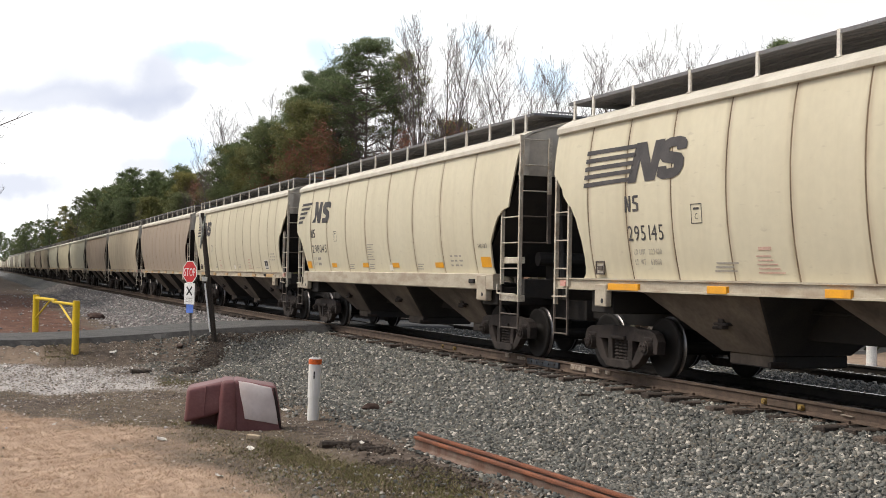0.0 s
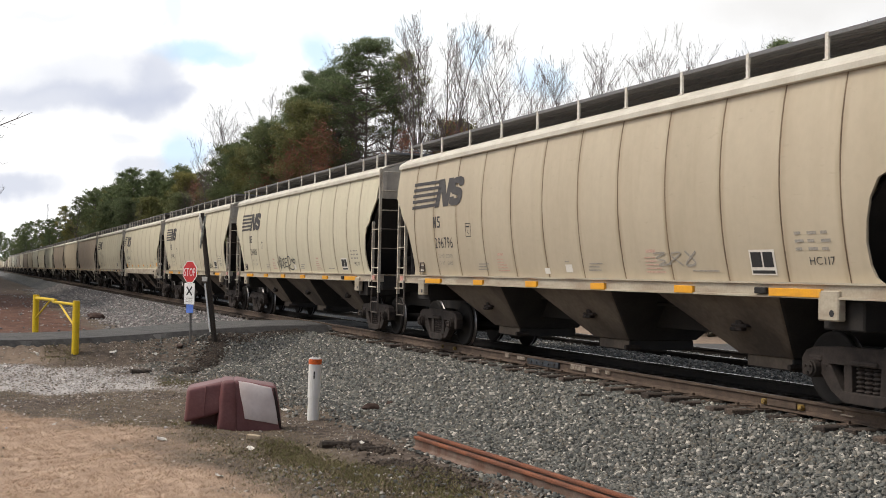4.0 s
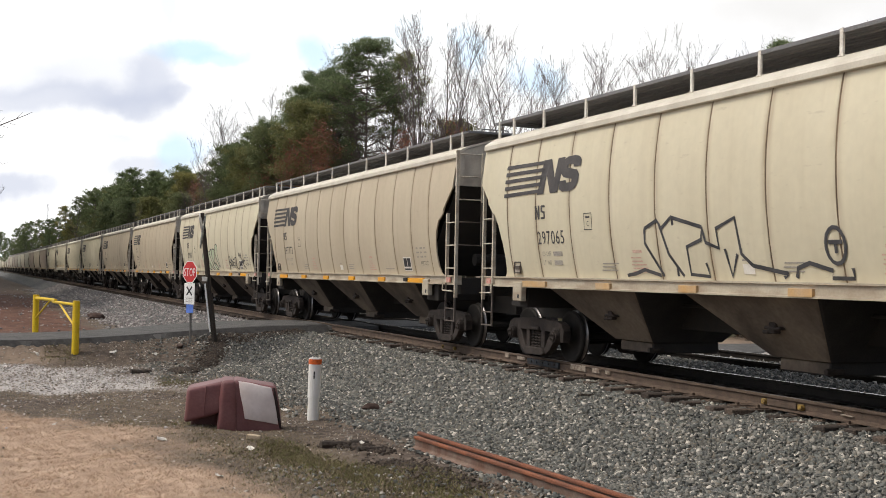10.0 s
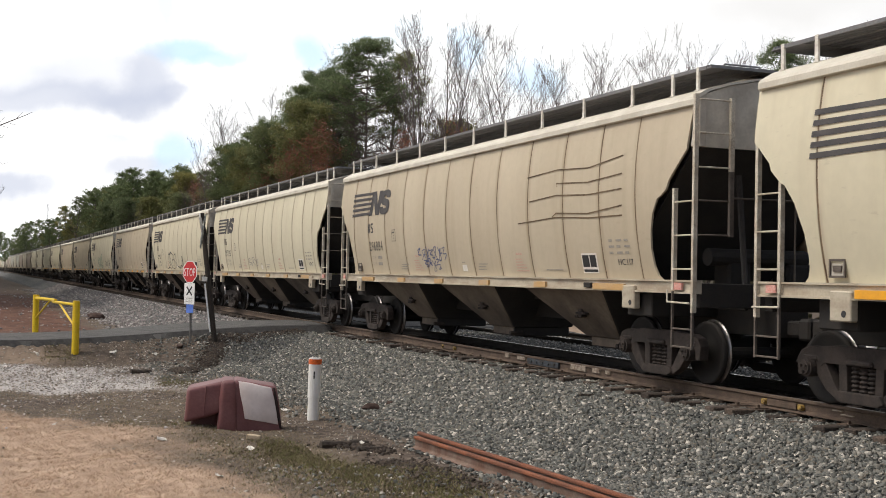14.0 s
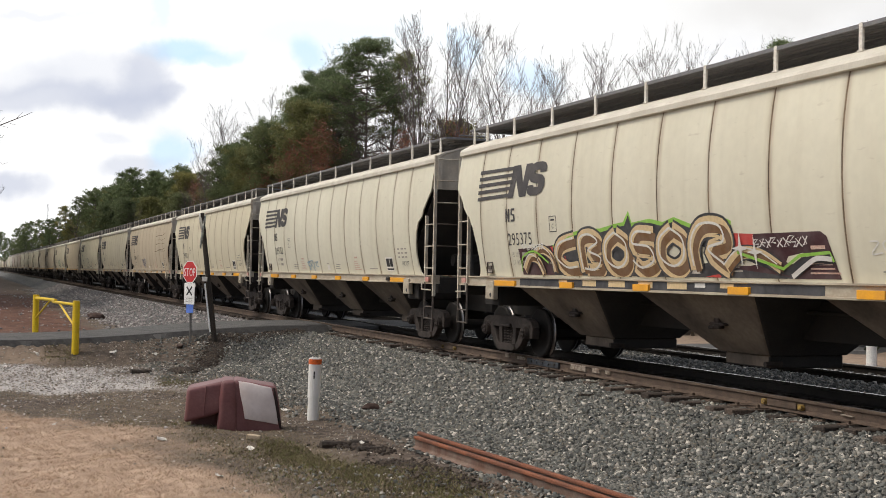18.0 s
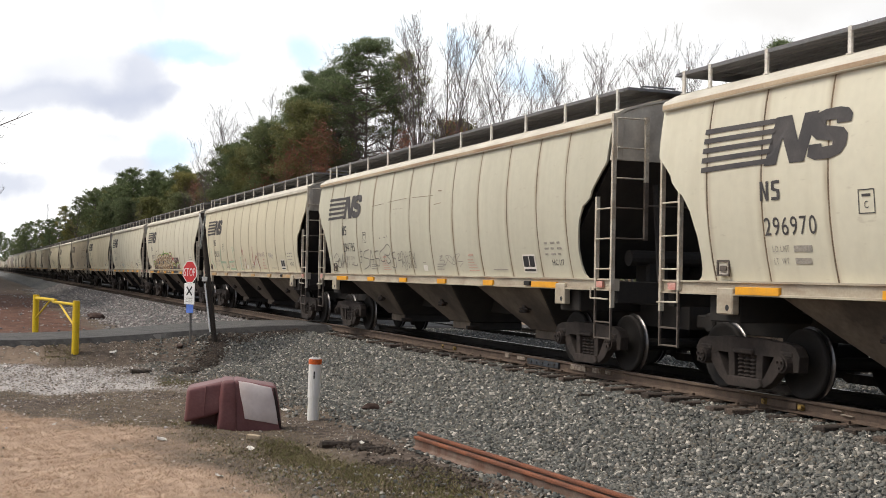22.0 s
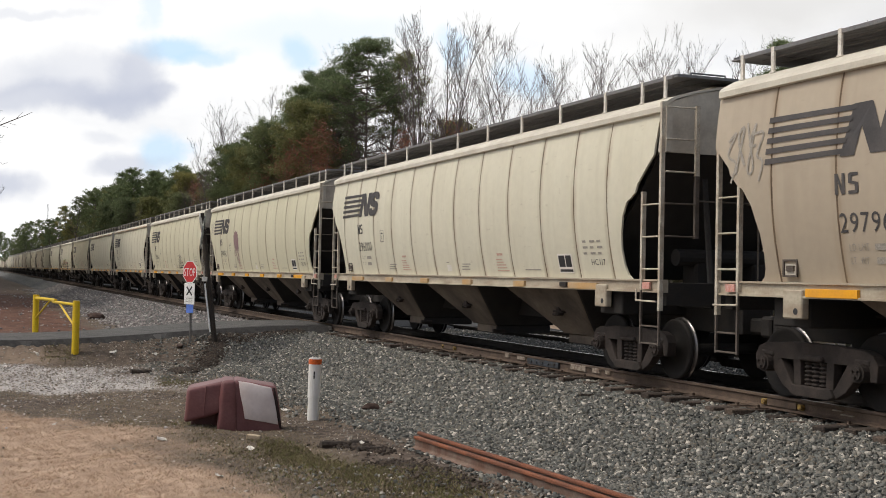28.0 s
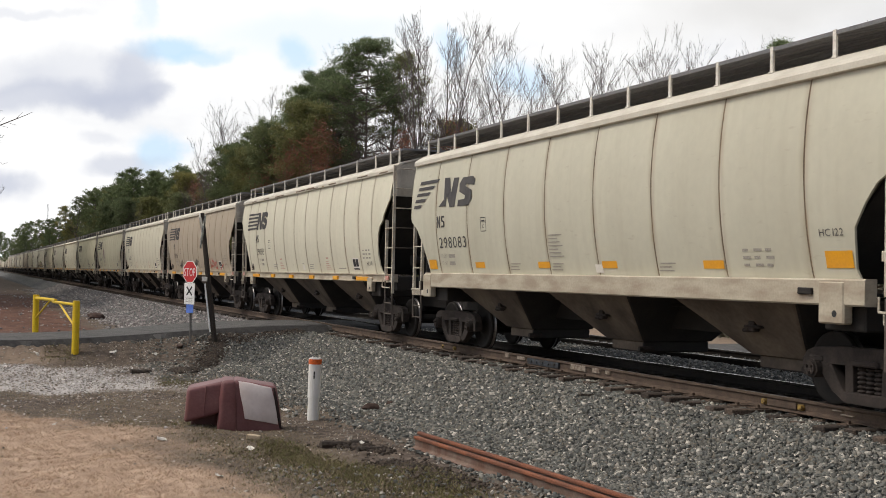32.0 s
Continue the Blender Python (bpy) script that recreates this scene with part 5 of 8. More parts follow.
# ---- ground ----
def smooth(a, b, v):
    t = np.clip((v - a) / (b - a), 0, 1)
    return t * t * (3 - 2 * t)


ROAD_Y0, ROAD_Y1 = 34.2, 38.6
XC2 = XC + 3.85      # centre line of the second track


def road_z(x):
    return np.where(x < 9.2, -0.47 + 0.42 * smooth(1.0, 9.2, x), np.where(x > 16.3, -0.05 - 0.8 * smooth(16.3, 22, x), -0.03))


def ground_z(x, y):
    """Height of the ground: ballast bank along the track, raised road, lawn that climbs to the camera."""
    x, y = np.asarray(x, float), np.asarray(y, float)
    d = np.abs(x - XC)
    base = np.full_like(x, -1.0)
    base = base + 0.85 * np.clip((15.0 - np.hypot(x - 1, y)) / 15.0, 0, 1) ** 1.3 * (x < 7.5)
    base = base + 0.05 * np.sin(x * 1.3 + y * 0.7) * np.cos(y * 0.9 - x * 0.4) * np.clip((7.6 - x) / 2, 0, 1) + 0.02 * np.sin(x * 4.1 - y * 2.3) * np.clip((7.6 - x) / 2, 0, 1)
    base = base + 2.0 * smooth(33, 70, x) + 1.0 * smooth(60, 300, -x) + 0.7 * smooth(60, 160, y) * smooth(2, -6, x)
    d = np.where((x > XC) & (x < XC2), np.minimum(d, np.abs(x - XC2)), np.where(x >= XC2, np.abs(x - XC2), d))
    bank = np.where((x > XC + 0.95) & (x < XC2 + 0.5), np.where(np.abs(d - 0.755) < 0.12, -0.19, -0.125), np.where(d < 1.05, -0.245, np.where(d < 1.72, -0.24 - 0.045 * smooth(1.05, 1.3, d), -0.285 - (d - 1.72) / 2.35)))
    z = np.maximum(base, bank)
    z = z - 0.085 * smooth(0.42, 0.16, np.abs(x - 6.24 - 0.067 * (16.56 - y))) * smooth(17.2, 16.4, y)
    along = np.clip(((x - 6.6) * -1.3 + (y - 33.7) * -2.6) / 8.45, 0, 1)
    z = z - 0.16 * smooth(0.55, 0.12, np.hypot(x - 6.6 + 1.3 * along, y - 33.7 + 2.6 * along)) * (along > 0) * (along < 1)
    z = z + 0.16 * smooth(1.1, 0.3, np.hypot((x - 2.3) * 0.8, y - 33.3))
    ry = np.maximum(np.maximum(ROAD_Y0 - y, y - ROAD_Y1), 0)
    r = road_z(x) - 0.05 - ry * 0.42
    z = np.where((x > -40) & (np.abs(x - XC) > 1.4) & (np.abs(x - XC2) > 1.4), np.maximum(z, r), z)
    return z


def zones(x, y):
    """How much of lawn, pale gravel and grey ballast lies at a place."""
    wob = 0.5 * np.sin(x * 2.1 + y * 1.3) + 0.35 * np.sin(y * 2.7 - x * 1.1) + 0.2 * np.sin(x * 5.3 + y * 4.1)
    lim = 2.35 + np.clip((16.5 - y) / 9, 0, 0.5) - np.clip((y - 18.6) / 1.6, 0, 9)
    lawn = smooth(0.9, -0.6, x - lim + 0.6 * wob) * smooth(30, 24, y)
    d = np.abs(x - XC)
    ballast = smooth(5.0, 3.7, d + 0.5 * wob)
    gravel = smooth(1.0, 0.0, np.abs(y - 29.2 + 0.25 * x) - 2.6 + 0.6 * wob) * smooth(4.6, 3.2, x + 0.4 * wob)
    gravel = np.maximum(gravel, smooth(24.2, 24.4, x) * smooth(25.8, 25.4, x))
    lawn = np.maximum(lawn, 0.3 * smooth(2.5, 1.5, x + 0.3 * wob) * smooth(31.6, 32.3, y) * smooth(34.1, 33.6, y))
    lawn = np.maximum(lawn, 0.6 * smooth(25.4, 26.0, x) * smooth(33, 31, x))
    return lawn, gravel, ballast


def soils(x, y):
    """Red soil beyond the road, and painted train shade under and behind the track."""
    d = x - XC
    red = smooth(5.3, 4.1, x + 0.4 * np.sin(y * 0.6)) * smooth(40.0, 43.0, y) * smooth(140, 90, y)
    train_shade = smooth(1.15, 0.8, np.abs(d)) + smooth(3.6, 4.4, d) * smooth(12.6, 11.6, d)
    mud = smooth(1.2, 0.2, np.abs(y - 23.3 + 0.35 * np.sin(x * 1.9) - 0.2 * x)) * smooth(5.2, 3.5, x)
    ditch = smooth(2.9, 1.7, np.abs(y - 31.6) + 0.4 * np.sin(x * 1.7)) * smooth(2.2, 3.4, x) * smooth(6.9, 5.8, x)
    return red, np.clip(train_shade, 0, 1), np.clip(mud + 0.8 * ditch + 0.95 * smooth(1.15, 0.6, np.hypot((x - 5.5 + 0.05 * (y - 17.0)) / (0.62 + 0.12 * np.sin(y * 2.1)), (y - 17.0) / 4.4)), 0, 1)


def ground_material():
    m = bpy.data.materials.new("ground_earth")
    m.use_nodes = True
    nt, L = m.node_tree, m.node_tree.links
    b = nt.nodes["Principled BSDF"]
    b.inputs["Roughness"].default_value = 0.95
    b.inputs["Specular IOR Level"].default_value = 0.2
    at = nt.nodes.new("ShaderNodeAttribute")
    at.attribute_name = "cover"
    sep = nt.nodes.new("ShaderNodeSeparateColor")
    L.new(at.outputs["Color"], sep.inputs[0])
    tc = nt.nodes.new("ShaderNodeTexCoord")

    def noisy(scale, detail, c0, c1, lo=0.35, hi=0.65):
        n = nt.nodes.new("ShaderNodeTexNoise")
        n.inputs["Scale"].default_value, n.inputs["Detail"].default_value = scale, detail
        L.new(tc.outputs["Object"], n.inputs["Vector"])
        r = nt.nodes.new("ShaderNodeValToRGB")
        r.color_ramp.elements[0].position, r.color_ramp.elements[1].position = lo, hi
        r.color_ramp.elements[0].color, r.color_ramp.elements[1].color = (*c0, 1), (*c1, 1)
        L.new(n.outputs["Fac"], r.inputs["Fac"])
        return r.outputs[0], n

    def mixed(fac, a, c):
        x = nt.nodes.new("ShaderNodeMix")
        x.data_type = "RGBA"
        L.new(fac, x.inputs["Factor"])
        L.new(a, x.inputs["A"])
        L.new(c, x.inputs["B"])
        return x.outputs["Result"]
    dirt, _ = noisy(1.1, 8, (0.062, 0.046, 0.036), (0.175, 0.135, 0.10))
    dirt2, _ = noisy(14, 6, (0.045, 0.035, 0.027), (0.23, 0.185, 0.142), 0.3, 0.75)
    fac = nt.nodes.new("ShaderNodeValue")
    fac.outputs[0].default_value = 0.5
    dirt = mixed(fac.outputs[0], dirt, dirt2)
    lawn, _ = noisy(3.2, 12, (0.30, 0.21, 0.152), (0.53, 0.39, 0.285), 0.28, 0.70)
    grav, _ = noisy(30, 5, (0.24, 0.215, 0.20), (0.56, 0.52, 0.49), 0.3, 0.7)
    bal, bn = noisy(26, 6, (0.03, 0.03, 0.03), (0.19, 0.19, 0.185), 0.3, 0.72)
    c = mixed(sep.outputs[0], dirt, lawn)
    c = mixed(sep.outputs[1], c, grav)
    c = mixed(sep.outputs[2], c, bal)
    at2 = nt.nodes.new("ShaderNodeAttribute")
    at2.attribute_name = "soil"
    sep2 = nt.nodes.new("ShaderNodeSeparateColor")
    L.new(at2.outputs["Color"], sep2.inputs[0])
    redsoil, _ = noisy(2.5, 7, (0.06, 0.028, 0.02), (0.17, 0.09, 0.062), 0.3, 0.7)
    # dark tone that paints the train's shade onto the ground
    shade_tone, _ = noisy(18, 6, (0.012, 0.011, 0.011), (0.06, 0.056, 0.052), 0.3, 0.72)
    mud, _ = noisy(5.5, 10, (0.03, 0.023, 0.019), (0.155, 0.12, 0.095), 0.30, 0.70)
    c = mixed(sep2.outputs[2], c, mud)
    c = mixed(sep2.outputs[0], c, redsoil)
    c = mixed(sep2.outputs[1], c, shade_tone)
    L.new(c, b.inputs["Base Color"])
    bp = nt.nodes.new("ShaderNodeBump")
    bp.inputs["Strength"].default_value, bp.inputs["Distance"].default_value = 0.6, 0.05
    L.new(bn.outputs["Fac"], bp.inputs["Height"])
    L.new(bp.outputs[0], b.inputs["Normal"])
    return m


def axis_steps(stops):
    """Coordinates with a step that changes from stretch to stretch: (from, to, step)."""
    out = []
    for a, b, s in stops:
        out += list(np.arange(a, b, s))
    return np.array(out + [stops[-1][1]])


def make_ground():
    xs = axis_steps([(-3000, -600, 400), (-600, -100, 100), (-100, -20, 16), (-20, -4, 2), (-4, 13, 0.16), (13, 26, 0.8), (26, 100, 8), (100, 600, 100), (600, 3000, 400)])
    ys = axis_steps([(-3000, -400, 520), (-400, -40, 60), (-40, 4, 4), (4, 26, 0.16), (26, 48, 0.25), (48, 120, 2), (120, 600, 30), (600, 4000, 340)])
    X, Y = np.meshgrid(xs, ys)
    Z = ground_z(X, Y) + np.where((X > -4) & (X < 8) & (Y < 40), 0.012 * np.sin(X * 17.3 + Y * 9.1) * np.sin(Y * 13.7 - X * 6.3), 0)
    verts = np.stack([X, Y, Z], -1).reshape(-1, 3)
    w, h = len(xs), len(ys)
    i = np.arange(w * h).reshape(h, w)
    faces = np.stack([i[:-1, :-1], i[:-1, 1:], i[1:, 1:], i[1:, :-1]], -1).reshape(-1, 4)
    me = bpy.data.meshes.new("ground")
    me.from_pydata(verts.tolist(), [], faces.tolist())
    me.update()
    lawn, gravel, ballast = zones(X, Y)
    col = me.color_attributes.new("cover", "FLOAT_COLOR", "POINT")
    col.data.foreach_set("color", np.stack([lawn, gravel, ballast, np.ones_like(lawn)], -1).reshape(-1).astype(np.float32))
    red, train_shade, mud = soils(X, Y)
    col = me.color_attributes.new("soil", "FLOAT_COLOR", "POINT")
    col.data.foreach_set("color", np.stack([red, train_shade, mud, np.ones_like(red)], -1).reshape(-1).astype(np.float32))
    me.materials.append(ground_material())
    for p in me.polygons:
        p.use_smooth = True
    tagged(new("ground", me), "bare earth, dry lawn and gravel beside the track", "ground", kind="structure")


def make_road():
    asphalt = mat("asphalt", (0.062, 0.060, 0.058), 0.9, 0, (0.12, 0.115, 0.11), 3, 0.6, 120, 0.3, 0.5, 90)
    bm = bmesh.new()
    rng = random.Random(3)
    for x0, x1 in ((-60.0, XC - 0.86), (XC - 0.64, XC + 0.64), (XC + 0.86, XC2 - 0.86), (XC2 - 0.64, XC2 + 0.64), (XC2 + 0.86, 60.0)):
        n = max(2, int((x1 - x0) / 0.7))
        top, bot = [], []
        for i in range(n + 1):
            x = x0 + (x1 - x0) * i / n
            z = float(road_z(np.array(x)))
            e0, e1 = ROAD_Y0 + rng.uniform(-0.12, 0.12), ROAD_Y1 + rng.uniform(-0.12, 0.12)
            row = [(x, e0 - 0.12, z - 0.14), (x, e0, z - 0.02), (x, (e0 + e1) / 2, z + 0.02), (x, e1, z - 0.02), (x, e1 + 0.12, z - 0.14)]
            top.append([bm.verts.new(p) for p in row])
        for a, b in zip(top, top[1:]):
            for j in range(4):
                bm.faces.new((a[j], b[j], b[j + 1], a[j + 1]))
        bm.faces.new(top[0])
        bm.faces.new(top[-1][::-1])
    bmesh.ops.recalc_face_normals(bm, faces=bm.faces[:])
    tagged(part("road", bm, asphalt), "narrow grey asphalt road over the crossing", "road", kind="structure")


def make_apron():
    """A black lip of newer asphalt along the road's edge by the track."""
    black = mat("new_asphalt", (0.022, 0.021, 0.021), 0.9, 0, (0.045, 0.042, 0.04), 6, 0.7, 90, 0.3, 0.5, 70)
    rng = random.Random(9)
    n = 84
    top, low = [], []
    for i in range(n + 1):
        x = -3.0 + (9.75 + 3.0) * i / n
        z = float(road_z(np.array(x)))
        k = max(0.0, (x - 5.9) / 3.85)
        w = 0.22 + 0.30 * k
        top.append((x, ROAD_Y0 + 0.18 + 0.32 * k + rng.uniform(-0.05, 0.05), z + 0.006))
        low.append((x, ROAD_Y0 - w - rng.uniform(0.0, 0.10), z - 0.06 - 0.55 * w))
    mid = [(x, ROAD_Y0 - 0.02, zt) for (x, _, zt) in top]
    base = [(x, y + 0.3, z - 0.2) for x, y, z in low]
    rows = [top, mid, low, base]
    m = n + 1
    faces = [(r * m + i, r * m + i + 1, (r + 1) * m + i + 1, (r + 1) * m + i) for r in range(3) for i in range(n)]
    tagged(part("road_edge", (sum(rows, []), faces), black), "black asphalt lip beside the track crossing", "road", kind="structure")


def rail_profile():
    h = [(0.0, 0.0), (0.030, -0.002), (0.036, -0.012), (0.036, -0.038), (0.010, -0.052), (0.008, -0.140), (0.020, -0.156), (0.076, -0.170), (0.076, -0.182), (0.0, -0.182)]
    return h + [(-x, z) for x, z in h[-2:0:-1]]


def rail_mesh(y0, y1, mats, n=1):
    prof = rail_profile()
    bm = bmesh.new()
    rings = [[bm.verts.new((x, y0 + (y1 - y0) * i / n, z)) for x, z in prof] for i in range(n + 1)]
    m = len(prof)
    for a, b in zip(rings, rings[1:]):
        for j in range(m):
            f = bm.faces.new((a[j], a[(j + 1) % m], b[(j + 1) % m], b[j]))
            f.material_index = 1 if j in (0, m - 1) else 0
    bm.faces.new(rings[0])
    bm.faces.new(rings[-1][::-1])
    bmesh.ops.recalc_face_normals(bm, faces=bm.faces[:])
    return bm


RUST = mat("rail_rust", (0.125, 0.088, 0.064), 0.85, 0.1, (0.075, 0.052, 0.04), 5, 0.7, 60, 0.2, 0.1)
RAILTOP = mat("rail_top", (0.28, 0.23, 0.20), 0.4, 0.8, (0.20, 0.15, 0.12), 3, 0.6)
# dark copy of the rail colour for rails in the train's shade
SHADED_RUST = mat("shaded_rail", (0.018, 0.015, 0.013), 0.8, 0.1, (0.035, 0.027, 0.022), 5, 0.7)
SHINY = mat("polished_rail_top", (0.55, 0.54, 0.53), 0.25, 1.0, (0.42, 0.40, 0.38), 3, 0.5)
TIEWOOD = mat("tie_wood", (0.042, 0.033, 0.028), 0.95, 0, (0.085, 0.062, 0.047), 3, 0.9, 40, 0.4, 0.7, 50, (0.3, 3, 3), 0.45)


def make_track():
    track = tagged(new("railway_track"), "rusty steel rails on dark timber ties in ballast", "railway track")
    for s, nm in ((-1, "near"), (1, "far")):
        r = part("rail", rail_mesh(-60, 1800, None), [RUST if s < 0 else SHADED_RUST, RAILTOP if s < 0 else SHINY], track, "rusty steel rail with a worn top")
        r.location = (XC + s * 0.755, 0, 0)
    rng = random.Random(11)
    wood = to_mesh("tie", boxes((-1.30, 1.30, -0.115, 0.115, -0.16, 0.0), bevel=0.014), TIEWOOD)
    plate = to_mesh("tie_plate", boxes((-0.19, 0.19, -0.09, 0.09, 0, 0.014), (-0.12, -0.085, -0.05, -0.02, 0, 0.05), (0.085, 0.12, 0.02, 0.05, 0, 0.05)), RUST)
    y = 8.0
    while y < 60:
        if not ROAD_Y0 - 0.4 < y < ROAD_Y1 + 0.4:
            t = part("tie", wood, TIEWOOD, track)
            t.matrix_local = pose(XC + rng.uniform(-0.13, 0.10), y + rng.uniform(-0.06, 0.06), -0.186 + rng.uniform(-0.02, 0.004), 0, rng.uniform(-0.9, 0.3), rng.uniform(-3, 3))
            t.scale = (1, rng.uniform(0.8, 1.1), 1)
            if y < 40:
                p = part("tie_plate", plate, RUST, t)
                p.location = (-0.755, 0, 0.0)
        y += 0.54
    far = part("far_tie", boxes(*[(XC - 1.3, XC + 1.3, 60 + i * 1.1, 60.25 + i * 1.1, -0.34, -0.19) for i in range(110)]), TIEWOOD, track)
    far["kind"] = "stuff"
    second = tagged(new("railway_track"), "second track of dark rails on ties behind the train", "railway track")
    for s in (-1, 1):
        r = part("rail", rail_mesh(-60, 1800, None), [SHADED_RUST, SHINY], second)
        r.location = (XC2 + s * 0.755, 0, 0.0)
    y = 8.2
    while y < 60:
        if not ROAD_Y0 - 0.4 < y < ROAD_Y1 + 0.4:
            t = part("tie", wood, TIEWOOD, second)
            t.matrix_local = pose(XC2 + rng.uniform(-0.05, 0.05), y + rng.uniform(-0.03, 0.03), -0.186 + rng.uniform(-0.008, 0.004), 0, 0, rng.uniform(-1.5, 1.5))
        y += 0.54
    # joint bars and paint daubs on the near rail
    paint = mat("track_paint", (0.38, 0.25, 0.06), 0.7, 0, (0.09, 0.06, 0.035), 20, 1.0)
    blue = mat("joint_bar_steel", (0.055, 0.068, 0.085), 0.7, 0.2, (0.05, 0.042, 0.036), 14, 0.9)
    x = XC - 0.755
    part("joint_bar", boxes((x - 0.062, x - 0.012, 19.55, 20.85, -0.15, -0.045), *[(x - 0.085, x - 0.06, yy, yy + 0.045, -0.115, -0.075) for yy in (19.68, 19.92, 20.16, 20.40, 20.64)], bevel=0.006), blue, track, "bluish painted joint bar")
    daub = mat("rail_daub", (0.36, 0.31, 0.25), 0.8, 0, (0.16, 0.11, 0.08), 22, 0.9)
    for yy, w, z0, z1 in ((21.75, 0.18, -0.10, -0.01), (21.0, 0.35, -0.10, -0.04), (18.55, 0.55, -0.12, -0.02), (18.05, 0.25, -0.11, -0.03), (17.7, 0.14, -0.10, -0.04), (11.95, 0.18, -0.075, -0.06), (11.75, 0.22, -0.115, -0.10)):
        part("paint_daub", boxes((x - 0.0405, x - 0.008, yy, yy + w, z0, z1)), daub, track)
    for yy in (25.25, 24.55, 13.42, 12.66):
        bm = boxes((x - 0.062, x - 0.006, yy + 0.02, yy + 0.12, -0.14, -0.06), bevel=0.012)
        rod(bm, (x - 0.085, yy + 0.03, -0.095), (x - 0.03, yy + 0.03, -0.095), 0.026, 8)
        part("rail_clip", bm, paint, track, "yellow painted rail clip")
    for y0, y1 in ((24.7, 25.25), (12.81, 13.42)):
        part("clip_bar", boxes((x - 0.05, x - 0.01, y0, y1, -0.14, -0.06)), RUST, track)


def scatter(name, pts, size, rng, material, label, flat=0.75):
    """Many small broken stones as one mesh: uneven broken blocks."""
    n = len(pts)
    base = np.array([(-1, -1, -1), (1, -1, -1), (1, 1, -1), (-1, 1, -1), (-1, -1, 1), (1, -1, 1), (1, 1, 1), (-1, 1, 1)], float) * 0.62
    tri = np.array([(0, 1, 5), (0, 5, 4), (1, 2, 6), (1, 6, 5), (2, 3, 7), (2, 7, 6), (3, 0, 4), (3, 4, 7), (4, 5, 6), (4, 6, 7)])
    s = rng.uniform(0.4, 1.4, (n, 1, 1)) * size
    v = base[None] * s * rng.uniform(0.55, 1.25, (n, 1, 3)) + rng.normal(0, 0.26, (n, 8, 3)) * s
    v[..., 2] *= flat
    a = rng.uniform(0, 6.28, n)
    ca, sa = np.cos(a)[:, None], np.sin(a)[:, None]
    tl = rng.uniform(-0.9, 0.9, n)
    ct, stt = np.cos(tl)[:, None], np.sin(tl)[:, None]
    x, y, z = v[..., 0], v[..., 1], v[..., 2]
    y, z = y * ct - z * stt, y * stt + z * ct
    x, y = x * ca - y * sa, x * sa + y * ca
    verts = np.stack([x + pts[:, None, 0], y + pts[:, None, 1], z + pts[:, None, 2]], -1).reshape(-1, 3)
    faces = (tri[None] + (np.arange(n) * 8)[:, None, None]).reshape(-1, 3)
    me = bpy.data.meshes.new(name)
    me.vertices.add(len(verts))
    me.vertices.foreach_set("co", verts.reshape(-1).astype(np.float32))
    me.loops.add(len(faces) * 3)
    me.loops.foreach_set("vertex_index", faces.reshape(-1).astype(np.int32))
    me.polygons.add(len(faces))
    me.polygons.foreach_set("loop_start", (np.arange(len(faces)) * 3).astype(np.int32))
    me.update(calc_edges=True)
    me.materials.append(material)
    return tagged(new(name, me), label, "gravel", kind="stuff")


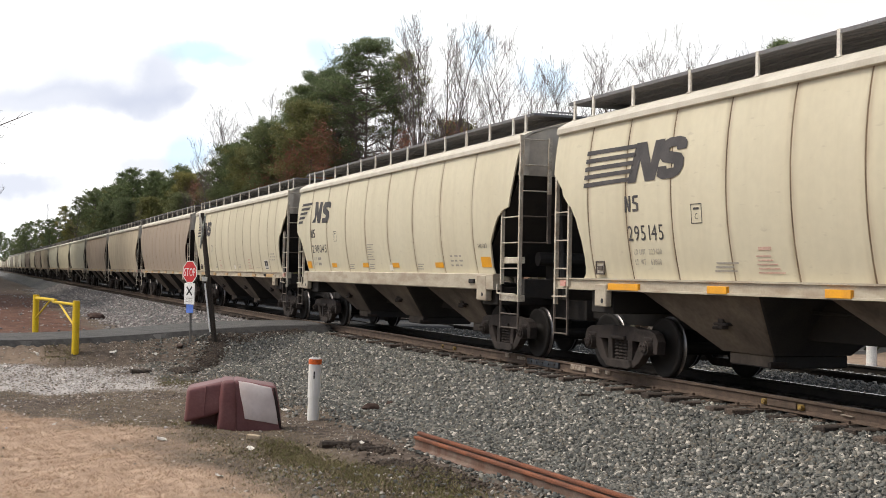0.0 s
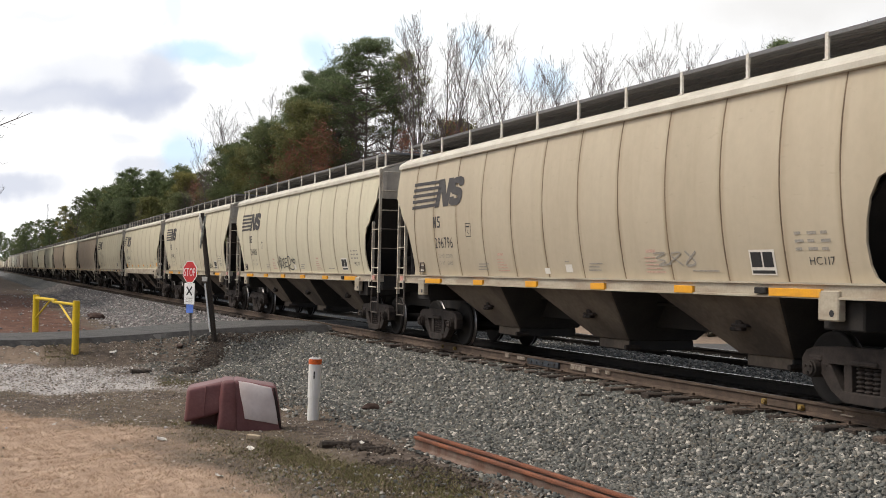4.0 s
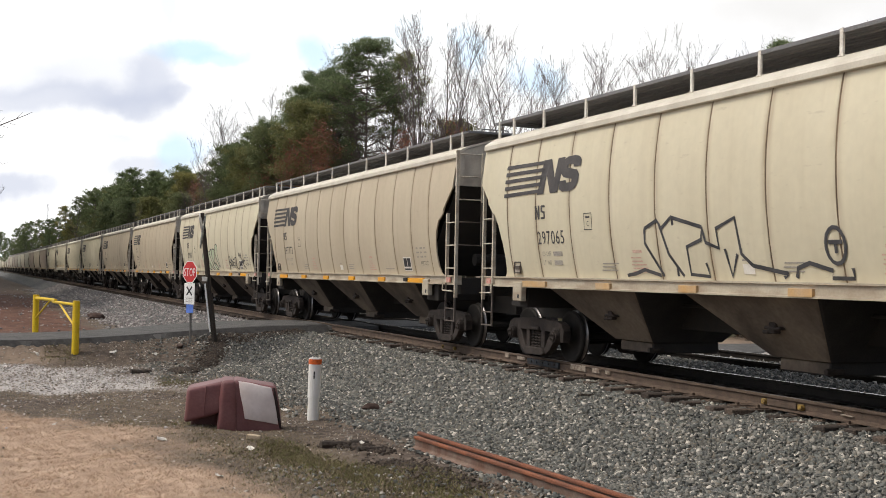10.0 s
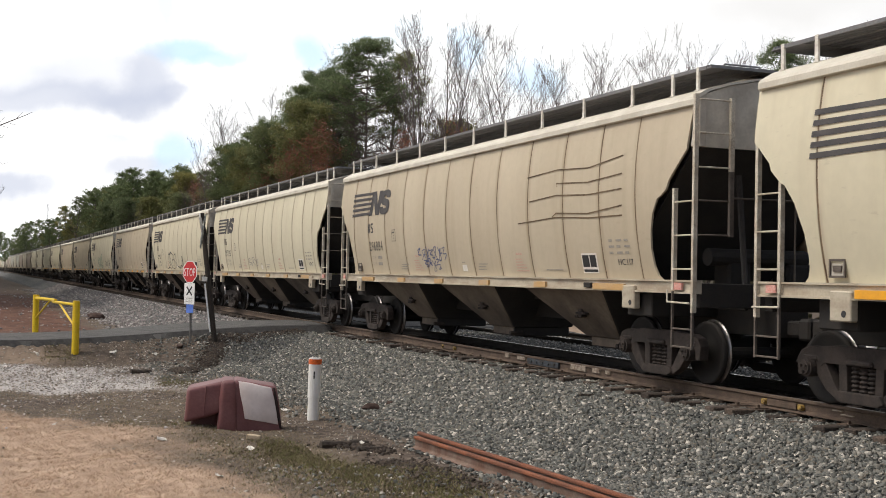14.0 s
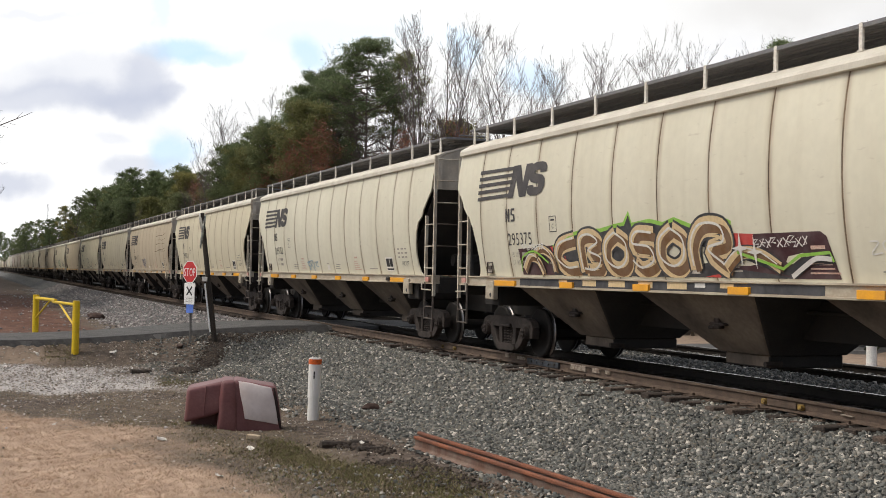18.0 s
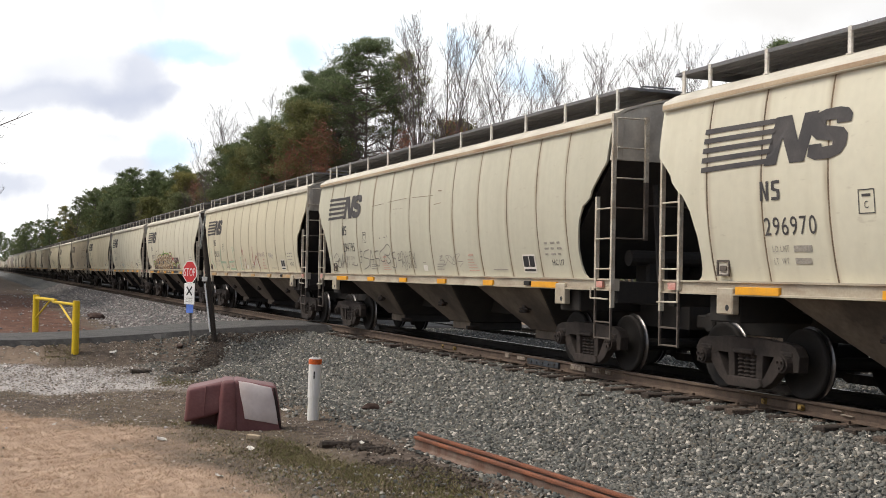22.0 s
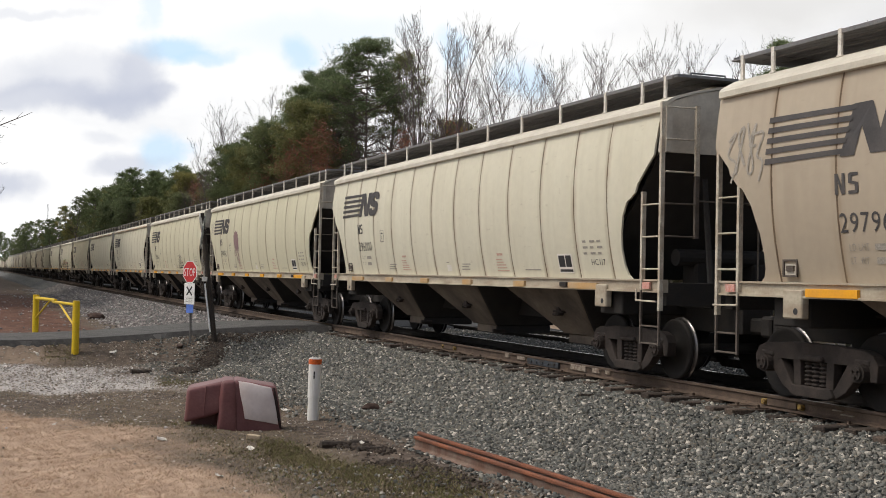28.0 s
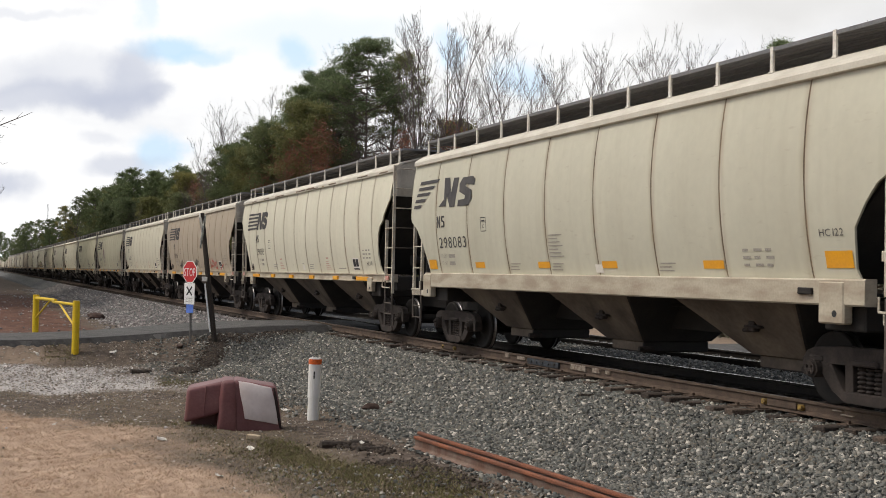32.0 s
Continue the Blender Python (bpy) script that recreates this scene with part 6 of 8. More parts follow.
def make_ballast():
    rng = np.random.default_rng(4)
    stone = island_mat("ballast_stone", [(0.037, 0.038, 0.035), (0.10, 0.104, 0.097), (0.155, 0.158, 0.146), (0.060, 0.061, 0.057), (0.205, 0.195, 0.172), (0.088, 0.090, 0.083), (0.52, 0.48, 0.42), (0.064, 0.067, 0.063), (0.175, 0.152, 0.122), (0.118, 0.124, 0.117), (0.042, 0.042, 0.04), (0.24, 0.228, 0.20), (0.084, 0.088, 0.083)], 0.85)
    P = []
    for x0, x1, y0, y1, dens in ((6.7, 9.75, 8, 20, 1250), (6.6, 9.75, 20, 27, 850), (6.5, 9.75, 27, 33.9, 560), (9.75, 11.4, 9, 34, 260), (5.9, 6.8, 10, 34, 260), (5.2, 5.9, 22, 34, 190), (4.0, 5.2, 27, 34, 120), (5.2, 5.9, 12, 22, 80), (3.4, 5.2, 11.5, 15.2, 45), (11.55, 13.75, 9, 34, 330), (13.75, 17.2, 9, 34, 90)):
        n = int((x1 - x0) * (y1 - y0) * dens)
        P.append(np.stack([rng.uniform(x0, x1, n), rng.uniform(y0, y1, n)], -1))
    P = np.concatenate(P)
    P = P[(P[:, 0] > 5.85) | (rng.uniform(0, 1, len(P)) > soils(P[:, 0], P[:, 1])[2] * (P[:, 1] < 22))]
    z = ground_z(P[:, 0], P[:, 1])
    pts = np.stack([P[:, 0], P[:, 1], z + rng.uniform(-0.005, 0.018, len(P))], -1)
    scatter("ballast", pts, 0.030, rng, stone, "loose grey crushed stone ballast")
    pale = island_mat("pale_gravel_stone", [(0.30, 0.275, 0.26), (0.52, 0.49, 0.47), (0.38, 0.35, 0.33), (0.66, 0.63, 0.60), (0.22, 0.19, 0.17), (0.34, 0.31, 0.29)], 0.9)
    n = 14000
    P = np.stack([rng.uniform(-1.5, 5.6, n), rng.uniform(19, 34, n)], -1)
    _, g, _ = zones(P[:, 0], P[:, 1])
    P = P[rng.uniform(0, 1, n) < g * 0.9 + 0.06]
    scatter("gravel_patch", np.stack([P[:, 0], P[:, 1], ground_z(P[:, 0], P[:, 1]) + 0.003], -1), 0.024, rng, pale, "scattered pale gravel beside the road")
    n = 34000
    P = np.stack([rng.uniform(0.0, 9.3, n), 38.8 + 101 * rng.uniform(0, 1, n) ** 1.5], -1)
    d = XC - P[:, 0]
    P = P[rng.uniform(0, 1, n) < smooth(6.0, 3.6, d) * 0.9 + 0.03]
    beyond = island_mat("dusty_ballast_stone", [(0.11, 0.10, 0.097), (0.21, 0.19, 0.185), (0.30, 0.275, 0.265), (0.15, 0.132, 0.128), (0.48, 0.45, 0.43), (0.19, 0.172, 0.168), (0.25, 0.215, 0.20)], 0.9)
    scatter("ballast_beyond", np.stack([P[:, 0], P[:, 1], ground_z(P[:, 0], P[:, 1]) + 0.008], -1), 0.058, rng, beyond, "grey ballast bank beyond the crossing")


def blades(name, P, height, width, rng, material, label, lean=0.6):
    n = len(P)
    a = rng.uniform(0, 6.28, n)
    h = height * rng.uniform(0.5, 1.4, n)
    w = width * rng.uniform(0.7, 1.3, n)
    z = ground_z(P[:, 0], P[:, 1]) - 0.01
    l = lean * h * rng.uniform(0.2, 1.3, n)
    b = rng.uniform(0, 6.28, n)
    v = np.empty((n, 3, 3))
    v[:, 0] = np.stack([P[:, 0] - np.cos(a) * w, P[:, 1] - np.sin(a) * w, z], -1)
    v[:, 1] = np.stack([P[:, 0] + np.cos(a) * w, P[:, 1] + np.sin(a) * w, z], -1)
    v[:, 2] = np.stack([P[:, 0] + np.cos(b) * l, P[:, 1] + np.sin(b) * l, z + h], -1)
    me = bpy.data.meshes.new(name)
    me.vertices.add(n * 3)
    me.vertices.foreach_set("co", v.reshape(-1).astype(np.float32))
    me.loops.add(n * 3)
    me.loops.foreach_set("vertex_index", np.arange(n * 3, dtype=np.int32))
    me.polygons.add(n)
    me.polygons.foreach_set("loop_start", (np.arange(n) * 3).astype(np.int32))
    me.update(calc_edges=True)
    me.materials.append(material)
    return tagged(new(name, me), label, "grass", kind="stuff")


def make_grass():
    rng = np.random.default_rng(8)
    straw = island_mat("dry_grass", [(0.40, 0.28, 0.20), (0.54, 0.40, 0.295), (0.46, 0.33, 0.24), (0.62, 0.48, 0.36), (0.36, 0.25, 0.18), (0.50, 0.365, 0.26), (0.42, 0.32, 0.19)], 0.9)
    n = 330000
    P = np.stack([rng.uniform(-1.6, 4.6, n), 9.5 + 16 * rng.uniform(0, 1, n) ** 1.15], -1)
    lawn, _, _ = zones(P[:, 0], P[:, 1])
    tuft = 0.5 + 0.5 * np.sin(P[:, 0] * 3.7 + 2 * np.sin(P[:, 1] * 1.9)) * np.sin(P[:, 1] * 2.9 + 2 * np.sin(P[:, 0] * 2.3))
    P = P[rng.uniform(0, 1, n) < lawn * (0.45 + 0.5 * tuft) + 0.05]
    blades("dry_lawn", P, 0.032, 0.0042, rng, straw, "short dry straw-coloured lawn grass", 1.5)
    edge = island_mat("winter_turf", [(0.15, 0.13, 0.075), (0.20, 0.165, 0.10), (0.26, 0.205, 0.135), (0.17, 0.135, 0.09), (0.33, 0.26, 0.185), (0.13, 0.125, 0.06)], 0.9)
    n = 90000
    P = np.stack([rng.uniform(-1.2, 5.4, n), 10.5 + 14.5 * rng.uniform(0, 1, n) ** 1.1], -1)
    lawn, g, b = zones(P[:, 0], P[:, 1])
    mud = soils(P[:, 0], P[:, 1])[2]
    P = P[rng.uniform(0, 1, n) < (1 - lawn) * (1 - g) * (1 - b) * (1 - mud) * 0.75]
    blades("winter_turf", P, 0.028, 0.0055, rng, edge, "thin brownish green winter turf", 1.3)
    weed = island_mat("green_weeds", [(0.085, 0.09, 0.032), (0.12, 0.122, 0.04), (0.16, 0.155, 0.055), (0.22, 0.175, 0.10), (0.085, 0.072, 0.04), (0.16, 0.115, 0.07), (0.14, 0.14, 0.045), (0.07, 0.055, 0.038), (0.26, 0.20, 0.13), (0.10, 0.075, 0.05)], 0.9)
    Q = []
    for cx, cy, r, m in ((4.22, 16.9, 0.28, 2800), (4.2, 16.2, 0.28, 3000), (4.2, 15.5, 0.30, 2400), (4.4, 15.0, 0.28, 2000), (4.5, 14.3, 0.32, 2400), (4.95, 14.7, 0.25, 1800), (5.32, 14.35, 0.2, 1700), (5.38, 13.6, 0.2, 1700), (5.2, 12.9, 0.25, 1800), (4.75, 13.0, 0.45, 2400), (4.1, 13.2, 0.6, 1500), (3.7, 14.6, 0.6, 900), (3.6, 16.4, 0.4, 500),
                         (4.1, 26.2, 0.3, 900), (4.35, 27.4, 0.35, 900), (2.1, 33.5, 0.3, 900), (2.5, 33.4, 0.35, 800), (3.4, 17.9, 0.4, 400), (3.2, 19.6, 0.3, 350), (2.3, 19.6, 0.25, 200)):
        Q.append(np.stack([rng.normal(cx, r * 0.62, m), rng.normal(cy, r * 1.3, m)], -1))
    blades("green_weeds", np.concatenate(Q), 0.045, 0.008, rng, weed, "patchy olive green and brown weeds", 1.5)
    brush = island_mat("dead_brush", [(0.20, 0.15, 0.10), (0.27, 0.20, 0.14), (0.36, 0.28, 0.19), (0.22, 0.20, 0.11), (0.15, 0.11, 0.08)], 0.95)
    n = 42000
    P = np.stack([rng.uniform(-1, 7.2, n), rng.uniform(11, 34, n)], -1)
    k = 0.5 + 0.5 * np.sin(P[:, 0] * 2.3 + P[:, 1] * 1.1) * np.sin(P[:, 1] * 1.7 - P[:, 0])
    k = k + 0.6 * smooth(30.5, 32.5, P[:, 1])
    P = P[rng.uniform(0, 1, n) < k * 0.6 * smooth(7.2, 5.4, P[:, 0]) * (1 - 0.92 * zones(P[:, 0], P[:, 1])[0])]
    blades("dead_weeds", P, 0.035, 0.007, rng, brush, "sparse dead weeds on bare earth", 1.2)


def make_clods():
    """Broken clods, chips and pebbles on the bare earth, and dark soil along the ditch."""
    rng = np.random.default_rng(15)
    chip = island_mat("earth_chips", [(0.10, 0.08, 0.063), (0.17, 0.14, 0.11), (0.26, 0.22, 0.175), (0.12, 0.095, 0.075), (0.50, 0.46, 0.41), (0.18, 0.125, 0.09), (0.33, 0.30, 0.26), (0.075, 0.058, 0.046)], 0.95)
    n = 26000
    P = np.stack([rng.uniform(-1.2, 6.8, n), rng.uniform(11.5, 34, n)], -1)
    lawn, g, b = zones(P[:, 0], P[:, 1])
    far = smooth(21, 30, P[:, 1])
    P = P[rng.uniform(0, 1, n) < (0.30 + 0.6 * far) * (1 - lawn) ** 2 * (1 - b) + 0.004]
    scatter("earth_chips", np.stack([P[:, 0], P[:, 1], ground_z(P[:, 0], P[:, 1]) + 0.002], -1), 0.021, rng, chip, "small clods, chips and pebbles on bare earth")
    soil = island_mat("dark_soil", [(0.028, 0.022, 0.018), (0.05, 0.038, 0.03), (0.08, 0.06, 0.048), (0.035, 0.028, 0.023), (0.11, 0.085, 0.065)], 0.95)
    Q = []
    for x0, y0, x1, y1, w, m in ((6.55, 33.7, 5.35, 31.2, 0.12, 6500), (5.4, 31.3, 4.7, 29.2, 0.15, 2600), (6.5, 33.9, 7.3, 33.6, 0.10, 700), (7.2, 33.7, 9.0, 34.0, 0.07, 700), (4.95, 17.0, 5.6, 16.3, 0.10, 500), (5.3, 15.5, 5.45, 12.9, 0.16, 900)):
        t = rng.uniform(0, 1, m)
        Q.append(np.stack([x0 + (x1 - x0) * t + rng.normal(0, w, m), y0 + (y1 - y0) * t + rng.normal(0, w * 1.2, m)], -1))
    P = np.concatenate(Q)
    scatter("dark_soil", np.stack([P[:, 0], P[:, 1], ground_z(P[:, 0], P[:, 1]) + rng.uniform(-0.005, 0.02, len(P))], -1), 0.03, rng, soil, "dark crumbly soil along the ditch")


# ---- things by the track ----
def ground_at(x, y):
    return float(ground_z(np.array([x]), np.array([y]))[0])


def make_sofa():
    """An overturned armchair: L-shaped padded body in dark red vinyl with a pale underside panel."""
    vinyl = mat("maroon_vinyl", (0.145, 0.052, 0.054), 0.5, 0, (0.20, 0.09, 0.088), 3, 0.6, 30, 0.12, 0.15, 25, (1, 1, 1), 0, 0.5)
    cloth = mat("pale_lining", (0.70, 0.63, 0.61), 0.9, 0, (0.58, 0.50, 0.48), 3, 0.7, 20, 0.04, 0.1, 8)
    dark = mat("torn_lining_edge", (0.035, 0.022, 0.02), 0.9)
    sofa = tagged(new("armchair"), "overturned dark red vinyl armchair with torn pale underside", "armchair")
    g = ground_at(4.0, 19.2)
    sofa.matrix_basis = pose(3.83, 18.72, g - 0.02, 0, 0, -11.0)

    def pad(name, outline, y0, y1, r, m=vinyl, label="", seg=4):
        """A padded block: an outline of (across, up) pushed back, with soft edges."""
        bm = prism(bmesh.new(), outline, y0, y1, "y")
        bmesh.ops.bevel(bm, geom=bm.edges[:], offset=r, segments=seg, affect="EDGES", profile=0.6)
        for f in bm.faces:
            f.smooth = True
        bmesh.ops.subdivide_edges(bm, edges=[e for e in bm.edges if e.calc_length() > 0.2], cuts=2, use_grid_fill=True)
        bm.normal_update()
        for v in bm.verts:
            v.co += v.normal * 0.016 * noise.noise(v.co * 5)
        return part(name, bm, m, sofa, label)
    pad("seat_block", [(-0.05, 0.0), (0.80, -0.02), (0.69, 0.72), (0.02, 0.82)], 0.0, 0.75, 0.07)
    pad("front_roll", [(-0.23, 0.0), (0.10, -0.01), (0.06, 0.82), (-0.17, 0.82)], -0.04, 0.72, 0.09)
    pad("backrest", [(-0.73, 0.15), (-0.15, 0.30), (-0.10, 0.81), (-0.69, 0.68)], 0.03, 0.70, 0.07)
    pad("arm", [(-0.62, 0.0), (-0.2, 0.0), (-0.2, 0.4), (-0.64, 0.3)], 0.42, 0.72, 0.06)
    pad("underside_panel", [(0.205, 0.22), (0.725, 0.125), (0.61, 0.705), (0.09, 0.805)], -0.028, 0.03, 0.008, cloth, "pale torn lining", 1)
    pad("panel_edge", [(0.745, 0.06), (0.785, 0.05), (0.665, 0.70), (0.625, 0.71)], -0.012, 0.03, 0.006, dark, "", 1)
    bm = bmesh.new()
    rod(bm, (-0.43, 0.025, 0.26), (-0.40, 0.025, 0.72), 0.008, 5)
    part("seam", bm, vinyl, sofa)


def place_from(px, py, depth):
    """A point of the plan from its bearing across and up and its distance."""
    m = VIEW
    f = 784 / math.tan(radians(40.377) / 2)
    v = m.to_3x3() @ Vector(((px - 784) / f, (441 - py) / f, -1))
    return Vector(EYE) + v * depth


def make_marker_post():
    white = mat("white_pvc", (0.76, 0.75, 0.72), 0.4, 0, (0.66, 0.63, 0.58), 3, 0.4, 30, 0.02)
    orange = mat("orange_band", (0.72, 0.13, 0.02), 0.5)
    post = tagged(new("marker_post"), "white plastic marker post with an orange cap band", "marker post")
    post.matrix_basis = pose(5.50, 20.05, ground_at(5.5, 20.05) - 0.02, 0, 1.2, 0)
    bm = bmesh.new()
    rod(bm, (0, 0, 0), (0, 0, 0.42), 0.098, 20)
    part("sleeve", bm, white, post)
    bm = bmesh.new()
    rod(bm, (0, 0, 0.40), (0, 0, 0.97), 0.107, 20)
    rod(bm, (0, 0, 1.055), (0, 0, 1.075), 0.105, 20)
    part("tube", bm, white, post)
    bm = bmesh.new()
    rod(bm, (0, 0, 0.97), (0, 0, 1.056), 0.112, 20)
    part("cap_band", bm, orange, post, "orange band")
    a = radians(250)
    bm = bmesh.new()
    box(bm, -0.011, 0.011, -0.003, 0.003, 0.73, 0.85, m=pose(0.107 * math.cos(a), 0.107 * math.sin(a), 0, 0, 0, 250 + 90))
    part("label", bm, BLACK, post, "dark printed label")


def make_far_post():
    white = mat("white_post_far", (0.74, 0.73, 0.70), 0.5, 0, (0.58, 0.55, 0.50), 5, 0.4)
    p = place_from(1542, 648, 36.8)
    post = tagged(new("utility_marker"), "short white plastic post beyond the track", "marker post")
    post.matrix_basis = pose(p.x, p.y, ground_at(p.x, p.y))
    bm = bmesh.new()
    rod(bm, (0, 0, -0.05), (0, 0, 0.58), 0.16, 16)
    part("tube", bm, white, post)
    bm = bmesh.new()
    rod(bm, (0, 0, 0.58), (0, 0, 0.62), 0.17, 16)
    part("cap", bm, white, post)


def make_old_rail():
    """A length of rusty rail lying beside the track, with a second length tight behind it."""
    orange = mat("fresh_rust", (0.235, 0.082, 0.04), 0.85, 0, (0.12, 0.052, 0.034), 2.5, 0.9, 50, 0.15, 0.1)
    dusty = mat("dusty_rail_web", (0.20, 0.145, 0.115), 0.9, 0, (0.12, 0.062, 0.042), 3.5, 0.9, 40, 0.15, 0.1)
    for a, b in (((6.10, 16.56, -0.85), (6.43, 11.63, -0.85)), ((6.225, 16.75, -0.815), (6.555, 11.75, -0.815))):
        a, b = Vector(a), Vector(b)
        ang = math.degrees(math.atan2(b.x - a.x, a.y - b.y))
        r = tagged(new("loose_rail"), "rusty orange length of steel rail lying on ballast", "rail", "loose rails")
        r.matrix_basis = pose(a.x, a.y, a.z, 0, 0, ang)
        bm = rail_mesh(-9.0, 0, None)
        for f in bm.faces:
            f.material_index = 1 if f.calc_center_median().z > -0.046 else 0
        part("rail_body", bm, [dusty, orange], r)


def flat_text(text, height, width, centre, z):
    v, f = writing(text, height, width, lambda u, w: (centre - width / 2 + u, -0.012, z + w))
    return v, f


def make_stop_sign():
    steel = mat("galvanised_post", (0.20, 0.20, 0.20), 0.5, 0.6, (0.13, 0.12, 0.11), 10, 0.6)
    red = mat("sign_red", (0.55, 0.03, 0.035), 0.45, 0, (0.45, 0.03, 0.03), 6, 0.4)
    white = mat("sign_white", (0.78, 0.77, 0.75), 0.45, 0, (0.66, 0.64, 0.61), 6, 0.4)
    blue = mat("sign_blue", (0.10, 0.20, 0.62), 0.5)
    x, y = 5.68, 33.7
    g = ground_at(x, y)
    sign = tagged(new("stop_sign"), "red octagonal stop sign with a white crossing plate below", "stop sign")
    sign.matrix_basis = pose(x, y, g, 0, -1.4, -62)
    part("post", boxes((-0.035, 0.035, 0.0, 0.03, -0.1, 1.55 - g), (-0.012, 0.012, -0.012, 0.0, -0.1, 1.55 - g)), steel, sign)
    z0 = 1.455 - g
    tilt = Matrix.Translation((0, 0, z0)) @ pose(0, 0, 0, 0, 1.5, 0)

    def plate(name, bm, m, label=""):
        bmesh.ops.transform(bm, matrix=tilt, verts=bm.verts[:])
        return part(name, bm, m, sign, label)

    def octagon(r, y0, y1):
        return prism(bmesh.new(), [(r * math.cos(math.pi / 8 + i * math.pi / 4), r * math.sin(math.pi / 8 + i * math.pi / 4)) for i in range(8)], y0, y1, "y")
    plate("rim", octagon(0.33, -0.02, -0.014), white)
    plate("plate", octagon(0.302, -0.024, -0.018), red)
    v, f = flat_text("STOP", 0.23, 0.50, 0, -0.115)
    part("lettering", ([tuple(tilt @ Vector((p[0], -0.028, p[2]))) for p in v], f), white, sign, "white STOP lettering")
    plate("crossing_plate", boxes((-0.23, 0.23, -0.022, -0.014, -0.90, -0.315), bevel=0.004), white)
    bm = bmesh.new()
    for k in (-1, 1):
        box(bm, -0.165, 0.165, -0.027, -0.024, -0.024, 0.024, m=pose(0.0, 0, -0.53, 0, k * 45, 0))
    plate("cross_symbol", bm, BLACK)
    plate("plate_print", boxes(*[(-0.15, 0.15, -0.0265, -0.0235, -0.74 - 0.05 * i, -0.725 - 0.05 * i) for i in range(3)]), DECAL_L)
    plate("blue_plate", boxes((-0.12, 0.19, -0.023, -0.015, -1.14, -0.905), bevel=0.003), blue, "small blue information plate")


def make_crossbuck():
    wood = mat("creosote_pole", (0.03, 0.024, 0.02), 0.9, 0, (0.06, 0.048, 0.038), 3, 0.7, 40, 0.3, 0.4, 40, (4, 4, 0.3))
    white = mat("weathered_white_board", (0.80, 0.78, 0.74), 0.6, 0, (0.40, 0.38, 0.34), 6, 0.6)
    x, y = 6.34, 33.55
    g = ground_at(x, y)
    strip = mat("white_reflective_strip", (0.86, 0.86, 0.85), 0.4, 0, (0.74, 0.73, 0.71), 5, 0.4)
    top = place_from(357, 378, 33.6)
    sign = tagged(new("crossbuck_sign"), "leaning dark timber post with weathered crossing boards turned edge-on", "crossing sign")
    sign.matrix_basis = pose(x, y, g)
    d = Vector((top.x - x, top.y - y, top.z - g))
    bm = bmesh.new()
    rod(bm, -d * 0.05, d, 0.078, 10, 0.066)
    part("post", bm, wood, sign)
    k = d.normalized()
    bm = bmesh.new()
    grey = mat("weathered_grey_board", (0.40, 0.41, 0.37), 0.7, 0, (0.10, 0.10, 0.09), 6, 0.9)
    m0 = Matrix.Translation(d * 0.865 + Vector((-0.05, -0.15, 0))) @ pose(0, 0, 0, 0, -4, 69)
    for k, m in ((-1, grey), (1, white)):
        # broken ends and a notched edge
        pts = [(-0.56, -0.10), (-0.30, -0.11), (0.02, -0.10), (0.20, -0.105), (0.50, -0.08), (0.60, 0.0), (0.54, 0.06), (0.30, 0.10), (0.14, 0.085), (-0.10, 0.10), (-0.36, 0.105), (-0.48, 0.06), (-0.60, 0.05)]
        bm = prism(bmesh.new(), pts, -0.010 + 0.012 * k, 0.010 + 0.012 * k, "y")
        bmesh.ops.transform(bm, matrix=m0 @ pose(0, 0, 0, 0, k * 50, 0), verts=bm.verts[:])
        part("cross_board", bm, m, sign, "weathered crossing board")
    bm = bmesh.new()
    rod(bm, d * 0.08 + Vector((-0.11, -0.07, 0)), d * 0.455 + Vector((-0.12, -0.07, 0)), 0.024, 8)
    part("white_strip", bm, strip, sign, "white reflective strip")
    c = d * 0.49
    part("bracket_box", boxes((c.x - 0.19, c.x - 0.05, c.y - 0.14, c.y - 0.06, c.z - 0.065, c.z + 0.065), bevel=0.01), white, sign)


def make_gate():
    yel = mat("gate_yellow", (0.72, 0.50, 0.015), 0.45, 0, (0.55, 0.36, 0.02), 4, 0.5, 30, 0.08)
    a, b = Vector((2.62, 33.5, 0)), Vector((1.86, 38.95, 0))
    za, zb = ground_at(a.x, a.y), ground_at(b.x, b.y)
    for nm, p, z, h, q, lab in (("gate_leaf", a, za, 0.61 - za, b, "near"), ("gate_leaf", b, zb, 0.64 - zb, a, "far")):
        gate = tagged(new("barrier_gate"), "yellow steel pipe swing gate post with a braced arm", "gate", "yellow gate leaves")
        gate.matrix_basis = pose(p.x, p.y, z)
        bm = bmesh.new()
        rod(bm, (0, 0, -0.1), (0, 0, h), 0.095, 16)
        rod(bm, (0, 0, h), (0, 0, h + 0.02), 0.08, 16)
        part("post", bm, yel, gate)
        d = (q - p) * (0.535 if lab == "near" else 0.52)
        top = (0.515 if lab == "near" else 0.56) - z
        thick = 0.04 if lab == "near" else 0.05
        bm = bmesh.new()
        rod(bm, (0, 0, top), (d.x, d.y, top), thick, 10)
        part("arm", bm, yel, gate)
        bm = bmesh.new()
        rod(bm, (0, 0, top - 0.62), (d.x * 0.72, d.y * 0.72, top - 0.03), 0.027, 8)
        part("brace", bm, yel, gate)


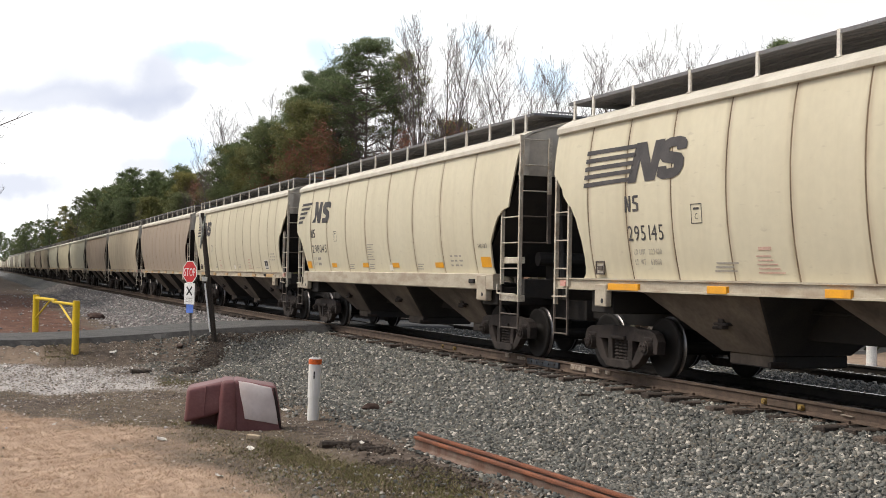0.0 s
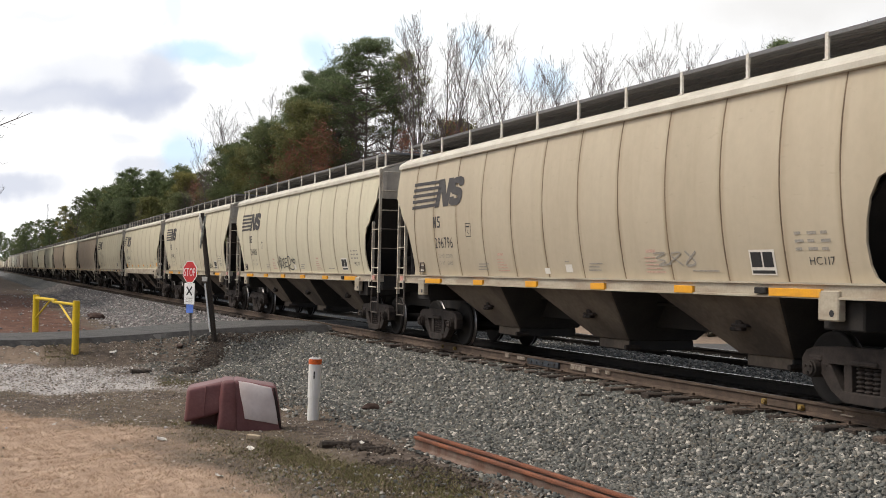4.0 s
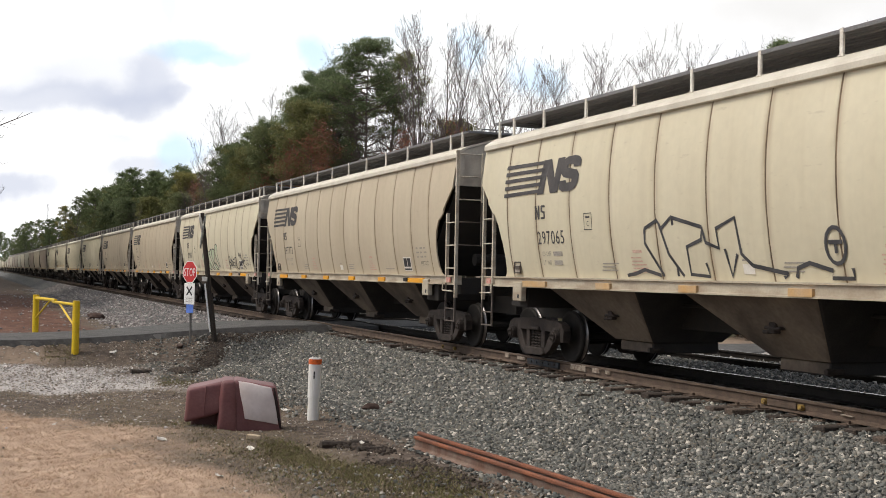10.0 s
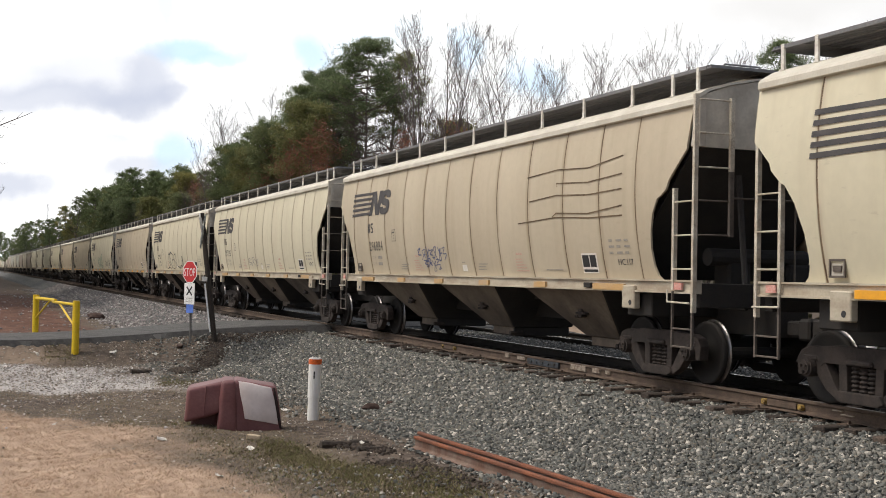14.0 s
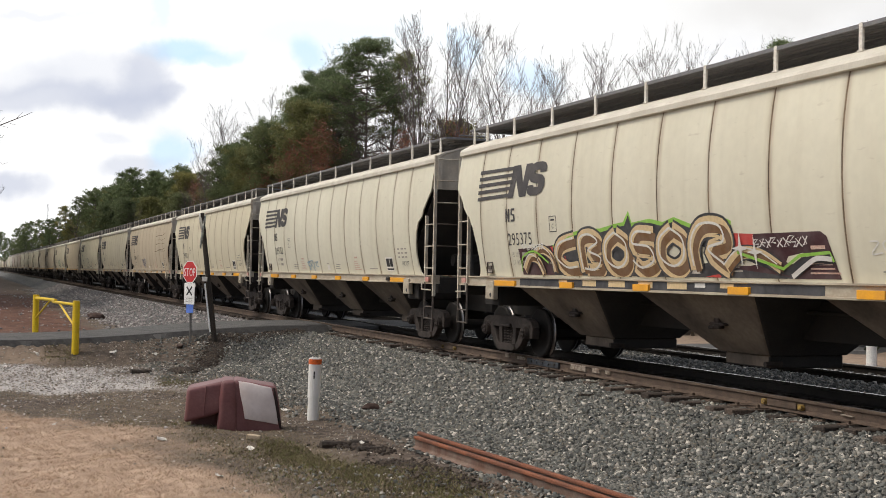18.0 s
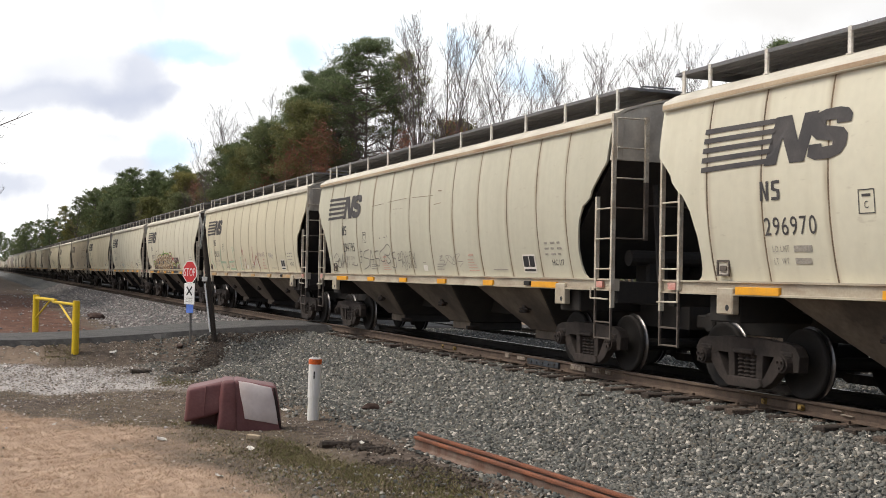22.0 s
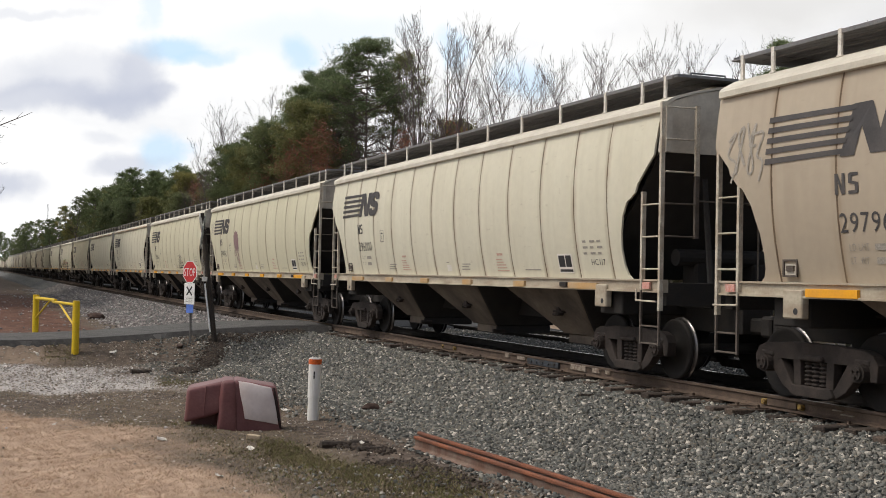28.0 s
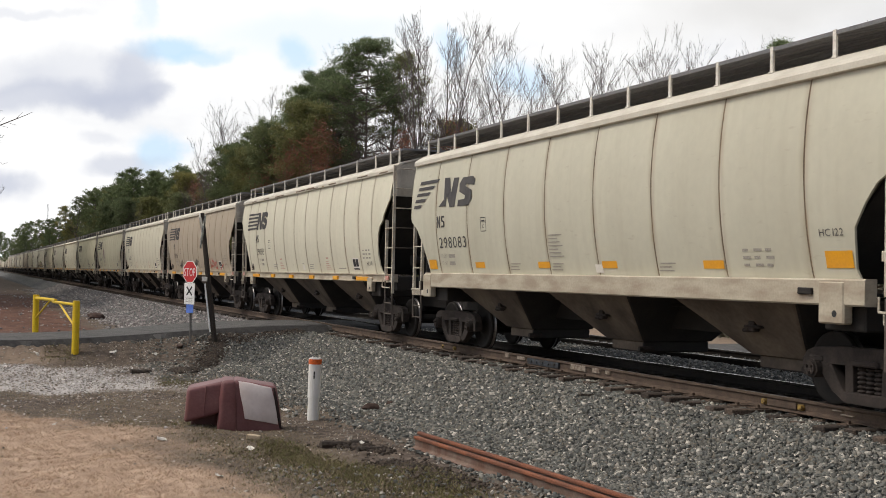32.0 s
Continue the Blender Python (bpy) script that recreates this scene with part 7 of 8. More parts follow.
def lump(name, x, y, size, material, label, category, seed=1, sink=0.2):
    rng = random.Random(seed)
    bm = bmesh.new()
    bmesh.ops.create_icosphere(bm, subdivisions=2, radius=1.0)
    for v in bm.verts:
        n = noise.noise(v.co * 1.7 + Vector((seed * 3.1, 0, 0)))
        v.co = Vector((v.co.x * size[0], v.co.y * size[1], v.co.z * size[2])) * (1 + 0.45 * n)
    ob = part(name, bm, material)
    ob.matrix_basis = pose(x, y, ground_at(x, y) + size[2] * (1 - 2 * sink), 0, 0, rng.uniform(0, 360))
    return tagged(ob, label, category)


def make_litter():
    paper = mat("litter_paper", (0.70, 0.67, 0.62), 0.8, 0, (0.52, 0.48, 0.42), 8, 0.5)
    brick = mat("rusty_scrap", (0.085, 0.052, 0.04), 0.9, 0, (0.05, 0.034, 0.028), 6, 0.6)
    rot = mat("dark_rusty_heap", (0.075, 0.045, 0.035), 0.95, 0, (0.045, 0.03, 0.026), 6, 0.7)
    bark = mat("old_log", (0.045, 0.036, 0.03), 0.95, 0, (0.09, 0.07, 0.055), 6, 0.7, 40, 0.3, 0.6, 30)
    pine = mat("pale_wood_scrap", (0.50, 0.40, 0.28), 0.8, 0, (0.36, 0.28, 0.19), 6, 0.5)
    def on_ground(px, py):
        lo, hi = 8.0, 60.0
        for _ in range(40):
            mid = (lo + hi) / 2
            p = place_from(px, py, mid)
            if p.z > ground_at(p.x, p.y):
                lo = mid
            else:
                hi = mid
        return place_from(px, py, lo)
    rng = random.Random(2)
    for px, py, w in ((286, 781, 0.14), (388, 846, 0.12), (443, 797, 0.13), (502, 728, 0.12), (640, 787, 0.10), (66, 629, 0.22), (200, 625, 0.18), (275, 628, 0.16), (110, 674, 0.14), (95, 755, 0.06)):
        p = on_ground(px, py)
        bm = bmesh.new()
        bmesh.ops.create_grid(bm, x_segments=4, y_segments=3, size=0.5)
        for v in bm.verts:
            v.co = Vector((v.co.x * w, v.co.y * w * 0.7, 0.25 * w * noise.noise(v.co * 3 + Vector((px, py, 0)))))
        r = bmesh.ops.extrude_face_region(bm, geom=bm.faces[:])
        bmesh.ops.translate(bm, vec=(0, 0, 0.006), verts=[g for g in r["geom"] if isinstance(g, bmesh.types.BMVert)])
        ob = part("paper_scrap", bm, paper)
        ob.matrix_basis = pose(p.x, p.y, ground_at(p.x, p.y) + 0.03, rng.uniform(10, 30), rng.uniform(-15, 15), rng.uniform(0, 90))
        tagged(ob, "crumpled whitish scrap of paper on the ground", "litter", "scattered litter")
    p = on_ground(448, 778)
    ob = part("wood_scrap", boxes((-0.10, 0.10, -0.06, 0.06, 0, 0.07), bevel=0.01), pine)
    ob.matrix_basis = pose(p.x, p.y, ground_at(p.x, p.y), 0, 6, -20)
    tagged(ob, "small pale block of wood on the grass", "wood scrap")
    for px, py, s, sd in ((655, 727, (0.10, 0.16, 0.09), 3), (690, 716, (0.05, 0.07, 0.04), 4), (318, 615, (0.1, 0.1, 0.06), 5)):
        p = on_ground(px, py)
        lump("rock", p.x, p.y, s, brick, "reddish brown lump of rock on ballast", "rock", sd)
    p = on_ground(170, 545)
    lump("scrap_heap", p.x, p.y, (0.36, 0.3, 0.26), rot, "rusty brown heap beside the far ballast", "scrap heap", 9, 0.3)
    # a rotten branch by the marker post, a stick and bits of bark on the stones
    for px, py, ln, r, a, lab in ((610, 789, 0.75, 0.055, 62, "dark rotten log on muddy ground"), (655, 797, 0.4, 0.04, 40, "dark rotten log on muddy ground"), (250, 661, 0.5, 0.07, -20, "dark chunk of bark on gravel"), (1050, 700, 0.5, 0.02, 30, "thin stick lying on ballast")):
        p = on_ground(px, py)
        bm = bmesh.new()
        n = 7
        rings = []
        for k in range(n + 1):
            q = Vector((-ln / 2 + ln * k / n, 0.12 * ln * noise.noise(Vector((k * 0.6, px, 0))), 0.05 * ln * noise.noise(Vector((k * 0.7, 0, py)))))
            rings.append([bm.verts.new(q + Vector((0, math.cos(a * 0.785), math.sin(a * 0.785))) * r * (1 - 0.06 * k) * (1 + 0.35 * noise.noise(Vector((k * 0.9, a * 1.3, px))))) for a in range(8)])
        for u, w in zip(rings, rings[1:]):
            for a in range(8):
                bm.faces.new((u[a], u[(a + 1) % 8], w[(a + 1) % 8], w[a]))
        bm.faces.new(rings[0][::-1])
        bm.faces.new(rings[-1])
        ob = part("log" if r > 0.03 else "stick", bm, bark)
        ob.matrix_basis = pose(p.x, p.y, ground_at(p.x, p.y) + r * 0.6, 0, 0, a)
        tagged(ob, lab, "log" if r > 0.03 else "stick")


# ---- trees ----
def tube(verts, faces, a, b, r0, r1, n=3):
    d = (b - a).normalized()
    u = d.orthogonal().normalized()
    v = d.cross(u)
    i = len(verts)
    for p, r in ((a, r0), (b, r1)):
        for k in range(n):
            t = 2 * math.pi * k / n
            verts.append(tuple(p + u * (r * math.cos(t)) + v * (r * math.sin(t))))
    for k in range(n):
        faces.append((i + k, i + (k + 1) % n, i + n + (k + 1) % n, i + n + k))


def grow(rng, verts, faces, tips, p, d, length, r, depth, up=0.25, spread=0.6):
    """A limb that bends, tapers and forks until it is a twig."""
    n = 3
    for i in range(n):
        q = p + d * (length / n)
        tube(verts, faces, p, q, r * (1 - 0.25 * i / n), r * (1 - 0.25 * (i + 1) / n), 4 if r > 0.06 else 3)
        p = q
        d = (d + Vector((rng.gauss(0, 0.06), rng.gauss(0, 0.06), up * 0.09))).normalized()
        if depth > 0 and i > 0:
            for _ in range(rng.choice((1, 1, 2))):
                e = (d + Vector((rng.gauss(0, spread), rng.gauss(0, spread), rng.gauss(up * 0.4, 0.2)))).normalized()
                grow(rng, verts, faces, tips, p, e, length * rng.uniform(0.5, 0.75), max(r * rng.uniform(0.4, 0.6), 0.0055), depth - 1, up, spread)
    tips.append((p, d))


def bare_tree_parts(seed, h=15.0, narrow=False):
    rng = random.Random(seed)
    tv, tf, cv, cf, tips = [], [], [], [], []
    p, d, r = Vector((0, 0, 0)), Vector((0, 0, 1)), h * 0.0072
    n = 16
    for i in range(n):
        q = p + d * (h * 0.92 / n)
        tube(tv, tf, p, q, r * (1 - i / n * 0.9), r * (1 - (i + 1) / n * 0.9), 6)
        p = q
        d = (d + Vector((rng.gauss(0, 0.05), rng.gauss(0, 0.05), 0.06))).normalized()
        if i > 3:
            for _ in range(2 if i < 14 else 3):
                a = rng.uniform(0, 6.28)
                s = 0.50 if narrow else 0.62
                e = Vector((math.cos(a) * s, math.sin(a) * s, rng.uniform(0.8, 1.5))).normalized()
                grow(rng, cv, cf, tips, p, e, h * (0.15 if narrow else 0.19) * (1.2 - i / n * 0.8) * rng.uniform(0.6, 1.2), r * (1 - i / n * 0.9) * 0.22 + 0.010, 3, 0.7, 0.40)
    return (tv, tf), (cv, cf), tips


def leaf_cloud(rng, tips, per, size, reach):
    """Small leaves round the ends of limbs."""
    verts, faces = [], []
    for p, d in tips:
        for _ in range(per):
            c = p + Vector((rng.gauss(0, reach), rng.gauss(0, reach), rng.gauss(0, reach * 0.7)))
            u = Vector((rng.gauss(0, 1), rng.gauss(0, 1), rng.gauss(0, 1))).normalized() * size * rng.uniform(0.6, 1.4)
            v = u.orthogonal().normalized() * size * 0.45
            i = len(verts)
            verts += [tuple(c - u), tuple(c + v), tuple(c + u)]
            faces.append((i, i + 1, i + 2))
    return verts, faces


def pine_parts(seed, h=18.0, crown=0.6, wide=3.6, open_=False):
    """A tapered trunk with whorls of limbs; needles sit in tufts near the limbs' ends."""
    rng = random.Random(seed)
    tv, tf, tips = [], [], []
    p, d, r = Vector((0, 0, 0)), Vector((0, 0, 1)), h * 0.012
    n = 20
    for i in range(n):
        q = p + d * (h / n)
        tube(tv, tf, p, q, r * (1 - i / n * 0.92), r * (1 - (i + 1) / n * 0.92), 6)
        p = q
        d = (d + Vector((rng.gauss(0, 0.03), rng.gauss(0, 0.03), 0.05))).normalized()
        t = (i + 1) / n
        if t > 1 - crown:
            s = (t - (1 - crown)) / crown
            reach = wide * (0.62 + 0.75 * s) * (1.1 - s) ** 0.55 if s < 1 else wide * 0.22
            for _ in range(5 if open_ else 6):
                a = rng.uniform(0, 6.28)
                e = Vector((math.cos(a), math.sin(a), rng.uniform(0.1, 0.6))).normalized()
                L = reach * rng.uniform(0.5, 1.15)
                m = p + e * L * 0.5 + Vector((0, 0, rng.uniform(-0.25, 0.25)))
                tip = p + e * L + Vector((0, 0, 0.2 * L * rng.uniform(0.2, 1)))
                tube(tv, tf, p, m, r * 0.22 * (1.1 - t) + 0.03, 0.03, 3)
                tube(tv, tf, m, tip, 0.03, 0.012, 3)
                bare = open_ and s < 0.62
                for w in (0.6, 0.8, 0.95, 1.05):
                    if bare and rng.random() < 0.84:
                        continue
                    c = m.lerp(tip, (w - 0.5) * 2) + Vector((rng.gauss(0, 0.30), rng.gauss(0, 0.30), rng.gauss(0.12, 0.2)))
                    tube(tv, tf, m.lerp(tip, (w - 0.55) * 1.6), c, 0.014, 0.006, 3)
                    tips.append(c)
                if bare:
                    for _ in range(7):
                        o = m.lerp(tip, rng.uniform(0, 1))
                        tube(tv, tf, o, o + Vector((rng.gauss(0, 0.5), rng.gauss(0, 0.5), rng.uniform(0.1, 0.8))), 0.012, 0.004, 3)
    return (tv, tf), needle_tufts(seed, tips, 104, 0.16, 0.28)


def needle_tufts(seed, tips, m, lo, hi):
    """Many thin blades round the middle of each tuft, thickest on its upper side."""
    g = np.random.default_rng(seed)
    n = len(tips) * m
    c = np.repeat(np.array([tuple(t) for t in tips]), m, 0)
    spread = np.repeat(g.uniform(lo, hi, len(tips)), m)[:, None]
    u = g.normal(0, 1, (n, 3)) + (0, 0, 0.4)
    u /= np.linalg.norm(u, axis=1)[:, None]
    v = np.cross(u, g.normal(0, 1, (n, 3)))
    v *= 0.022 / np.linalg.norm(v, axis=1)[:, None]
    o = c + g.normal(0, 1, (n, 3)) * spread * (1, 1, 0.65)
    k = np.repeat(g.uniform(0.16, 0.26, len(tips)), m)[:, None]
    verts = np.stack([o - v, o + v, o + u * k], 1).reshape(-1, 3).tolist()
    return verts, np.arange(n * 3).reshape(-1, 3).tolist()


def dome_pine_parts(seed, h=18.0, wide=4.0):
    """An old pine: a dense rounded top over long, nearly bare limbs with many dead twigs."""
    rng = random.Random(seed)
    tv, tf, tips = [], [], []
    p, d, r = Vector((0, 0, 0)), Vector((0, 0, 1)), h * 0.011
    n = 44
    for i in range(n):
        q = p + d * (h / n)
        tube(tv, tf, p, q, r * (1 - i / n * 0.9), r * (1 - (i + 1) / n * 0.9), 6)
        p = q
        d = (d + Vector((rng.gauss(0, 0.02), rng.gauss(0, 0.02), 0.05))).normalized()
        t = (i + 1) / n
        if t < 0.36:
            continue
        top = t > 0.74
        reach = wide * math.sqrt(max(0.03, 1 - ((t - 0.74) / 0.265) ** 2)) if top else wide * (0.95 + 0.25 * math.sin(t * 9))
        for _ in range(6 if top else 4):
            a = rng.uniform(0, 6.28)
            e = Vector((math.cos(a), math.sin(a), rng.uniform(-0.15, 0.22) if top else rng.uniform(0.05, 0.5))).normalized()
            L = reach * rng.uniform(0.45, 1.05)
            m = p + e * L * 0.5 + Vector((0, 0, rng.uniform(-0.15, 0.2)))
            tip = p + e * L + Vector((0, 0, 0.18 * L * rng.uniform(0.1, 1)))
            tube(tv, tf, p, m, r * 0.26 * (1.15 - t) + 0.025, 0.028, 4)
            tube(tv, tf, m, tip, 0.028, 0.012, 3)
            if top:
                for w in (0.45, 0.7, 0.85, 1.0):
                    tips.append(p.lerp(tip, w) + Vector((rng.gauss(0, 0.2), rng.gauss(0, 0.2), rng.gauss(0.1, 0.15))))
            else:
                for _ in range(11):
                    o = p.lerp(tip, rng.uniform(0.3, 1))
                    q2 = o + Vector((rng.gauss(0, 0.45), rng.gauss(0, 0.45), rng.uniform(0.0, 0.7)))
                    tube(tv, tf, o, q2, 0.014, 0.007, 3)
                    tube(tv, tf, q2, q2 + Vector((rng.gauss(0, 0.25), rng.gauss(0, 0.25), rng.uniform(0.1, 0.4))), 0.008, 0.004, 3)
                if rng.random() < (0.75 if t > 0.68 else 0.22):
                    tips.append(tip + Vector((0, 0, 0.1)))
                    tips.append(m.lerp(tip, 0.7) + Vector((0, 0, 0.15)))
    return (tv, tf), needle_tufts(seed, tips, 84, 0.14, 0.25)


def make_woods():
    bark = mat("pine_bark", (0.17, 0.14, 0.12), 0.95, 0, (0.11, 0.085, 0.07), 4, 0.6)
    greybark = mat("grey_bark", (0.15, 0.125, 0.11), 0.95, 0, (0.09, 0.075, 0.066), 3, 0.6)
    twig = mat("bare_twigs", (0.15, 0.12, 0.108), 0.95, 0, (0.095, 0.075, 0.068), 1, 0.6)
    needle = island_mat("pine_needles", [(0.075, 0.10, 0.05), (0.15, 0.185, 0.09), (0.27, 0.31, 0.16), (0.105, 0.135, 0.065), (0.20, 0.24, 0.115), (0.075, 0.09, 0.05)], 0.6, thin=0.5, vary=((0.95, 1.0, 1.0), (1.2, 1.18, 1.05)))
    olive = island_mat("olive_needles", [(0.07, 0.085, 0.04), (0.15, 0.17, 0.08), (0.24, 0.25, 0.13), (0.11, 0.12, 0.06), (0.19, 0.20, 0.10)], 0.7, thin=0.5, vary=((0.9, 1.0, 1.0), (1.6, 1.35, 0.95)))
    russet = island_mat("russet_leaves", [(0.17, 0.068, 0.045), (0.28, 0.11, 0.07), (0.18, 0.10, 0.075), (0.33, 0.15, 0.095), (0.10, 0.075, 0.06)], 0.9, thin=0.4)
    protos = {}

    def proto(key, tree_name, t, c, tm, cm, label, cat):
        ob = tagged(new(tree_name), label, cat, "woods beyond the track")
        part("trunk", t, tm, ob)
        part("crown", c, cm, ob)
        protos[key] = ob
        ob["used"] = 0
    for i in range(3):
        t, c = pine_parts(40 + i, 18.0, (0.62, 0.75, 0.8)[i], (3.2, 2.9, 4.2)[i], i == 2)
        proto(f"pine{i}", "pine_tree", t, c, bark, (needle, needle, olive)[i], ("tall dark green pine with an uneven crown", "dense dark green pine in the woods", "open crowned olive green pine")[i], "pine tree")
    t, c = dome_pine_parts(47)
    proto("pine3", "pine_tree", t, c, bark, needle, "old pine with a rounded dark green top and bare lower limbs", "pine tree")
    for i in range(4):
        t, c, tips = bare_tree_parts(70 + i, 15.0, i % 2 == 0)
        proto(f"bare{i}", "bare_tree", t, c, greybark, twig, "leafless grey-brown winter tree with fine twigs", "tree")
    rng = random.Random(77)
    t, c, tips = bare_tree_parts(91, 12.0)
    lv = leaf_cloud(rng, tips, 2, 0.13, 0.25)
    proto("oak0", "oak_tree", t, lv, greybark, russet, "winter oak with clinging russet leaves", "tree")
    t, c = pine_parts(55, 11.0, 0.9, 2.6)
    proto("cedar0", "cedar_tree", t, c, bark, olive, "bushy olive green cedar in the woods", "tree")
    heights = {"pine": 18.6, "bare": 15.4, "oak0": 12.0, "ceda": 11.5}

    def plant(px, top, depth, key, lean=0.0):
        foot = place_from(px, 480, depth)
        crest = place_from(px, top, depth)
        z = ground_at(foot.x, foot.y)
        k = (crest.z - z) / heights[key[:4]]
        src = protos[key]
        m = pose(foot.x, foot.y, z - 0.1, 0, lean, (px * 37) % 360)
        if src["used"]:
            ob = copy_thing(src, m)
        else:
            ob = src
            ob.matrix_basis = m
            src["used"] = 1
        ob.scale = (k, k, k)
    for px, top, dep, key in ((640, 63, 95, "pine3"), (688, 96, 99, "pine2"), (600, 118, 104, "pine1"), (578, 118, 104, "pine3"), (566, 138, 106, "pine0"), (545, 152, 104, "pine1"), (522, 174, 106, "pine0"), (499, 192, 108, "pine1"),
                             (480, 212, 110, "pine0"), (457, 234, 114, "pine1"), (436, 254, 118, "pine1"), (415, 262, 122, "cedar0"), (560, 190, 96, "cedar0"), (500, 230, 100, "cedar0"),
                             (450, 262, 108, "cedar0"), (1335, 72, 70, "pine1"), (820, 215, 95, "cedar0"), (545, 245, 90, "oak0"), (580, 255, 88, "oak0"), (700, 262, 86, "oak0"), (520, 275, 88, "oak0"),
                             (470, 285, 98, "oak0"), (770, 245, 84, "oak0")):
        plant(px, top, dep, key)
    for px, top, dep, key in ((722, 22, 90, "bare0"), (748, 14, 88, "bare2"), (772, 40, 92, "bare2"), (796, 36, 86, "bare0"), (815, 62, 90, "bare2"), (838, 130, 95, "bare1"), (708, 60, 96, "bare0"), (735, 70, 94, "bare2"), (862, 95, 80, "bare1"), (888, 62, 76, "bare3"), (915, 66, 78, "bare3"), (945, 95, 82, "bare1"),
                             (975, 130, 85, "bare3"), (1005, 105, 80, "bare0"), (1030, 125, 84, "bare1"), (1060, 110, 76, "bare3"), (1090, 88, 74, "bare1"), (1115, 78, 70, "bare3"), (1148, 76, 72, "bare1"), (1172, 92, 70, "bare0"),
                             (1205, 108, 72, "bare3"), (1240, 105, 74, "bare1"), (1265, 75, 70, "bare0"), (1290, 98, 74, "bare3"), (1380, 100, 72, "bare1"), (1440, 90, 72, "bare3"), (1500, 90, 70, "bare1"), (1560, 80, 70, "bare3"),
                             (383, 248, 122, "bare1"), (402, 225, 124, "bare3"), (420, 212, 122, "bare1"), (466, 164, 116, "bare3"), (372, 275, 140, "bare1"), (1046, 116, 80, "bare1"), (1102, 88, 74, "bare1"), (1132, 80, 72, "bare1"), (442, 192, 120, "bare1"), (410, 235, 120, "bare0"), (430, 215, 124, "bare3"), (392, 255, 126, "bare0"), (560, 112, 110, "bare3"), (700, 118, 100, "bare3"), (690, 150, 96, "bare1"), (675, 165, 94, "bare1"), (740, 160, 96, "bare1"), (625, 200, 102, "bare3"), (655, 190, 104, "bare1")):
        plant(px, top, dep, key)
    for px, top, dep, key in ((345, 298, 190, "pine1"), (325, 294, 196, "pine0"), (305, 297, 200, "pine1"), (282, 303, 206, "pine1"), (262, 304, 210, "pine0"), (243, 298, 206, "pine1"), (224, 305, 212, "pine1"), (205, 318, 220, "pine0"), (190, 326, 226, "pine1"), (172, 332, 230, "pine1"),
                             (158, 340, 236, "pine0"), (132, 350, 214, "pine2"), (118, 366, 250, "pine2"), (104, 384, 280, "pine1"), (88, 388, 290, "pine1"), (72, 390, 300, "pine0"), (55, 391, 310, "pine1"), (38, 396, 320, "pine0"), (22, 404, 340, "pine1"), (8, 410, 350, "pine1"), (-10, 412, 350, "pine0"),
                             (355, 325, 160, "bare1"), (335, 345, 170, "cedar0"), (300, 345, 180, "cedar0"), (265, 350, 190, "cedar0"), (230, 355, 195, "cedar0"), (365, 300, 150, "bare3"), (352, 318, 158, "bare1"), (340, 330, 162, "bare3"), (376, 296, 146, "bare1"), (388, 286, 138, "bare3"), (358, 335, 150, "oak0"), (398, 300, 128, "bare1"), (300, 362, 172, "bare1"), (255, 368, 182, "bare3"), (215, 378, 190, "bare1"), (200, 365, 205, "cedar0"), (165, 380, 215, "cedar0"), (130, 398, 240, "cedar0"), (390, 300, 130, "cedar0")):
        plant(px, top, dep, key)
    rng = random.Random(13)
    for i in range(40):
        px = 12 + i * 9
        top = 0.5 * (float(np.interp(px, (0, 60, 110, 160, 200, 240, 300, 350, 370), (415, 397, 388, 350, 326, 306, 304, 306, 330)))) * 2 + rng.uniform(4, 26)
        plant(px, top, float(np.interp(px, (0, 370), (330, 175))) + rng.uniform(-6, 14), rng.choice(("pine1", "pine0", "pine1", "cedar0")))
    for px, top, dep, key in ((-62, 330, 60, "bare3"), (-40, 320, 75, "bare0")):
        plant(px, top, dep, key, 4)
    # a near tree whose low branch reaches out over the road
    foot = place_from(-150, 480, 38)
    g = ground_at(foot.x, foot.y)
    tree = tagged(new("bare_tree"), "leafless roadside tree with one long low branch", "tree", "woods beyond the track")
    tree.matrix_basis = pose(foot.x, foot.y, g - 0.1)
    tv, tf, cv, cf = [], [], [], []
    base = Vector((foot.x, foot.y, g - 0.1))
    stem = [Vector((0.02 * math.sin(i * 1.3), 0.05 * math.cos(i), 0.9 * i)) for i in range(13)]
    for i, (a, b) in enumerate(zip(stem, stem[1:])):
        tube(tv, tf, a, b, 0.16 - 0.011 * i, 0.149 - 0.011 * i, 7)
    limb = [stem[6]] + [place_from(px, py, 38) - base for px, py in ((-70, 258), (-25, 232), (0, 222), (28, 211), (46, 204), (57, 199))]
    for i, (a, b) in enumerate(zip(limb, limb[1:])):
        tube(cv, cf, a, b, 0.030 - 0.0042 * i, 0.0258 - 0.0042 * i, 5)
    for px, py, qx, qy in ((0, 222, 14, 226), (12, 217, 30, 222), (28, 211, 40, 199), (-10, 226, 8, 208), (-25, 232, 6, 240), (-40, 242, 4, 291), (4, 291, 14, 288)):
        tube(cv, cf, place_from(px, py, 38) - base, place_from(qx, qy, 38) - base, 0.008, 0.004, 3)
    part("trunk", (tv, tf), greybark, tree)
    part("branch", (cv, cf), twig, tree)
    # trees out of view, added to shade the far train and block low skylight
    rng = random.Random(31)
    unseen_trees = [(-7.0 - rng.uniform(0, 2.5) + 0.018 * y, y, rng.uniform(1.3, 1.6)) for y in np.arange(88, 330, 7.5)]
    unseen_trees += [(-13.0 - rng.uniform(0, 4) + 0.012 * y, y + 2.5, rng.uniform(1.4, 1.75)) for y in np.arange(84, 330, 7.5)]
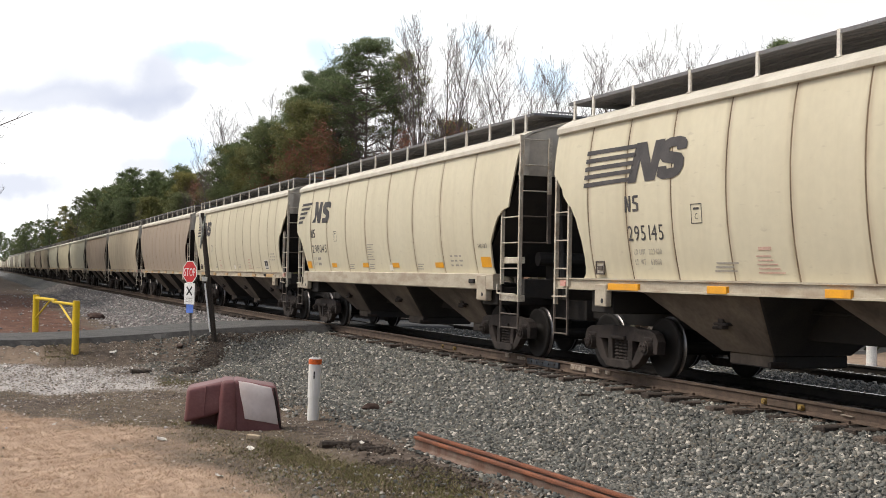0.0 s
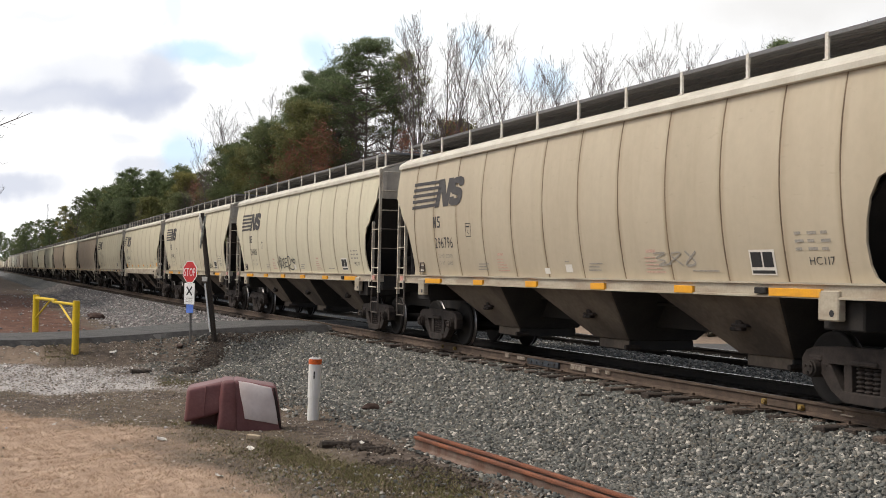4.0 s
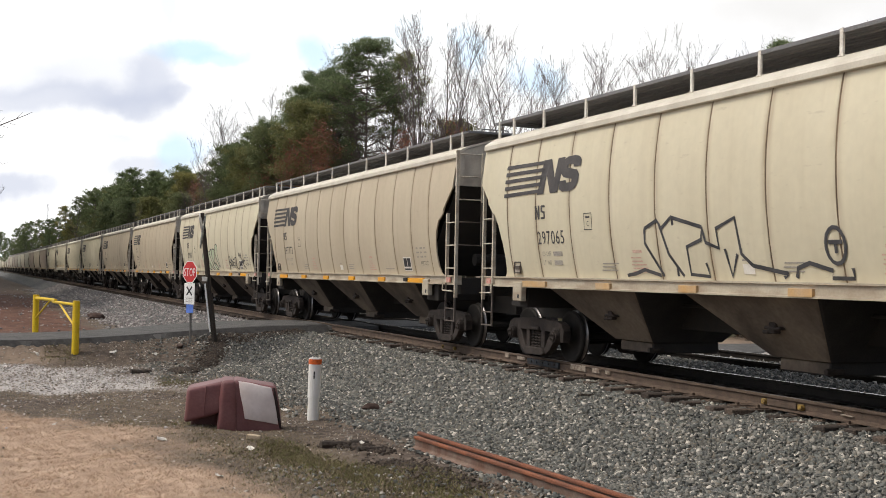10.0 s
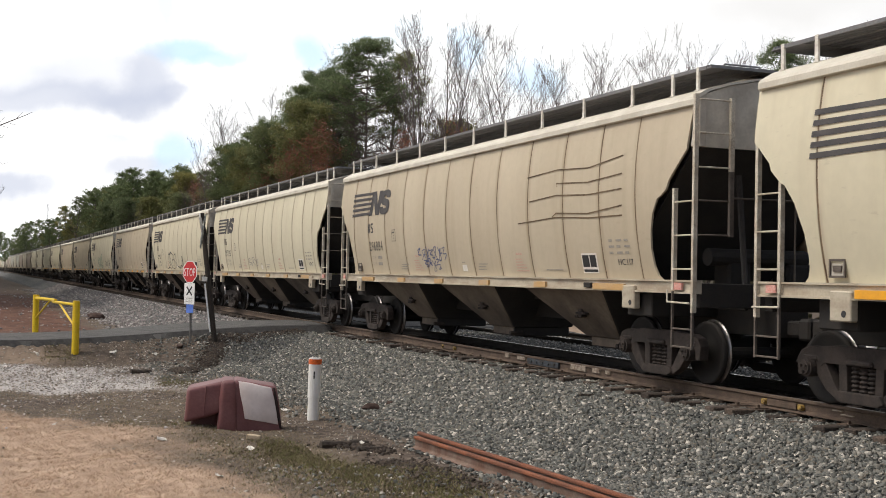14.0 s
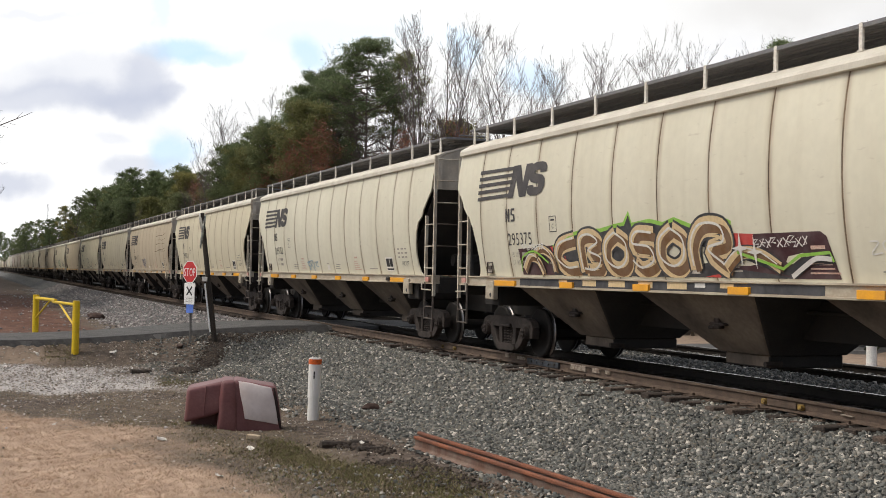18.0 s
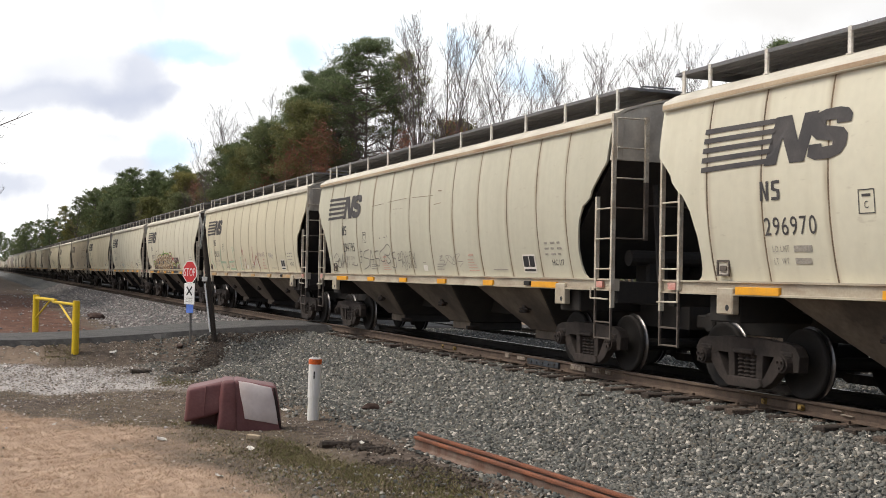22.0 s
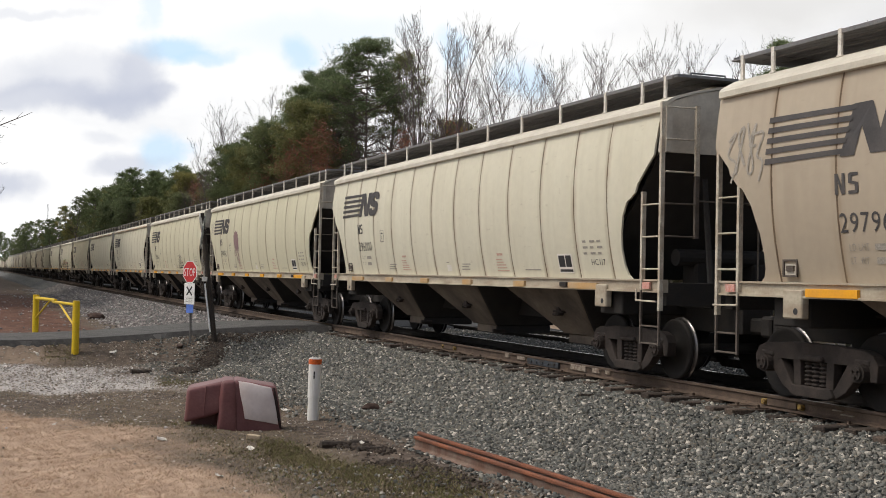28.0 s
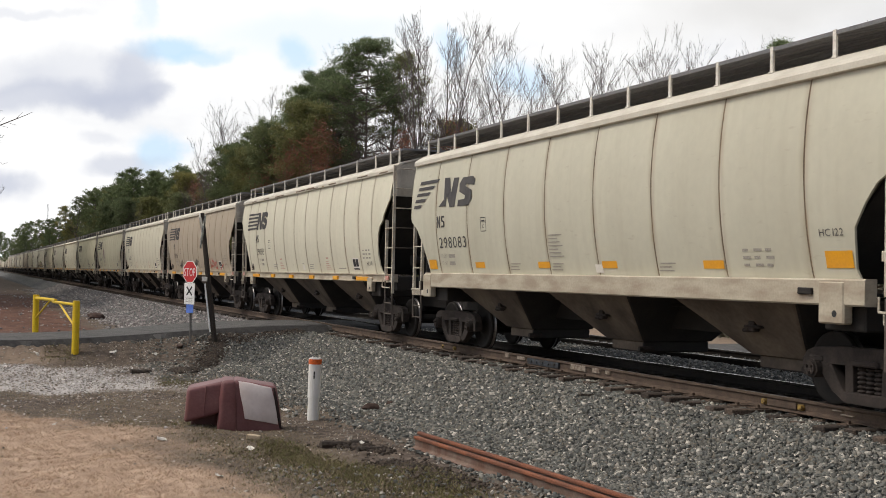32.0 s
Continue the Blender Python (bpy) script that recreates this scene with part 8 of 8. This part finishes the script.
    unseen_trees += [(-26 - rng.uniform(0, 12), 62 - i * 8.0, rng.uniform(0.75, 1.05)) for i in range(20)]
    for i, (x, y, k) in enumerate(unseen_trees):
        y += rng.uniform(-1.2, 1.2)
        key = rng.choice(("pine0", "pine1", "pine1", "cedar0", "bare1") if y > 60 else ("pine0", "pine1", "bare1", "bare3", "pine2"))
        m = pose(x, y, ground_at(x, y) - 0.1, 0, 0, rng.uniform(0, 360))
        ob = copy_thing(protos[key], m)
        k *= 1.5 if key == "cedar0" else 1.0
        ob.scale = (k, k, k)
    # brush that fills the wood's edge
    rng = np.random.default_rng(6)
    mixc = island_mat("wood_edge_brush", [(0.10, 0.085, 0.07), (0.17, 0.14, 0.12), (0.06, 0.07, 0.035), (0.21, 0.175, 0.15), (0.08, 0.085, 0.045), (0.16, 0.09, 0.065)], 0.95)
    n = 60000
    y = 15 + 380 * rng.uniform(0, 1, n) ** 1.4
    x = rng.uniform(30, 46, n)
    hmax = 5.0 + 2.5 * np.sin(y * 0.21) + 1.5 * np.sin(y * 0.63 + 1) + 6.0 * np.clip((y - 120) / 60, 0, 1)
    z = ground_z(x, y) + hmax * rng.uniform(0, 1, n) ** 1.3
    s = 0.28 + y * 0.0012
    v = rng.normal(0, 1, (n, 3, 3)) * s[:, None, None] + np.stack([x, y, z], -1)[:, None]
    me = bpy.data.meshes.new("brush")
    me.vertices.add(n * 3)
    me.vertices.foreach_set("co", v.reshape(-1).astype(np.float32))
    me.loops.add(n * 3)
    me.loops.foreach_set("vertex_index", np.arange(n * 3, dtype=np.int32))
    me.polygons.add(n)
    me.polygons.foreach_set("loop_start", (np.arange(n) * 3).astype(np.int32))
    me.update(calc_edges=True)
    me.materials.append(mixc)
    tagged(new("wood_edge_brush", me), "tangled winter brush along the edge of the woods", "undergrowth", kind="stuff")


def make_mast():
    """A slender lattice mast far beyond the woods."""
    grey = mat("mast_steel", (0.30, 0.30, 0.32), 0.6, 0.3)
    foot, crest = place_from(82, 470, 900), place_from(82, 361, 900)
    mast = tagged(new("radio_mast"), "thin grey lattice mast far beyond the woods", "mast")
    z = ground_at(foot.x, foot.y)
    mast.matrix_basis = pose(foot.x, foot.y, z)
    h = crest.z - z
    corners = [Vector((0.45 * math.cos(a), 0.45 * math.sin(a), 0)) for a in (0.3, 2.4, 4.5)]
    for c in corners:
        bm = bmesh.new()
        rod(bm, c, c + Vector((0, 0, h)), 0.07, 5)
        part("leg", bm, grey, mast)
    pairs = [(corners[i % 3] + Vector((0, 0, h * i / 30)), corners[(i + 1) % 3] + Vector((0, 0, h * (i + 1) / 30))) for i in range(30)]
    part("lattice", rods(pairs, 0.03, 4), grey, mast)["kind"] = "stuff"


def make_sky():
    """A far backdrop of drifting cloud in front of the open sky."""
    m = bpy.data.materials.new("clouds")
    m.use_nodes = True
    nt, L = m.node_tree, m.node_tree.links
    nt.nodes.remove(nt.nodes["Principled BSDF"])
    em = nt.nodes.new("ShaderNodeEmission")
    L.new(em.outputs[0], nt.nodes["Material Output"].inputs[0])
    tc = nt.nodes.new("ShaderNodeTexCoord")

    def layer(scale, stretch, seed, lo, hi, detail=7):
        mp = nt.nodes.new("ShaderNodeMapping")
        mp.inputs["Scale"].default_value = stretch
        mp.inputs["Location"].default_value = seed
        L.new(tc.outputs["Object"], mp.inputs["Vector"])
        n = nt.nodes.new("ShaderNodeTexNoise")
        n.inputs["Scale"].default_value, n.inputs["Detail"].default_value, n.inputs["Roughness"].default_value = scale, detail, 0.55
        L.new(mp.outputs[0], n.inputs["Vector"])
        r = nt.nodes.new("ShaderNodeMapRange")
        r.interpolation_type = "SMOOTHSTEP"
        r.inputs["From Min"].default_value, r.inputs["From Max"].default_value = lo, hi
        L.new(n.outputs["Fac"], r.inputs["Value"])
        return r.outputs[0]

    def mixed(fac, a, c):
        x = nt.nodes.new("ShaderNodeMix")
        x.data_type = "RGBA"
        L.new(fac, x.inputs["Factor"])
        for k, s in (("A", a), ("B", c)):
            if isinstance(s, tuple):
                x.inputs[k].default_value = (*s, 1)
            else:
                L.new(s, x.inputs[k])
        return x.outputs["Result"]
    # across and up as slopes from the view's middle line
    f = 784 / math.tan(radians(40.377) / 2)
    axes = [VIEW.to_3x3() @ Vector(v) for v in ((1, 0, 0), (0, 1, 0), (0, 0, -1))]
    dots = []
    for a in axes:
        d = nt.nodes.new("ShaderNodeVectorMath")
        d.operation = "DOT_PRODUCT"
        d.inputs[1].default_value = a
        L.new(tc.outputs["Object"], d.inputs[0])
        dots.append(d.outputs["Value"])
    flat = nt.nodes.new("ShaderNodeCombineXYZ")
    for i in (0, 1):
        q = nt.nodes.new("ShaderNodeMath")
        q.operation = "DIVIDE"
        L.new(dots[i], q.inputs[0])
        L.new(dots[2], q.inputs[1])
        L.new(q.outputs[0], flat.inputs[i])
    wob = nt.nodes.new("ShaderNodeTexNoise")
    wob.inputs["Scale"].default_value, wob.inputs["Detail"].default_value, wob.inputs["Roughness"].default_value = 14, 6, 0.55
    L.new(flat.outputs[0], wob.inputs["Vector"])
    shift = nt.nodes.new("ShaderNodeVectorMath")
    shift.operation = "MULTIPLY_ADD"
    shift.inputs[1].default_value, shift.inputs[2].default_value = (0.08, 0.045, 0), (-0.04, -0.0225, 0)
    L.new(wob.outputs["Color"], shift.inputs[0])
    bent = nt.nodes.new("ShaderNodeVectorMath")
    L.new(flat.outputs[0], bent.inputs[0])
    L.new(shift.outputs[0], bent.inputs[1])

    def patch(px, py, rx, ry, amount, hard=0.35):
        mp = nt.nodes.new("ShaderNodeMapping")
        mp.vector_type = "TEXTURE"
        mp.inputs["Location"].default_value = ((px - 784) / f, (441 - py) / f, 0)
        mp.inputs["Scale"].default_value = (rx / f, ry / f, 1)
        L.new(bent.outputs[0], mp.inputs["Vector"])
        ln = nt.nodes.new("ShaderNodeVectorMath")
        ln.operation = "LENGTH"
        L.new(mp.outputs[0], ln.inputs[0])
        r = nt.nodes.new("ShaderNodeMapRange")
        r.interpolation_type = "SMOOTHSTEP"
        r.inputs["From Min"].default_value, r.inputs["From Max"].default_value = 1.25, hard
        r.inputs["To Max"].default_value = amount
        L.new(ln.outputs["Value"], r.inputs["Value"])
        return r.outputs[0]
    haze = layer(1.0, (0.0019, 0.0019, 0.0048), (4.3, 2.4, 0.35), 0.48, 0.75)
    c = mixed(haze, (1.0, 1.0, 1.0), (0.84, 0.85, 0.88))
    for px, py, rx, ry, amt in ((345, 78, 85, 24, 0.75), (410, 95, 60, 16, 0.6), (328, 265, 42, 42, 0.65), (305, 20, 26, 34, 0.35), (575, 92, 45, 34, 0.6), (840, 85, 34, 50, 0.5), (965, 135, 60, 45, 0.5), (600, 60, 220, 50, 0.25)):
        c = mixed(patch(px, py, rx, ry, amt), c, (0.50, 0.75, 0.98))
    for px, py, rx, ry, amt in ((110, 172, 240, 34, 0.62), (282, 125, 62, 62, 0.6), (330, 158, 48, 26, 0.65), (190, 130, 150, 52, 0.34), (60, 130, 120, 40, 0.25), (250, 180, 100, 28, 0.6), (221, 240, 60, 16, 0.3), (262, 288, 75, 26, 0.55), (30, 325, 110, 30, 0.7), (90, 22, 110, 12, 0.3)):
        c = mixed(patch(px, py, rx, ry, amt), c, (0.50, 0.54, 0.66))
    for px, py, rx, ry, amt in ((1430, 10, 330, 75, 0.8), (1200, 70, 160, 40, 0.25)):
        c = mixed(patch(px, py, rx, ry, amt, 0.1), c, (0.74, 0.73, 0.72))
    L.new(c, em.inputs["Color"])
    em.inputs["Strength"].default_value = 1.15
    verts, faces = [], []
    R, na, ne = 2400.0, 48, 14
    for j in range(ne + 1):
        el = radians(-4 + 46 * j / ne)
        for i in range(na + 1):
            az = 0.3723 + radians(-62 + 124 * i / na)
            verts.append((R * math.sin(az) * math.cos(el), R * math.cos(az) * math.cos(el), R * math.sin(el)))
    w = na + 1
    faces = [(j * w + i, j * w + i + 1, (j + 1) * w + i + 1, (j + 1) * w + i) for j in range(ne) for i in range(na)]
    ob = part("sky_backdrop", (verts, faces), m)
    for p in ob.data.polygons:
        p.use_smooth = True
    return tagged(ob, "bright white and lavender grey clouds with patches of blue", "sky", kind="structure")


make_ground()
make_road()
make_apron()
make_track()
make_train()
make_graffiti()
make_sofa()
make_marker_post()
make_far_post()
make_old_rail()
make_stop_sign()
make_crossbuck()
make_gate()
make_woods()
make_mast()
SKY = make_sky()
make_grass()
make_ballast()
make_clods()
make_litter()


def motions():
    for k, car in TRAIN.items():
        walk(car, [(float(t), car_pose(k, float(t))) for t in range(33)])
    # wheels roll with the train; wheels at the same place on their bogies share their keys
    first = {}
    for w in WHEELS:
        key = tuple(round(v, 3) for v in w.location)
        if key not in first:
            first[key] = w
            walk(w, [(i / FPS, pose(*key, -math.degrees((lead(i / FPS) - lead(0)) / 0.457))) for i in range(32 * FPS + 1)])
        else:
            src = first[key].animation_data
            ad = w.animation_data_create()
            w.rotation_mode = "QUATERNION"
            ad.action = src.action
            ad.action_slot = src.action_slot
    walk(SKY, [(0.0, pose(0, 0, 0)), (16.0, pose(0, 0, 0, 0, 0, 0.6)), (32.0, pose(0, 0, 0, 0, 0, 1.25))])


motions()
